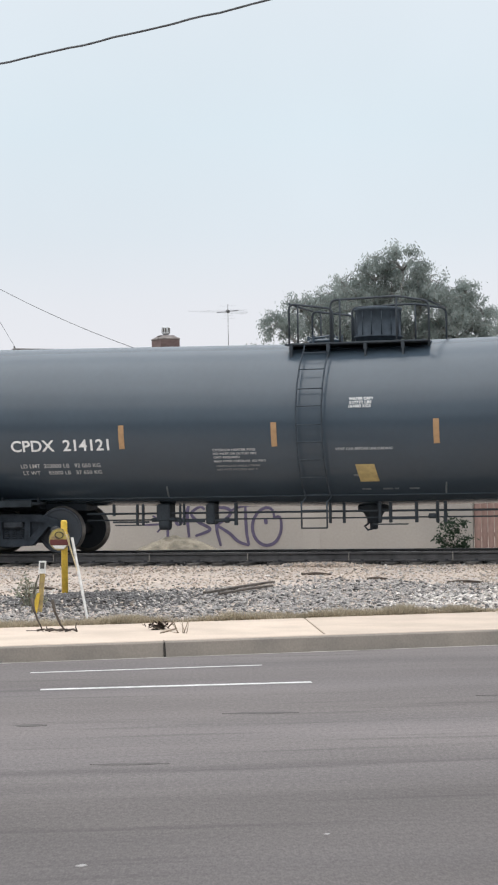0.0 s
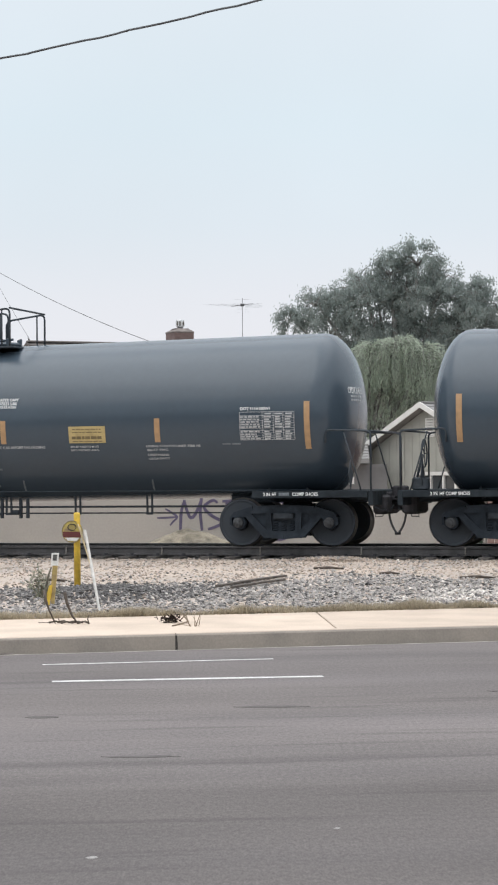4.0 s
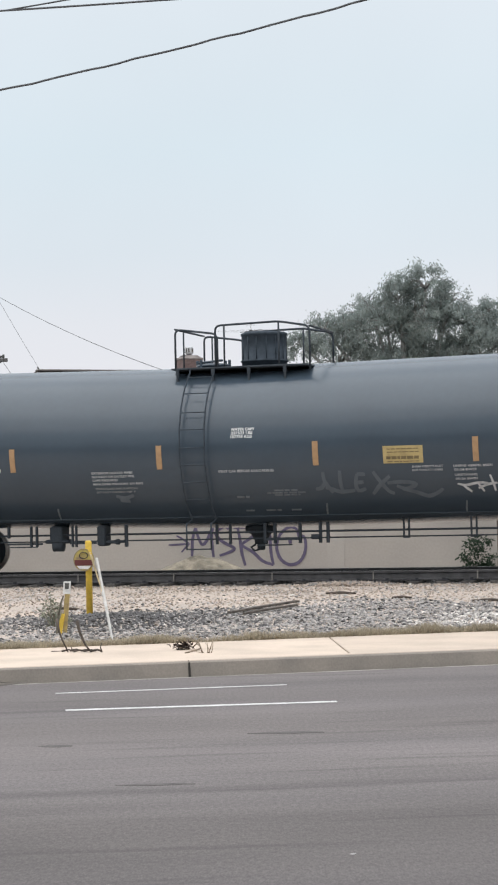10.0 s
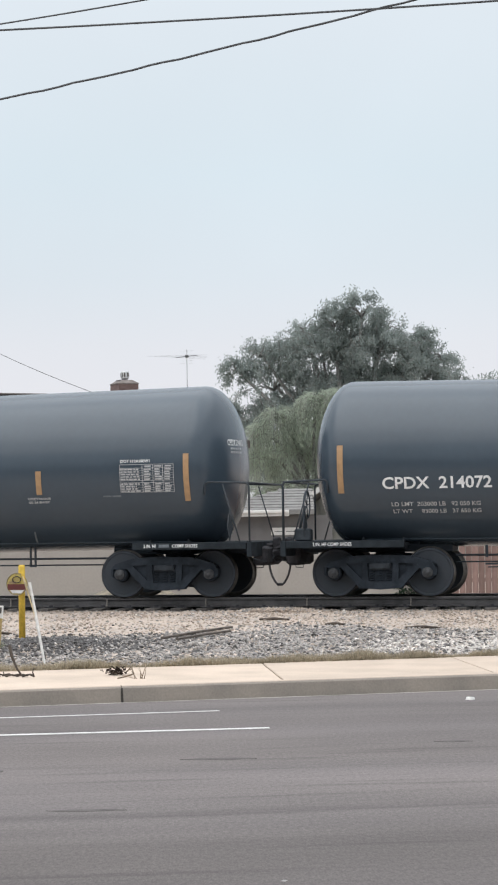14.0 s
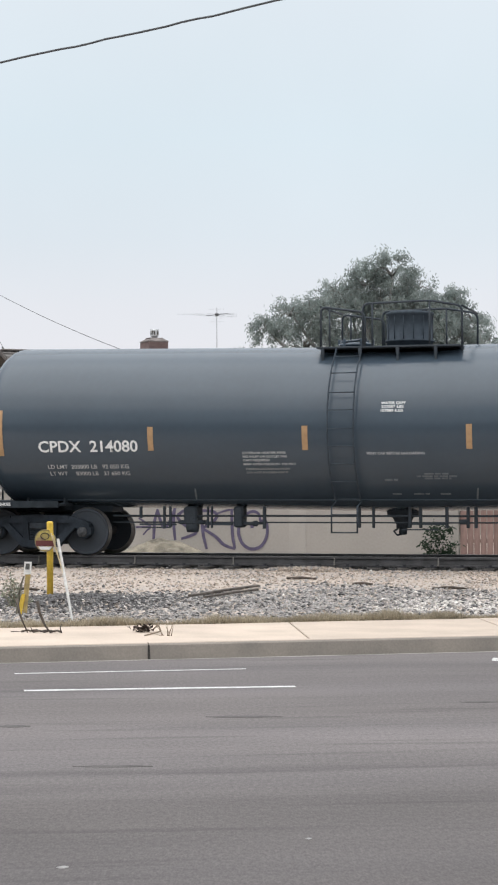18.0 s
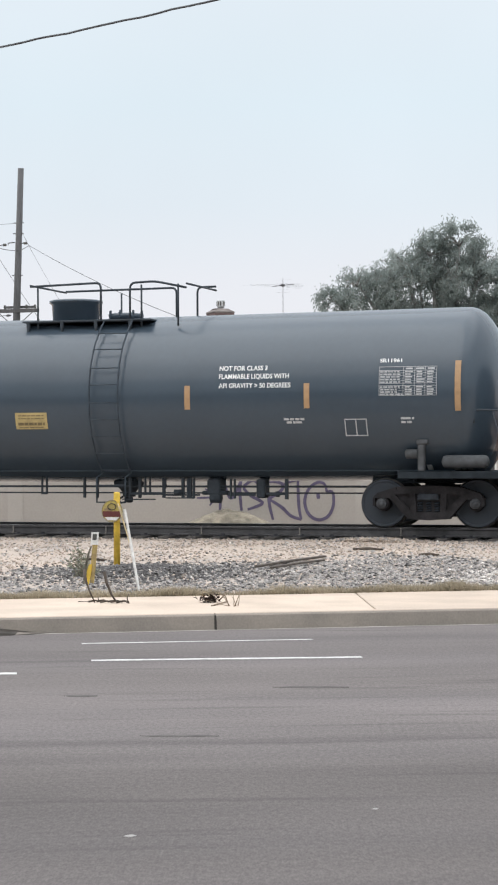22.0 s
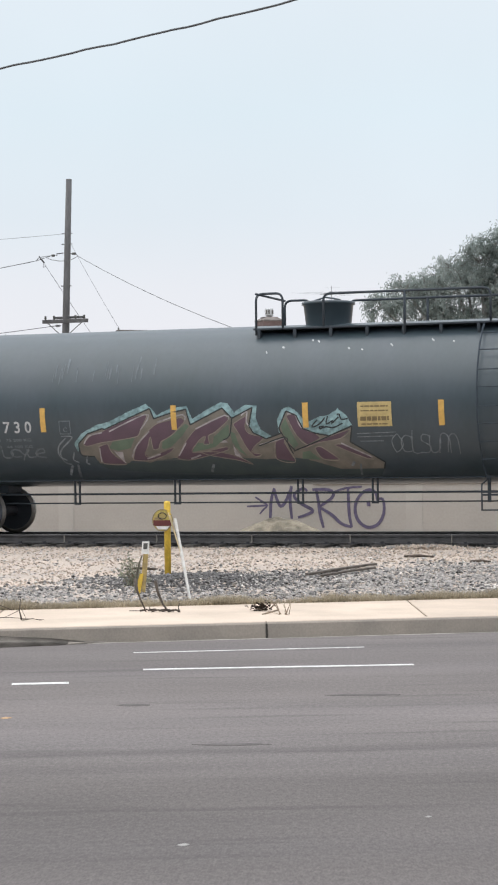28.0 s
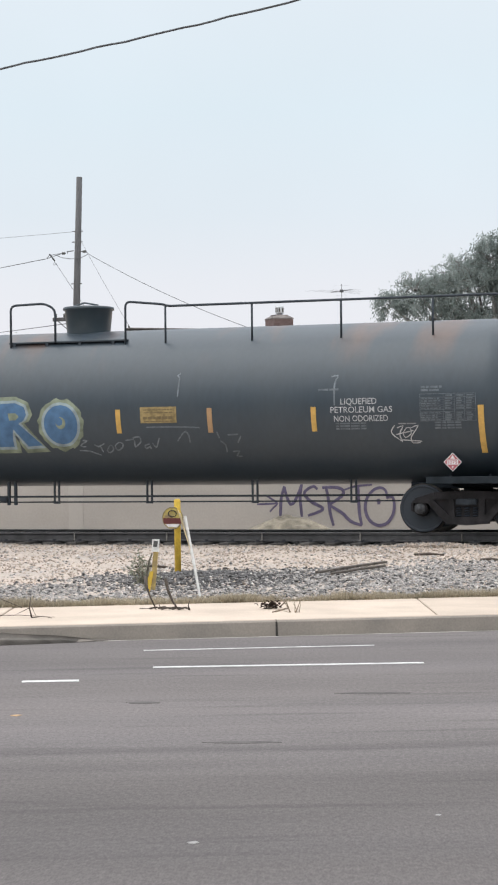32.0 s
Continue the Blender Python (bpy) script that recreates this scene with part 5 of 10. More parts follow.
    # graffiti
    sprayed(cars[4], k, [[(1.63, 1.62), (1.75, 1.65), (1.96, 1.8), (2.03, 1.81)], [(1.85, 1.9), (1.92, 1.74), (2.01, 1.54), (2.07, 1.44)], [(2.0, 1.8), (1.96, 1.63), (1.9, 1.55)], [(2.26, 1.9), (2.2, 1.74), (2.2, 1.56), (2.22, 1.38)], [(1.99, 1.76), (2.1, 1.72), (2.22, 1.78)], [(2.23, 1.52), (2.39, 1.5), (2.53, 1.59), (2.65, 1.73), (2.62, 1.83), (2.51, 1.84), (2.42, 1.73), (2.44, 1.59), (2.6, 1.6)], [(2.66, 1.97), (2.68, 1.81), (2.74, 1.63), (2.82, 1.5), (2.98, 1.44), (3.16, 1.44)], [(2.91, 1.85), (2.79, 1.68), (2.62, 1.52), (2.42, 1.4), (2.56, 1.41), (2.73, 1.42)], [(2.9, 1.85), (3.13, 1.73), (3.47, 1.69), (3.22, 1.63), (3.02, 1.64)], [(2.94, 1.78), (3.05, 1.59), (3.18, 1.44)], [(3.16, 1.6), (3.3, 1.63), (3.37, 1.52), (3.51, 1.42), (3.76, 1.38), (3.96, 1.38), (4.09, 1.42)], [(4.15, 1.45), (4.32, 1.55)]], 0.066, SPRAY, "broad pale grey sprayed stroke")
    for pts in ([(-6.78, 1.58), (-6.55, 1.44), (-6.32, 1.36), (-6.18, 1.56), (-5.98, 1.40)], [(-5.52, 1.62), (-5.78, 1.50), (-5.55, 1.46), (-5.85, 1.34), (-5.58, 1.36)], [(-5.55, 1.60), (-5.30, 1.36)], [(-5.25, 1.62), (-5.38, 1.36)], [(-5.02, 1.46), (-5.10, 1.36)]):
        sprayed(cars[4], k, [pts], 0.075, SPRAY_THIN, "broad grey sprayed stroke")
    sprayed(cars[4], k, [[(-4.80, 1.72), (-4.70, 1.78), (-4.68, 1.68), (-4.80, 1.56), (-4.64, 1.56)], [(-4.60, 1.54), (-4.54, 1.74), (-4.48, 1.60), (-4.40, 1.76), (-4.38, 1.54)], [(-4.30, 1.76), (-4.26, 1.54), (-4.14, 1.58), (-4.12, 1.76)], [(-3.96, 1.74), (-4.06, 1.66), (-4.00, 1.54), (-3.92, 1.56)], [(-3.86, 1.76), (-3.86, 1.52)], [(-3.74, 1.78), (-3.74, 1.54)], [(-3.90, 1.64), (-3.72, 1.66)]] + scrawl(5, -3.6, -2.75, 1.52, 1.78, 5), 0.016, WORN, "thin white marker scrawl")
    sprayed(cars[4], k, [[(7.75, 2.55), (7.68, 2.75), (7.76, 2.95), (7.84, 2.7), (7.8, 2.45), (7.95, 2.35)], [(7.73, 2.72), (7.80, 2.80), (7.76, 2.66)]], 0.016, WORN, "thin pale marker scrawl")
    sprayed(cars[5], k, [[(-2.48, 1.52), (-2.30, 1.48), (-2.12, 1.53)], [(-2.42, 1.44), (-2.22, 1.42)]], 0.07, GHOST, "ghostly grey smudge below the stencils")
    sprayed(cars[5], k, [[(1.7, 1.88), (1.7, 1.74), (1.78, 1.59), (1.84, 1.49)], [(1.52, 1.57), (1.64, 1.59), (1.73, 1.72)], [(2.02, 1.9), (2.01, 1.69), (2.03, 1.5)], [(1.71, 1.59), (1.85, 1.56), (1.98, 1.51), (2.27, 1.53)], [(2.34, 1.83), (2.3, 1.65), (2.33, 1.52), (2.48, 1.56)], [(2.34, 1.83), (2.5, 1.82)], [(2.32, 1.67), (2.45, 1.68)], [(2.65, 1.87), (2.77, 1.68), (2.91, 1.5), (3.01, 1.46)], [(2.96, 1.78), (2.75, 1.61), (2.6, 1.45)], [(2.9, 1.65), (3.19, 1.67), (3.44, 1.62), (3.24, 1.54), (3.07, 1.6)], [(3.17, 1.54), (3.44, 1.47), (3.64, 1.4), (3.83, 1.46), (3.93, 1.53)]], 0.075, GHOST, "broad ghostly grey sprayed stroke")
    sprayed(cars[5], k, [[(4.21, 1.61), (4.37, 1.58), (4.59, 1.62), (4.78, 1.61)], [(4.32, 1.57), (4.46, 1.46)], [(4.59, 1.62), (4.69, 1.46)], [(4.83, 1.76), (4.87, 1.63), (4.9, 1.47)], [(4.59, 1.52), (4.78, 1.59), (4.95, 1.61)], [(5.35, 1.78), (5.12, 1.62), (5.3, 1.52), (5.7, 1.55), (5.85, 1.75), (5.75, 1.45), (5.4, 1.42)]], 0.045, SPRAY, "white sprayed scrawl")
    sprayed(cars[5], k, [[(7.75, 2.55), (7.68, 2.75), (7.76, 2.95), (7.84, 2.7), (7.8, 2.45), (7.95, 2.35)]], 0.016, WORN, "thin pale marker scrawl")


build_insulated()


def build_low_car():
    k = LOW
    car = base_car(k, "low", True)
    tagged(car, "flat black railway tank car with a low tank")
    shadow_line(car, k)
    z = 3.66
    platform_common(car, k, -1.22, 1.15, z)
    for y in (-0.93, 0.93):
        for a, b in ((-1.2, -0.55), (-0.15, 1.1)):
            part("platform_railing", Shape().tube(bent([(a, y, z), (a, y, 4.38), (b, y, 4.38), (b, y, z)], 0.08), 0.022, 8), FRAME, car, "black tube guard rail")
        part("railing_post", Shape().tube([(0.48, y, z), (0.48, y, 4.38)], 0.02, 8), FRAME, car)
    sh = Shape().lathe([(3.6, 0.42), (3.86, 0.42), (3.86, 0.46), (3.92, 0.46), (3.98, 0.2), (3.99, 0.02)], "z", (-0.18, 0, 0), 32)
    part("manway_hatch", sh, TANK_FLAT, car, "low black manway hatch")
    side_ladder(car, k, -0.35, 0.12, z)
    under_pipes(car, k, -5.6, 5.9, (2.2, 4.2), (0.615, 0.52))
    under_gear(car, k, -3.9)
    for x in (-0.96, -0.45, -0.06, 0.37):
        part("step_frame", Shape().tube([(x - 0.10, -0.60, 0.80), (x - 0.02, -0.62, 0.34), (x + 0.05, -0.62, 0.34), (x + 0.13, -0.60, 0.80)], 0.022, 6), FRAME, car)
    for x, z0, z1 in ((-4.48, 2.03, 2.5), (-1.53, 2.0, 2.46), (1.6, 2.0, 2.46), (4.8, 2.05, 2.52), (7.78, 1.86, 2.75), (-7.7, 1.92, 2.83)):
        tape(car, k, x, z0, z1)
    number(car, k, "C P D X   2 8 0 0 7 5", -6.34, 1.75, 2.1, 0.215, WHITE, 0.004)
    weights(car, k, "LD LMT  198900 LB   90 200 KG", "LT WT    64100 LB   29 050 KG  NEW 05-06", -6.3, 1.7, 1.755, 0.07, FAINT)
    for r in range(4):
        bars(car, k, [(-3.37, -2.65 + 0.07 * r, 1.95 - 0.07 * r, 0.032)], FAINT)
    bars(car, k, [(-4.2, -3.6, 2.0, 0.02)], FAINT)
    letters(car, k, "WATER CAPY", 0.1, 2.585, 0.052, WHITE, 0.003, 0.40)
    bars(car, k, [(0.1, 0.46, 2.51, 0.03), (0.1, 0.48, 2.44, 0.03)], WORN)
    notice(car, k, 3.12, 2.02, 0.73, 0.29, mat("pale_grey_notice", (0.34, 0.37, 0.37), rough=0.6, vary=0.25, scale=8), 0.0, ((0.86, 0.15, 0.9, 0.07), (0.68, 0.2, 0.85, 0.05), (0.32, 0.05, 0.95, 0.34)), FADED_INK)
    data_table(car, k, 6.34, 2.67, 1.06, 0.50, WHITE)
    letters(car, k, "DOT 111A100W2", 6.36, 2.73, 0.05, WHITE, 0.003, 0.55)
    bars(car, k, [(4.5, 5.2, 1.98, 0.04), (4.5, 5.0, 1.92, 0.04), (5.5, 5.9, 1.98, 0.04)], FAINT)
    sill_letters(car, "2 IN. HF", 6.9, 1.0, 0.06, WHITE, 0.24)
    place(9, car)


build_low_car()


def build_tall_car():
    k = TALL
    car = base_car(k, "tall", True)
    tagged(car, "black railway tank car with a tall tank and white stencils")
    shadow_line(car, k)
    z = 4.02
    platform_common(car, k, -1.3, 1.4, z)
    for y, loops, posts in ((-0.93, ([(-1.13, 4.74), (0.37, 4.78), (0.37, z)], [(0.98, z), (0.98, 4.76), (1.5, 4.78), (2.15, 4.64)]), (-0.97, 1.22, 1.98)), (0.93, ([(-1.13, 4.78), (1.30, 4.80), (1.30, z)], [(1.75, z - 0.2), (1.75, 4.80), (2.15, 4.80)]), (0.1,))):
        for pts in loops:
            part("platform_railing", Shape().tube(bent([(a, y, b) for a, b in pts], 0.12), 0.022, 8), FRAME, car, "black tube guard rail")
        for x in posts:
            part("railing_post", Shape().tube([(x, y, z - 0.12), (x, y, 4.72)], 0.02, 8), FRAME, car)
    for x, zz in ((-1.13, 4.76), (2.15, 4.72)):
        part("cross_rail", Shape().tube([(x, -0.93, zz), (x, 0.93, zz)], 0.02, 8), FRAME, car)
    sh = Shape().lathe([(4.02, 0.38), (4.10, 0.47), (4.42, 0.49), (4.46, 0.54), (4.50, 0.54), (4.52, 0.48), (4.53, 0.02)], "z", (-0.53, 0, 0), 40)
    part("valve_housing", sh, TANK, car, "round black tub-shaped valve housing")
    sh = Shape().lathe([(4.02, 0.26), (4.08, 0.26), (4.12, 0.34), (4.20, 0.36), (4.23, 0.28), (4.24, 0.02)], "z", (0.55, 0, 0), 24)
    for j in range(8):
        an = 2 * math.pi * j / 8
        sh.box((0.55 + 0.34 * math.cos(an) - 0.02, 0.34 * math.sin(an) - 0.02, 4.12), (0.55 + 0.34 * math.cos(an) + 0.02, 0.34 * math.sin(an) + 0.02, 4.28), 0.006)
    part("manway_hatch", sh, TANK, car, "small bolted black hatch")
    side_ladder(car, k, 0.44, 1.03, z)
    grey = mat("dull_grey_casting", (0.075, 0.080, 0.086), rough=0.7, vary=0.2, scale=6)
    part("air_reservoir", Shape().lathe([(7.25, 0.03), (7.28, 0.10), (7.34, 0.125), (8.05, 0.125), (8.11, 0.10), (8.14, 0.03)], "x", (0, -1.25, 1.24), 20), grey, car, "grey capsule reservoir on the platform")
    part("load_valve", Shape().box((6.82, -1.40, 1.06), (6.95, -1.25, 1.60), 0.02).box((6.80, -1.42, 1.56), (7.02, -1.24, 1.66), 0.02).lathe([(6.58, 0.06), (6.60, 0.09), (6.82, 0.09)], "x", (0, -1.33, 1.39), 16), grey, car, "grey valve on the platform")
    under_pipes(car, k, -5.8, 5.9, (1.2, -1.0))
    under_gear(car, k, 3.0)
    outlet(car, k, 0.6, 0.45)
    for x, z0, z1 in ((-4.96, 2.26, 2.72), (-1.74, 2.24, 2.70), (2.4, 2.25, 2.70), (4.76, 2.25, 2.72), (7.63, 2.18, 3.10), (-7.68, 2.2, 3.12)):
        tape(car, k, x, z0, z1, material=ORANGE)
    number(car, k, "SHPX   213199", -6.83, 1.6, 2.53, 0.23, WHITE, 0.006)
    letters(car, k, "LD LMT   200300 LB   92200 KG", -6.82, 2.22, 0.075, WORN, 0.004, 1.28)
    letters(car, k, "LT WT      81700 LB   37500 KG", -6.82, 2.09, 0.075, WORN, 0.004, 1.28)
    sh = Shape()
    for a, b, c, d in ((-4.84, -4.60, 2.63, 2.645), (-4.84, -4.60, 2.40, 2.415), (-4.84, -4.825, 2.40, 2.645), (-4.615, -4.60, 2.40, 2.645)):
        sheet(sh, k, a, b, c, d)
    part("stencil_box", sh, WORN, car)
    letters(car, k, "C", -4.76, 2.49, 0.09, WORN, 0.005)
    notice(car, k, -1.17, 1.9, 0.67, 0.32, SIGN)
    for i, t in enumerate(("NOT FOR CLASS 3", "FLAMMABLE LIQUIDS WITH", "API GRAVITY > 50 DEGREES")):
        letters(car, k, t, 3.03, 3.02 - 0.165 * i, 0.09, WHITE if i else WHITE, 0.006, (0.95, 1.38, 1.42)[i])
    data_table(car, k, 6.15, 3.0, 1.09, 0.53)
    letters(car, k, "SR11961", 6.15, 3.12, 0.075, WHITE, 0.005, 0.42)
    sh = Shape()
    for a, b, c, d in ((5.47, 5.9, 2.03, 2.05), (5.47, 5.9, 1.73, 1.75), (5.47, 5.49, 1.73, 2.05), (5.88, 5.9, 1.73, 2.05), (5.68, 5.70, 1.75, 2.03)):
        sheet(sh, k, a, b, c, d)
    part("stencil_box", sh, WORN, car)
    bars(car, k, [(4.3, 4.7, 2.05, 0.04), (4.35, 4.65, 1.99, 0.04), (6.55, 6.8, 2.05, 0.04), (6.55, 6.75, 1.98, 0.04)], WORN)
    bars(car, k, [(6.9, 7.0, 1.14, 0.1), (7.4, 7.75, 1.10, 0.03)], WORN)
    sprayed(car, k, scrawl(31, -7.45, -7.0, 1.5, 2.0, 3), 0.05, FAINT, "faint grey smear")
    place(10, car)


build_tall_car()


def placard(car, k, x, z, r=0.158):
    """A hazard placard hung upright on two small brackets off the shell."""
    y = k.on(x, z + r + 0.03, 0.025).y

    def flat(pts, d0, d1):
        return Shape().loft([[(x + u, y - d, z + v) for u, v in pts] for d in (d0, d1)])

    p = part("placard", flat([(0, r), (r, 0), (0, -r), (-r, 0)], 0.004, 0.008), PLACARD, car, "red diamond hazard placard with a white edge")
    q = r + 0.017
    part("border", flat([(0, q), (q, 0), (0, -q), (-q, 0)], 0.0, 0.004), WHITE, p)
    for v in (-0.12, 0.1):
        part("bracket", Shape().box((x - 0.02, y, z + v - 0.015), (x + 0.02, k.on(x, z + v, -0.01).y, z + v + 0.015)), FRAME, p)
    part("number_panel", flat([(-0.105, -0.047), (0.105, -0.047), (0.105, 0.047), (-0.105, 0.047)], 0.008, 0.011), WHITE, p)
    me = sill_letters(p, "1075", x - 0.088, z, 0.068, PLACARD, 0.176)
    me.matrix_basis = pose(0, y - 0.013 + 1.4445, 0)
    part("symbol", flat([(0, 0.13), (0.045, 0.062), (-0.045, 0.062)], 0.008, 0.010), WHITE, p)
    part("class_mark", flat([(-0.018, -0.075), (0.018, -0.075), (0, -0.125)], 0.008, 0.010), WHITE, p)


def rails_gas(car, k, z, loops, posts, x0, x1):
    platform_common(car, k, x0, x1, z)
    for y in (-0.93, 0.93):
        for pts in loops:
            part("platform_railing", Shape().tube(bent([(a, y, b) for a, b in pts], 0.14), 0.024, 8), FRAME, car, "black tube guard rail")
        for a, b in posts:
            part("railing_post", Shape().tube([(a, y, z - 0.12), (a, y, b)], 0.026, 8), FRAME, car)


def tub(car, k, x, z0, z1, r=0.5):
    sh = Shape().lathe([(z0 - 0.08, r * 0.86), (z0 + 0.02, r * 0.88), (z1 - 0.06, r * 0.98), (z1 - 0.05, r * 1.05), (z1, r * 1.05), (z1 + 0.015, r * 0.95), (z1 + 0.03, 0.04)], "z", (x, 0, 0), 36)
    sh.tube([(x - 0.25, -0.2, z1 + 0.02), (x, -0.2, z1 + 0.09), (x + 0.3, -0.2, z1 + 0.03)], 0.018, 6)
    part("valve_housing", sh, TANK_OLD, car, "black tub-shaped valve housing")


def gas_gear(car, k, x0, capsule=True):
    under_gear(car, k, x0)
    for a, b, z, w in ((-1.5, 1.7, 0.82, 0.02), (-0.2, 1.5, 0.74, 0.025), (-1.9, -0.7, 0.74, 0.018), (0.1, 1.3, 0.67, 0.02)):
        part("brake_rod", Shape().box((x0 + a, -0.70, z - w), (x0 + b, -0.66, z + w), 0.005), FRAME, car)
    for dx in (-1.75, -1.2, 0.2, 0.85, 1.35):
        part("rod_hanger", Shape().box((x0 + dx - 0.03, -0.71, 0.60), (x0 + dx + 0.03, -0.65, k.zc(x0) - math.sqrt(k.r ** 2 - 0.68 ** 2) + 0.03), 0.006), FRAME, car)
    if capsule:
        sh = Shape().lathe([(8.05, 0.03), (8.08, 0.09), (8.15, 0.125), (8.72, 0.125), (8.79, 0.09), (8.82, 0.03)], "x", (0, -1.25, 1.22), 20)
        part("air_reservoir", sh, CASTING, car, "black capsule reservoir on the platform")


def build_gas_cars():
    k = GAS
    car = base_car(k, "gas", True)
    tagged(car, "weathered black gas tank car with white graffiti tags")
    loops = ([(-1.04, 3.86), (-1.04, 4.66), (-0.50, 4.66), (-0.50, 3.96)], [(0.32, 3.96), (0.32, 4.62), (3.57, 4.62), (3.57, 3.96)], [(4.17, 3.96), (4.17, 4.64), (4.78, 4.66), (4.78, 3.86)])
    rails_gas(car, k, 3.96, loops, [(1.92, 4.62)], -1.1, 4.95)
    for x in (-1.04, 4.80):
        part("cross_rail", Shape().tube([(x, -0.93, 4.66), (x, 0.93, 4.66)], 0.022, 8), FRAME, car)
    tub(car, k, 0.15, 4.0, 4.52)
    side_ladder(car, k, 3.45, 4.1, 3.95)
    shadow_line(car, k)
    under_pipes(car, k, -6.8, 6.8, (-5.0, -2.85, -0.3, 1.2), (0.80, 0.62))
    gas_gear(car, k, 5.2)
    data_table(car, k, 7.2, 2.66, 1.05, 0.51)
    tape(car, k, 8.42, 1.66, 2.54, material=YELLOW_TAPE)
    tape(car, k, -8.42, 1.68, 2.54, material=YELLOW_TAPE)
    for x in (-5.3, -2.54, 0.12, 2.75, 5.35):
        tape(car, k, x, 2.05, 2.52, material=YELLOW_TAPE)
    bars(car, k, [(7.75, 7.85, 1.12, 0.1), (8.2, 8.6, 1.12, 0.03)], WORN)
    sprayed(car, k, [[(5.3, 1.05), (5.38, 1.34)]], 0.04, FAINT, "short pale weld strap")
    sprayed(car, k, [[(0.98, 1.05), (1.06, 1.36)]], 0.04, FAINT, "short pale weld strap")
    sprayed(car, k, [[(-4.85, 1.05), (-4.74, 1.40)]], 0.05, FAINT, "short pale weld strap")
    for x in (-7.78, 7.40):
        sprayed(car, k, [[(x, 1.48), (x - 0.01, 1.18)]], 0.12, FAINT, "pale smear over the jacking pad")
        bars(car, k, [(x - 0.07, x + 0.07, 1.245, 0.03), (x - 0.06, x + 0.06, 1.20, 0.03)], WORN)
    # stains and scrapes along the crown
    sh = Shape()
    rnd = random.Random(7)
    for i in range(11):
        x, z = rnd.uniform(-1.2, 5.2), rnd.uniform(3.5, 3.85)
        stroke(sh, k.on, [(x, z), (x + rnd.uniform(0.01, 0.06), z - rnd.uniform(0.02, 0.06))], rnd.uniform(0.02, 0.04), 0.004)
    part("paint_chips", sh, WORN, car, "pale chipped spots under the walkway")
    sh = Shape()
    for i in range(34):
        x = rnd.choice((-4.4, -3.2, 6.9)) + rnd.uniform(-0.7, 0.7)
        z = rnd.uniform(3.2, 3.5)
        stroke(sh, k.on, [(x, z), (x + rnd.uniform(-0.02, 0.02), z - rnd.uniform(0.15, 0.35))], rnd.uniform(0.012, 0.03), 0.003)
    part("run_marks", sh, FAINT, car, "pale runs down the tank side")
    second = copy_thing(car, Matrix())
    tagged(second, "weathered black gas tank car with a large coloured graffiti piece")
    # first of the two
    placard(car, k, 7.69, 1.41)
    letters(car, k, "LIQUEFIED  PETROLEUM  GAS", 4.76, 1.93, 0.115, WORN, 0.006, 1.88)
    letters(car, k, "NON-  ODORIZED", 5.10, 1.74, 0.105, WORN, 0.005, 1.1)
    letters(car, k, "D P R X   7 0 9 9 0 3", -8.0, 2.16, 0.235, WORN, 0.006, 2.62)
    weights(car, k, "LD LMT  165800 LB   75 200 KG", "LT WT    97200 LB   44 100 KG", -7.2, 1.8, 1.90, 0.06, FAINT)
    notice(car, k, 1.12, 2.05, 0.66, 0.46, SIGN)
    sprayed(car, k, [[(4.18, 2.56), (4.24, 2.4)], [(4.28, 2.57), (4.31, 2.42)], [(4.19, 2.47), (4.3, 2.49)], [(4.37, 2.63), (4.3, 2.61), (4.35, 2.56), (4.32, 2.52), (4.29, 2.56), (4.34, 2.6)], [(4.4, 2.63), (4.41, 2.53), (4.47, 2.54)], [(4.52, 2.66), (4.55, 2.5)], [(4.49, 2.59), (4.62, 2.61)], [(4.6, 2.64), (4.56, 2.57), (4.63, 2.51)], [(4.79, 2.49), (4.7, 2.47), (4.7, 2.41), (4.77, 2.42), (4.8, 2.5), (4.81, 2.39)], [(4.82, 2.47), (5, 2.4), (5.09, 2.42)], [(4.91, 2.42), (4.89, 2.33)], [(4.51, 2.74), (4.58, 2.76), (4.66, 2.73), (4.58, 2.7), (4.51, 2.74)], [(4.47, 2.39), (4.55, 2.34), (4.64, 2.37)], [(4.57, 2.36), (4.74, 2.26)]], 0.026, SPRAY, "white sprayed letter stroke")
    sprayed(car, k, [[(4.64, 2.4), (4.74, 2.26)], [(4.91, 2.3), (4.92, 2.29)], [(4.95, 2.27), (4.96, 2.25)], [(4.33, 2.27), (4.33, 2.16), (4.41, 2.15), (4.43, 2.25)], [(4.56, 2.21), (4.5, 2.17), (4.51, 2.11), (4.57, 2.12)], [(4.63, 2.24), (4.59, 2.11), (4.72, 2.07)]], 0.026, SPRAY, "white sprayed letter stroke")
    sprayed(car, k, [[(6.04, 2.19), (6.1, 2.38), (6.16, 2.42), (6.16, 2.26), (6.19, 2.09)], [(6.38, 2.39), (6.22, 2.27), (6.34, 2.23), (6.44, 2.11)], [(6.4, 2.31), (6.51, 2.39), (6.57, 2.33), (6.48, 2.26), (6.4, 2.22), (6.53, 2.11), (6.59, 2.1)]], 0.075, SPRAY, "smeared white sprayed letter stroke")
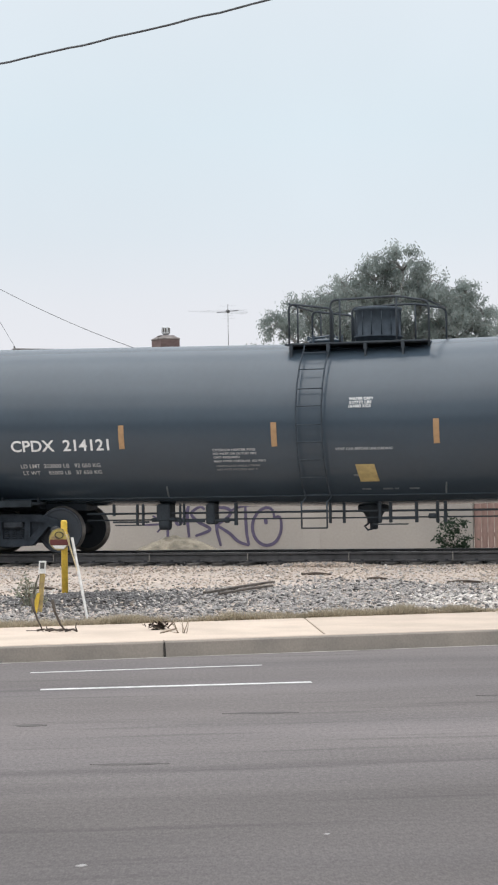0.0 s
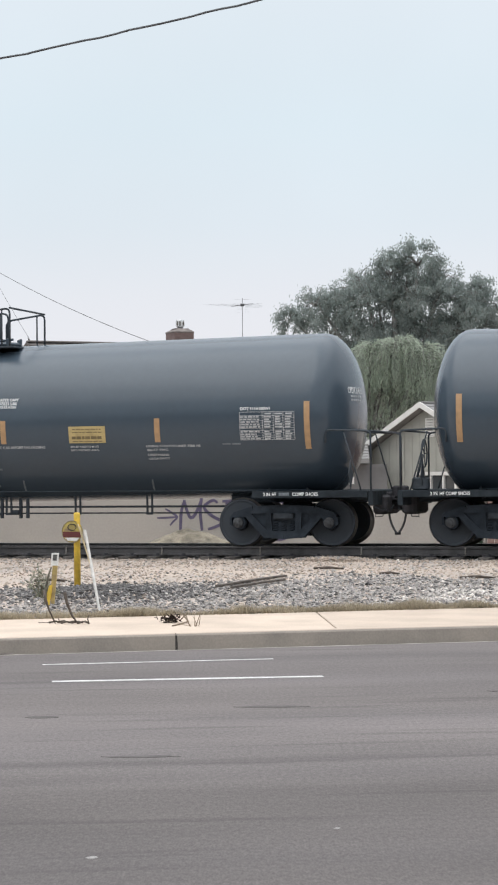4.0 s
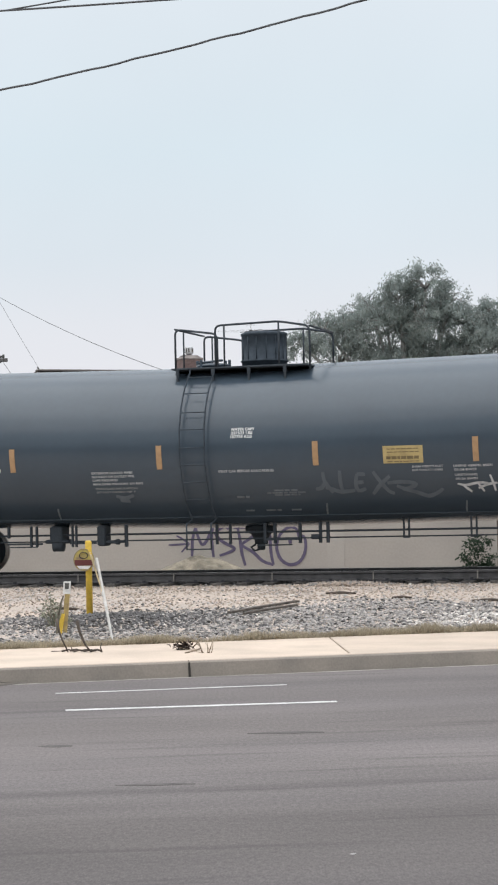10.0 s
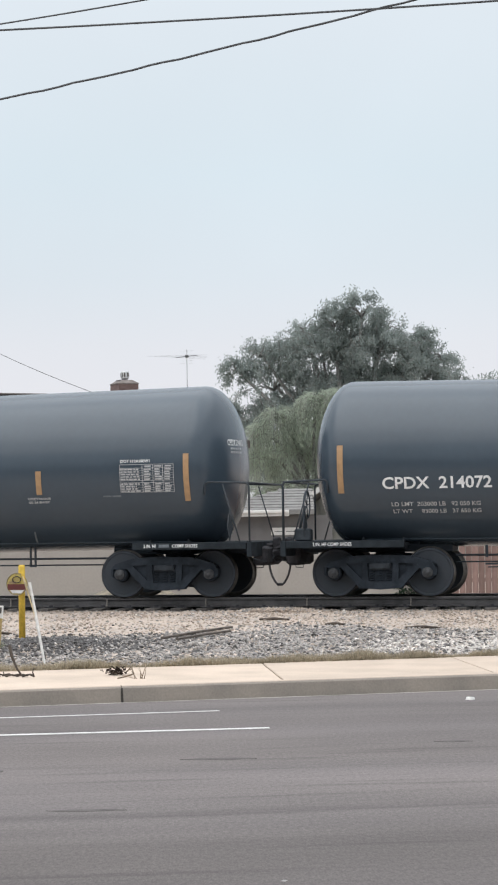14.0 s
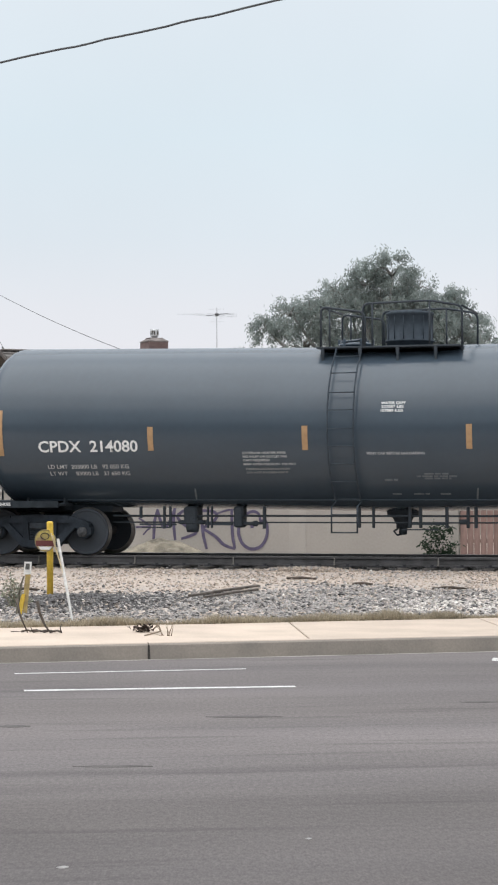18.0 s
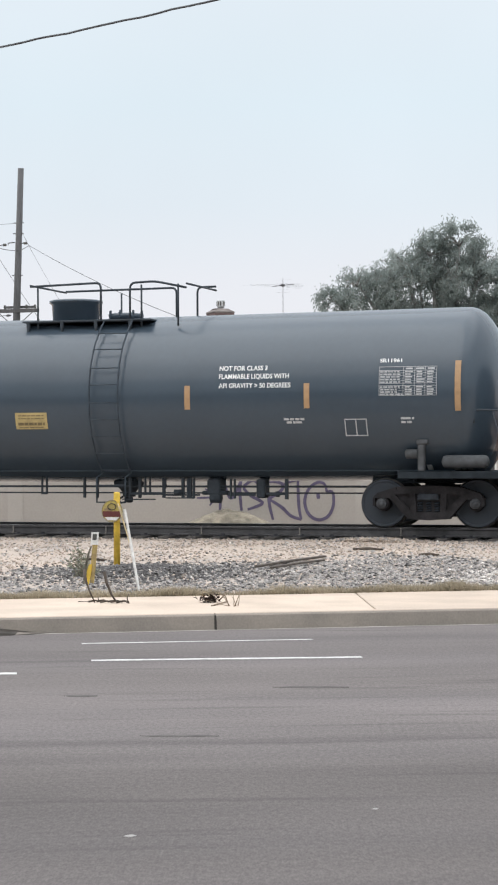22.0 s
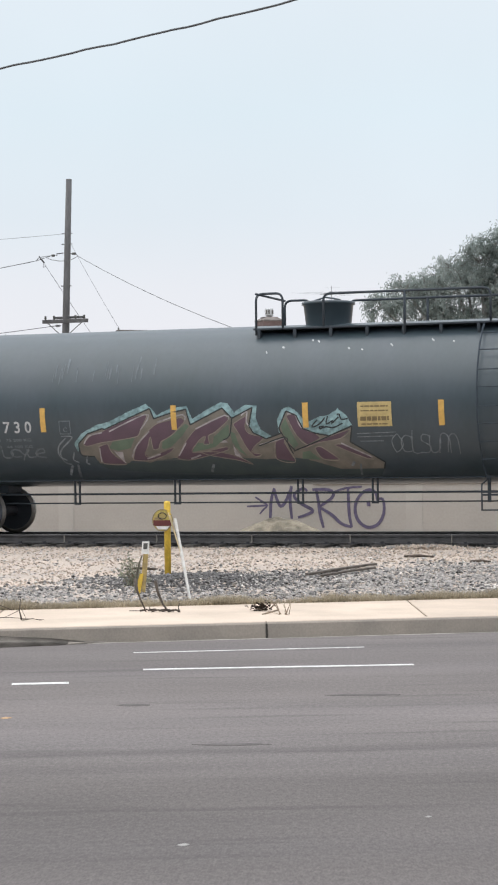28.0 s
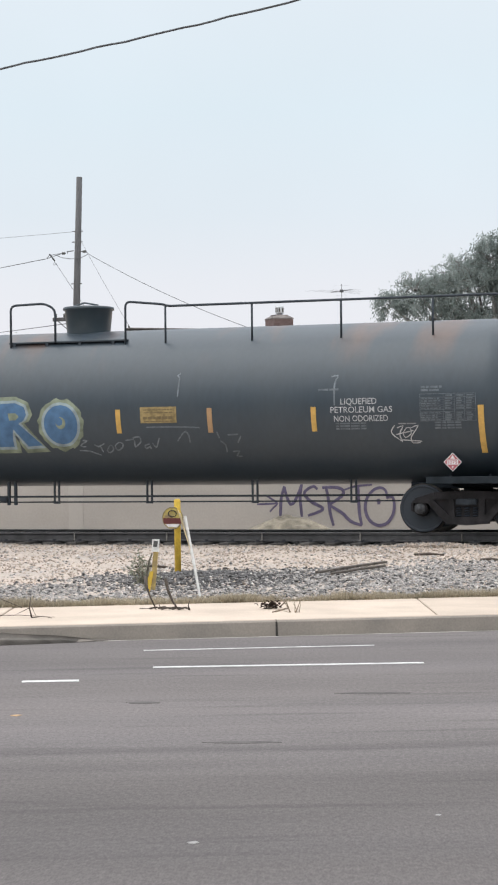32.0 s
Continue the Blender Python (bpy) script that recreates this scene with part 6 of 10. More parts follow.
    sprayed(car, k, [[(7.5, 1.75), (7.36, 1.87), (7.49, 1.95), (7.44, 2.03), (7.32, 2.01), (7.24, 1.95), (7.28, 1.91), (7.37, 1.93)], [(7.35, 1.99), (7.3, 1.87)], [(7.48, 1.95), (7.56, 1.95), (7.64, 2.04), (7.57, 2.07), (7.49, 1.97), (7.5, 1.88), (7.58, 1.89)], [(7.77, 2.06), (7.72, 1.85), (7.9, 1.87), (7.93, 1.9)], [(7.76, 1.75), (7.85, 1.79), (7.94, 1.74)], [(8.07, 2.06), (8.17, 2.05), (8.16, 1.86), (8.04, 1.84), (7.99, 1.9), (8.13, 1.94)], [(8.22, 2.05), (8.41, 1.8)], [(8.41, 1.99), (8.22, 1.84)]], 0.036, SPRAY, "white sprayed letter stroke")
    sprayed(car, k, [[(8.04, 1.63), (8.12, 1.63)], [(8.15, 1.67), (8.14, 1.56), (8.21, 1.57), (8.24, 1.66)], [(8.27, 1.65), (8.25, 1.57), (8.32, 1.58), (8.33, 1.64), (8.27, 1.65)], [(8.35, 1.67), (8.35, 1.57), (8.42, 1.58)], [(8.42, 1.57), (8.49, 1.65), (8.51, 1.57)]], 0.024, SPRAY_THIN, "small pale sprayed stroke")
    sprayed(car, k, [[(1.81, 2.12), (1.93, 2.14), (1.92, 1.96), (1.94, 1.7), (1.99, 1.4)], [(1.95, 2.14), (2.05, 2.18), (2.07, 2.03), (2.1, 1.86)], [(2.05, 2.14), (2.19, 2.18), (2.19, 2.03), (2.21, 1.88)], [(2.19, 2.15), (2.34, 2.2), (2.36, 2.1), (2.35, 1.8)], [(2.34, 2.19), (2.49, 2.19), (2.35, 1.99)], [(2.52, 2.2), (2.76, 2.22), (2.94, 2.05), (3, 1.76), (2.91, 1.46), (2.77, 1.41)], [(2.64, 2.06), (2.71, 1.91), (2.74, 1.69)], [(2.52, 1.61), (2.56, 1.39)]], 0.035, SPRAY_THIN, "thin grey sprayed coil")
    sprayed(car, k, [[(1.35, 1.78), (1.67, 1.74), (1.72, 1.53), (1.5, 1.57), (1.38, 1.67), (1.35, 1.78)], [(1.01, 1.73), (1.28, 1.74), (1.15, 1.63), (1.33, 1.57), (1.37, 1.37)], [(0.9, 1.77), (0.96, 1.67), (1.12, 1.67)], [(0.94, 1.93), (1.35, 1.93), (1.76, 1.95)], [(0.78, 1.43), (1.2, 1.44), (1.59, 1.33)]], 0.03, FAINT, "faint grey sprayed line")
    bars(car, k, [(7.13, 7.4, 1.52, 0.07)], FADED)
    bars(car, k, [(7.6, 7.78, 1.16, 0.03)], WORN)
    sprayed(car, k, [[(-7.42, 1.62), (-7.4, 1.8), (-7.28, 1.72), (-7.42, 1.62)], [(-7.12, 1.66), (-7.2, 1.78), (-7.25, 1.64), (-7.1, 1.63)], [(-6.98, 1.78), (-7.05, 1.72), (-6.95, 1.68), (-7.05, 1.62)], [(-6.92, 1.78), (-6.75, 1.79)], [(-6.84, 1.78), (-6.84, 1.62)], [(-6.72, 1.62), (-6.72, 1.78), (-6.6, 1.72), (-6.7, 1.7), (-6.58, 1.62)], [(-6.45, 1.78), (-6.52, 1.7), (-6.42, 1.62), (-6.34, 1.7), (-6.45, 1.78)], [(-7.1, 1.5), (-6.95, 1.56), (-7.0, 1.44)], [(-6.85, 1.55), (-6.7, 1.45)], [(-6.6, 1.5), (-6.3, 1.5)]], 0.03, SPRAY, "white sprayed tag")
    place(11, car)
    # second of the two
    car = second
    placard(car, k, 7.77, 1.41)
    letters(car, k, "LIQUEFIED PETROLEUM GAS", 5.88, 1.96, 0.095, WORN, 0.005, 1.2)
    letters(car, k, "NON-ODORIZED", 6.0, 1.79, 0.095, WORN, 0.006, 1.07)
    letters(car, k, "D P R X   7 0 9 7 3 0", -8.14, 2.15, 0.225, WORN, 0.006, 2.58)
    weights(car, k, "LD LMT  165800 LB   75 200 KG", "LT WT    97200 LB   44 100 KG", -7.3, 1.7, 1.90, 0.06, FAINT)
    notice(car, k, 1.14, 2.05, 0.66, 0.46, SIGN)
    sh = Shape()
    for a, b, c, d in ((-4.96, -4.72, 2.25, 2.265), (-4.96, -4.72, 2.0, 2.015), (-4.96, -4.945, 2.0, 2.265), (-4.735, -4.72, 2.0, 2.265)):
        sheet(sh, k, a, b, c, d)
    part("stencil_box", sh, FAINT, car)
    letters(car, k, "C", -4.88, 2.09, 0.09, FAINT, 0.005)
    sprayed(car, k, [[(5.73, 2.57), (5.78, 2.37), (5.8, 2.13), (5.94, 2.18)], [(5.94, 2.18), (6.08, 2.21), (6.1, 2.43), (6, 2.45), (5.95, 2.25), (6.03, 2.1), (6.14, 2.14)], [(6.18, 2.14), (6.18, 2.39), (6.32, 2.44), (6.43, 2.32), (6.37, 2.13), (6.19, 2.12)], [(6.57, 2.44), (6.6, 2.27), (6.6, 2.11)], [(6.91, 2.25), (6.66, 2.26), (6.95, 2.03)], [(6.41, 2.15), (6.59, 2.13)]], 0.066, SPRAY, "bold white sprayed letter stroke")
    aqua = mat("aqua_spray_paint", (0.16, 0.30, 0.32), rough=0.7, vary=0.2, scale=8, tint=(0.09, 0.17, 0.18))
    sprayed(car, k, [[(4.23, 2.89), (4.34, 2.96), (4.23, 3.04), (4.4, 3.11), (4.46, 3.13), (4.33, 3.08)], [(4.33, 3.06), (4.37, 2.89), (4.43, 2.87)], [(4.45, 3.04), (4.43, 2.92), (4.53, 2.88), (4.56, 2.99), (4.45, 3.04)], [(4.56, 3.13), (4.64, 3.17), (4.77, 3.1), (4.65, 3.08), (4.56, 3.13)], [(4.59, 3.05), (4.63, 2.92), (4.74, 2.99), (4.83, 2.95)], [(4.67, 2.92), (4.86, 2.99)], [(4.92, 2.87), (5.15, 2.94), (5.04, 2.81), (5.2, 2.73), (5, 2.76)], [(4.23, 2.78), (4.4, 2.79), (4.28, 2.7), (4.26, 2.57), (4.4, 2.58)], [(4.44, 2.73), (4.42, 2.56), (4.5, 2.68), (4.56, 2.56)], [(4.6, 2.73), (4.6, 2.54)], [(4.72, 2.73), (4.7, 2.52)]], 0.03, aqua, "aqua sprayed letter stroke")
    sprayed(car, k, [[(4.6, 2.62), (4.73, 2.63)], [(4.81, 2.67), (4.79, 2.52), (4.95, 2.5)], [(4.85, 2.59), (4.93, 2.6)], [(5, 2.72), (5.21, 2.71), (5.05, 2.61), (5.01, 2.48), (5.24, 2.42)], [(4.26, 2.55), (4.52, 2.39)], [(4.84, 2.42), (5.16, 2.36), (5, 2.33), (5.03, 2.25)]], 0.03, aqua, "aqua sprayed letter stroke")
    sprayed(car, k, [[(4.22, 2.06), (4.35, 1.99), (4.44, 1.81), (4.48, 1.81), (4.45, 1.96), (4.4, 2.04), (4.48, 2), (4.55, 1.83), (4.6, 1.87), (4.55, 2.07), (4.59, 2.09), (4.63, 1.94), (4.67, 1.83), (4.62, 1.87)], [(4.69, 1.83), (4.77, 1.81), (4.93, 1.82)], [(4.19, 1.99), (4.23, 1.98)]], 0.018, SPRAY, "thin white sprayed scribble")
    rust = mat("rust_brown_spray", (0.17, 0.135, 0.11), rough=0.8, vary=0.2, scale=8)
    sprayed(car, k, [[(5.94, 1.62), (6.08, 1.63)], [(6.09, 1.53), (6.18, 1.62), (6.25, 1.61), (6.18, 1.56), (6.25, 1.52)], [(6.29, 1.53), (6.38, 1.62), (6.38, 1.53)], [(6.43, 1.53), (6.47, 1.61), (6.52, 1.56), (6.57, 1.62), (6.59, 1.53)], [(6.64, 1.57), (6.75, 1.61), (6.66, 1.52), (6.74, 1.53)], [(6.81, 1.61), (6.89, 1.57), (6.81, 1.55)], [(6.97, 1.64), (6.92, 1.51)], [(7.18, 1.71), (7, 1.59), (7.07, 1.49)]], 0.022, rust, "pale rusty scrawl stroke")
    sprayed(car, k, [[(7.29, 1.95), (7.33, 2.04), (7.38, 1.95), (7.4, 2.03)], [(7.43, 1.95), (7.48, 2.02), (7.51, 1.95)], [(7.54, 1.93), (7.64, 2.01)], [(7.64, 1.94), (7.68, 2.04), (7.74, 1.93), (7.76, 2.03)], [(7.83, 2), (7.79, 1.96), (7.83, 1.94), (7.88, 1.99), (7.83, 2)], [(7.93, 2.04), (7.91, 1.9)], [(8, 2.01), (8.14, 2.04)], [(8.07, 2.03), (8.04, 1.9)], [(8.13, 1.92), (8.32, 1.96), (8.24, 1.86)]], 0.02, SPRAY_THIN, "thin pale sprayed stroke")
    sprayed(car, k, [[(8.18, 1.58), (8.75, 1.64)], [(8.26, 1.53), (8.57, 1.67)], [(8.33, 1.61), (8.63, 1.51)]], 0.014, SPRAY_THIN, "thin pale scratch")
    sprayed(car, k, scrawl(46, -6.3, -5.4, 1.55, 1.72, 5), 0.03, FAINT, "faint grey scrawl")
    mural(car, k)
    place(12, car)


def mural(car, k):
    """The coloured graffiti piece: aqua halo, plum letters edged in tan and white, green parts, dark outlines."""
    halo = mat("pale_aqua_spray", (0.25, 0.38, 0.40), rough=0.7, vary=0.3, scale=5, fine=16, fine_vary=0.35, tint=(0.13, 0.21, 0.225))
    plum = mat("plum_spray", (0.112, 0.068, 0.094), rough=0.6, vary=0.25, scale=3, tint=(0.088, 0.056, 0.075))
    green = mat("dull_green_spray", (0.115, 0.160, 0.115), rough=0.65, vary=0.3, scale=4, tint=(0.085, 0.12, 0.09))
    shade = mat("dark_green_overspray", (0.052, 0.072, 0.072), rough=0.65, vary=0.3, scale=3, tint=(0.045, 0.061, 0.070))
    tan = mat("tan_spray", (0.185, 0.165, 0.140), rough=0.7, vary=0.25, scale=4, tint=(0.12, 0.115, 0.10))
    edge = mat("pale_tan_edge_spray", (0.27, 0.235, 0.20), rough=0.7, vary=0.2, scale=5)
    pale = mat("pale_pink_spray", (0.40, 0.37, 0.38), rough=0.7, vary=0.25, scale=6)
    dark = mat("black_spray", (0.030, 0.036, 0.040), rough=0.6)

    def layer(polys, material, out, label):
        for p in polys:
            part("graffiti", fill(Shape(), k, p, out), material, car, label)

    def lines(paths, w, material, out, label):
        for p in paths:
            part("graffiti", stroke(Shape(), k.on, p, w, out, False), material, car, label)

    crest = [(-4.6, 1.81), (-4.38, 2), (-4.05, 2.1), (-4, 2.08), (-3.03, 2.47), (-2.95, 2.27), (-2.58, 2.38), (-2.28, 2.44), (-2.21, 2.14), (-1.54, 2.45), (-1.35, 2.25), (-0.93, 2.45), (-1.02, 2.1), (-0.95, 1.97), (-0.7, 1.85), (-0.4, 1.95), (-0.42, 2.05), (-0.26, 2.37), (-0.06, 2.28), (0.05, 2.03), (0.28, 1.94), (0.56, 1.89), (1.02, 2.07), (0.95, 1.77), (1.27, 1.57), (1.55, 1.38), (1.49, 1.26)]
    foot = [(0.64, 1.26), (0.04, 1.45), (-0.24, 1.49), (-0.8, 1.46), (-1.28, 1.5), (-1.85, 1.61), (-2.3, 1.47), (-2.63, 1.51), (-3.2, 1.43), (-3.54, 1.47), (-3.76, 1.38), (-4.26, 1.42), (-4.33, 1.56), (-4.59, 1.59)]
    layer([[(-4.65, 1.65), (-4.7, 1.81), (-4.5, 2.01), (-4.15, 2.18), (-3.93, 2.21), (-3.49, 2.41), (-3.11, 2.56), (-2.99, 2.47), (-2.89, 2.34), (-2.58, 2.47), (-2.26, 2.5), (-2.16, 2.25), (-1.86, 2.42), (-1.58, 2.56), (-1.43, 2.54), (-1.3, 2.36), (-1.08, 2.5), (-0.84, 2.48), (-0.87, 2.24), (-0.79, 2.03), (-0.59, 1.9), (-0.43, 1.95), (-0.45, 2.2), (-0.34, 2.4), (-0.21, 2.45), (-0.05, 2.36), (0.12, 2.14), (0.41, 2.25), (0.56, 2.27), (0.76, 2.39), (0.92, 2.27), (1.03, 2.06)]
           + [(0.93, 2), (0.55, 1.85), (0.2, 1.92), (-0.01, 2.01), (-0.13, 2.24), (-0.27, 2.33), (-0.41, 2.02), (-0.4, 1.91), (-0.73, 1.82), (-0.97, 1.94), (-1.05, 2.06), (-0.96, 2.4), (-1.35, 2.21), (-1.54, 2.41), (-2.22, 2.1), (-2.3, 2.4), (-2.95, 2.23), (-3.05, 2.44), (-4.01, 2.05), (-4.37, 1.97), (-4.56, 1.79)]], halo, 0.0012, "pale aqua halo of a graffiti piece")
    layer([[(-4.33, 1.44), (-3.35, 1.43), (-2.27, 1.47), (-1.28, 1.48), (0.12, 1.45), (1.5, 1.27), (1.4, 1.14), (0.01, 1.14), (-1.47, 1.17), (-2.98, 1.22), (-4.12, 1.29)]], shade, 0.0018, "dark green overspray of a graffiti piece")
    layer([crest + foot], tan, 0.0024, "tan body of a graffiti piece")
    layer([[(-3.87, 1.84), (-3.39, 1.92), (-3.51, 1.71), (-3.79, 1.66), (-3.97, 1.71)], [(-2.87, 1.7), (-2.83, 1.82), (-2.58, 1.96), (-2.31, 2.16), (-2.24, 2.12), (-2.39, 1.94), (-2.66, 1.73), (-2.82, 1.68)], [(-1.8, 1.76), (-1.76, 1.9), (-1.43, 2.14), (-1.43, 1.93), (-1.54, 1.84), (-1.75, 1.74)], [(-1.41, 2), (-1.32, 1.96), (-1.27, 1.71), (-1.16, 1.53), (-1.29, 1.61), (-1.4, 1.79)], [(-0.38, 2.09), (-0.28, 2.23), (-0.22, 2.05), (-0.08, 1.73), (-0.18, 1.66), (-0.36, 1.95)], [(-0.03, 1.59), (0.12, 1.61), (0.3, 1.44), (-0.07, 1.45)], [(-2.28, 1.64), (-2.15, 1.81), (-2.04, 1.78), (-1.67, 1.77), (-1.79, 1.7), (-2.23, 1.62)]], green, 0.003, "dull green part of a graffiti piece")
    plums = [[(-4.5, 1.79), (-4.33, 1.95), (-4.07, 2.04), (-3.42, 2.3), (-3.13, 2.36), (-3.1, 2.3), (-3.25, 2.06), (-3.33, 1.94), (-3.74, 1.87), (-4.14, 1.82), (-4.41, 1.76)], [(-4.18, 1.75), (-3.99, 1.8), (-3.97, 1.71), (-3.89, 1.57), (-3.7, 1.4), (-4.18, 1.42), (-4.19, 1.57)], [(-3.52, 1.51), (-3.41, 1.71), (-3.23, 1.92), (-2.9, 2.17), (-2.39, 2.28), (-2.32, 2.21), (-2.62, 1.95), (-2.87, 1.82), (-2.93, 1.7), (-3.05, 1.68), (-3.06, 1.92), (-3.16, 1.72), (-3.25, 1.59), (-3.17, 1.54), (-2.66, 1.7), (-2.61, 1.7), (-2.77, 1.59), (-3.15, 1.47), (-3.5, 1.47)]]
    layer(plums, plum, 0.0036, "plum letter shape of a graffiti piece")
    lines([p + p[:1] for p in plums], 0.014, edge, 0.0042, "tan edge of a graffiti letter")
    plums = [[(-2.6, 1.51), (-2.43, 1.73), (-2.16, 2.01), (-1.87, 2.18), (-1.49, 2.3), (-1.42, 2.23), (-1.71, 2), (-1.87, 1.92), (-1.87, 1.77), (-1.99, 1.77), (-1.92, 1.91), (-2.02, 1.88), (-2.13, 1.78), (-2.26, 1.62), (-1.96, 1.63), (-1.53, 1.71), (-1.5, 1.66), (-1.78, 1.58), (-2.31, 1.47), (-2.53, 1.48)], [(-1.34, 2.14), (-1.05, 2.29), (-1.1, 2.1), (-1.04, 1.96), (-0.76, 1.87), (-0.93, 1.74), (-1.05, 1.6), (-0.85, 1.56), (-0.99, 1.51), (-1.12, 1.67), (-1.23, 1.93)], [(-0.53, 1.79), (-0.33, 1.87), (-0.35, 1.77), (-0.22, 1.41), (-0.58, 1.47)], [(-0.26, 2.28), (-0.09, 2.31), (0, 2.08), (0.24, 1.96), (0.37, 1.85), (0.1, 1.73), (-0.09, 1.91)]]
    layer(plums, plum, 0.0036, "plum letter shape of a graffiti piece")
    lines([p + p[:1] for p in plums], 0.014, edge, 0.0042, "tan edge of a graffiti letter")
    plums = [[(-0.14, 1.63), (0.18, 1.75), (0.97, 2), (0.77, 1.84), (0.32, 1.76), (0.02, 1.66)], [(0.61, 1.72), (0.82, 1.72), (1.32, 1.47), (1.24, 1.45), (0.91, 1.58)], [(0.23, 1.66), (0.35, 1.69), (0.66, 1.44), (0.34, 1.46)], [(-2.11, 1.62), (-1.7, 1.61), (-1.35, 1.52), (-1.09, 1.37), (-1.37, 1.45), (-1.87, 1.54)]]
    layer(plums, plum, 0.0036, "plum letter shape of a graffiti piece")
    lines([p + p[:1] for p in plums], 0.014, edge, 0.0042, "tan edge of a graffiti letter")
    layer([[(-1.65, 1.79), (-1.54, 1.85), (-1.49, 1.79)], [(-1.39, 1.73), (-1.26, 1.49), (-1.4, 1.53)], [(-3.83, 1.64), (-3.7, 1.64), (-3.72, 1.44)]], pale, 0.0046, "pale wedge of a graffiti piece")
    lines([[(-4.48, 1.81), (-4.35, 1.96), (-4.07, 2.02)], [(-3.91, 2.04), (-3.15, 2.35), (-3.07, 2.28), (-3.25, 2.06)], [(-2.89, 2.2), (-2.35, 2.34), (-2.31, 2.23)], [(-3.54, 1.53), (-3.38, 1.76), (-3.07, 2.03)], [(-2.55, 1.55), (-2.34, 1.8)], [(-2.11, 2.06), (-1.49, 2.31), (-1.41, 2.23)], [(-4.17, 1.72), (-4.21, 1.46)], [(-3.87, 1.66), (-3.71, 1.42)], [(-0.24, 2.31), (-0.09, 2.3), (0.02, 2.06), (0.28, 1.94)], [(-0.85, 1.74), (-0.32, 1.87)], [(0.76, 1.75), (1.32, 1.48)], [(-1.16, 2.3), (-1.04, 2.38), (-1.06, 2.17), (-0.96, 2.01)], [(-3.23, 1.5), (-2.92, 1.59)], [(-2.32, 1.49), (-2.09, 1.56)]], 0.026, pale, 0.005, "pale highlight of a graffiti piece")
    lines([[a, b] for a, b in zip(crest, crest[1:])], 0.026, dark, 0.0056, "dark outline of a graffiti piece")
    lines([[(-4.6, 1.81), (-4.59, 1.59), (-4.32, 1.56)], [(-1.35, 2.25), (-1.43, 1.93), (-1.58, 1.84)], [(-0.87, 1.72), (-0.33, 1.88), (-0.29, 1.77), (-0.22, 1.56)], [(-0.2, 1.61), (0.33, 1.8), (1.01, 2.06)], [(-0.39, 1.97), (-0.29, 1.77), (-0.17, 1.63)], [(-2.95, 2.27), (-3, 2.42)]], 0.022, dark, 0.0056, "dark outline of a graffiti piece")
    lines([[(0.35, 2.19), (0.26, 2.11), (0.24, 2.06), (0.33, 2.08), (0.44, 2.16), (0.5, 2.23)], [(0.56, 2.26), (0.52, 2.11), (0.66, 2.18), (0.62, 2.11), (0.77, 2.24)], [(0.74, 2.28), (0.79, 2.29), (0.82, 2.19), (0.95, 2.21)], [(0.39, 2.02), (0.51, 2.06), (0.65, 2.04), (0.84, 2.12)], [(0.39, 2.02), (0.38, 2.06), (0.47, 2.07)]], 0.026, dark, 0.006, "small dark tag on a graffiti piece")
    sprayed(car, k, [[(-4.94, 1.96), (-4.71, 1.94), (-4.95, 1.74), (-5.04, 1.62), (-5, 1.45), (-4.87, 1.41)], [(-4.85, 1.93), (-5.04, 1.76), (-5.07, 1.58), (-4.94, 1.49)], [(-4.73, 1.65), (-4.8, 1.5), (-4.7, 1.45)], [(-4.48, 1.57), (-4.54, 1.44), (-4.48, 1.41)]], 0.03, SPRAY_THIN, "thin grey sprayed stroke")
    sprayed(car, k, [[(-1.89, 1.38), (-1.99, 1.23)], [(0.95, 1.4), (0.88, 1.32)], [(-4.86, 1.39), (-5.01, 1.2)]], 0.05, SPRAY_THIN, "short pale weld strap", out=0.007)
    strokes = scrawl(52, 1.75, 3.0, 1.55, 1.90, 7)
    sprayed(car, k, strokes, 0.02, SPRAY_THIN, "faint grey sprayed letters", out=0.016)
    sprayed(car, k, [[(1.1, 1.92), (1.85, 1.94)], [(1.1, 1.86), (1.8, 1.87)], [(1.15, 1.78), (1.6, 1.78)]], 0.015, SPRAY_THIN, "thin pale lines of print", out=0.006)


build_gas_cars()


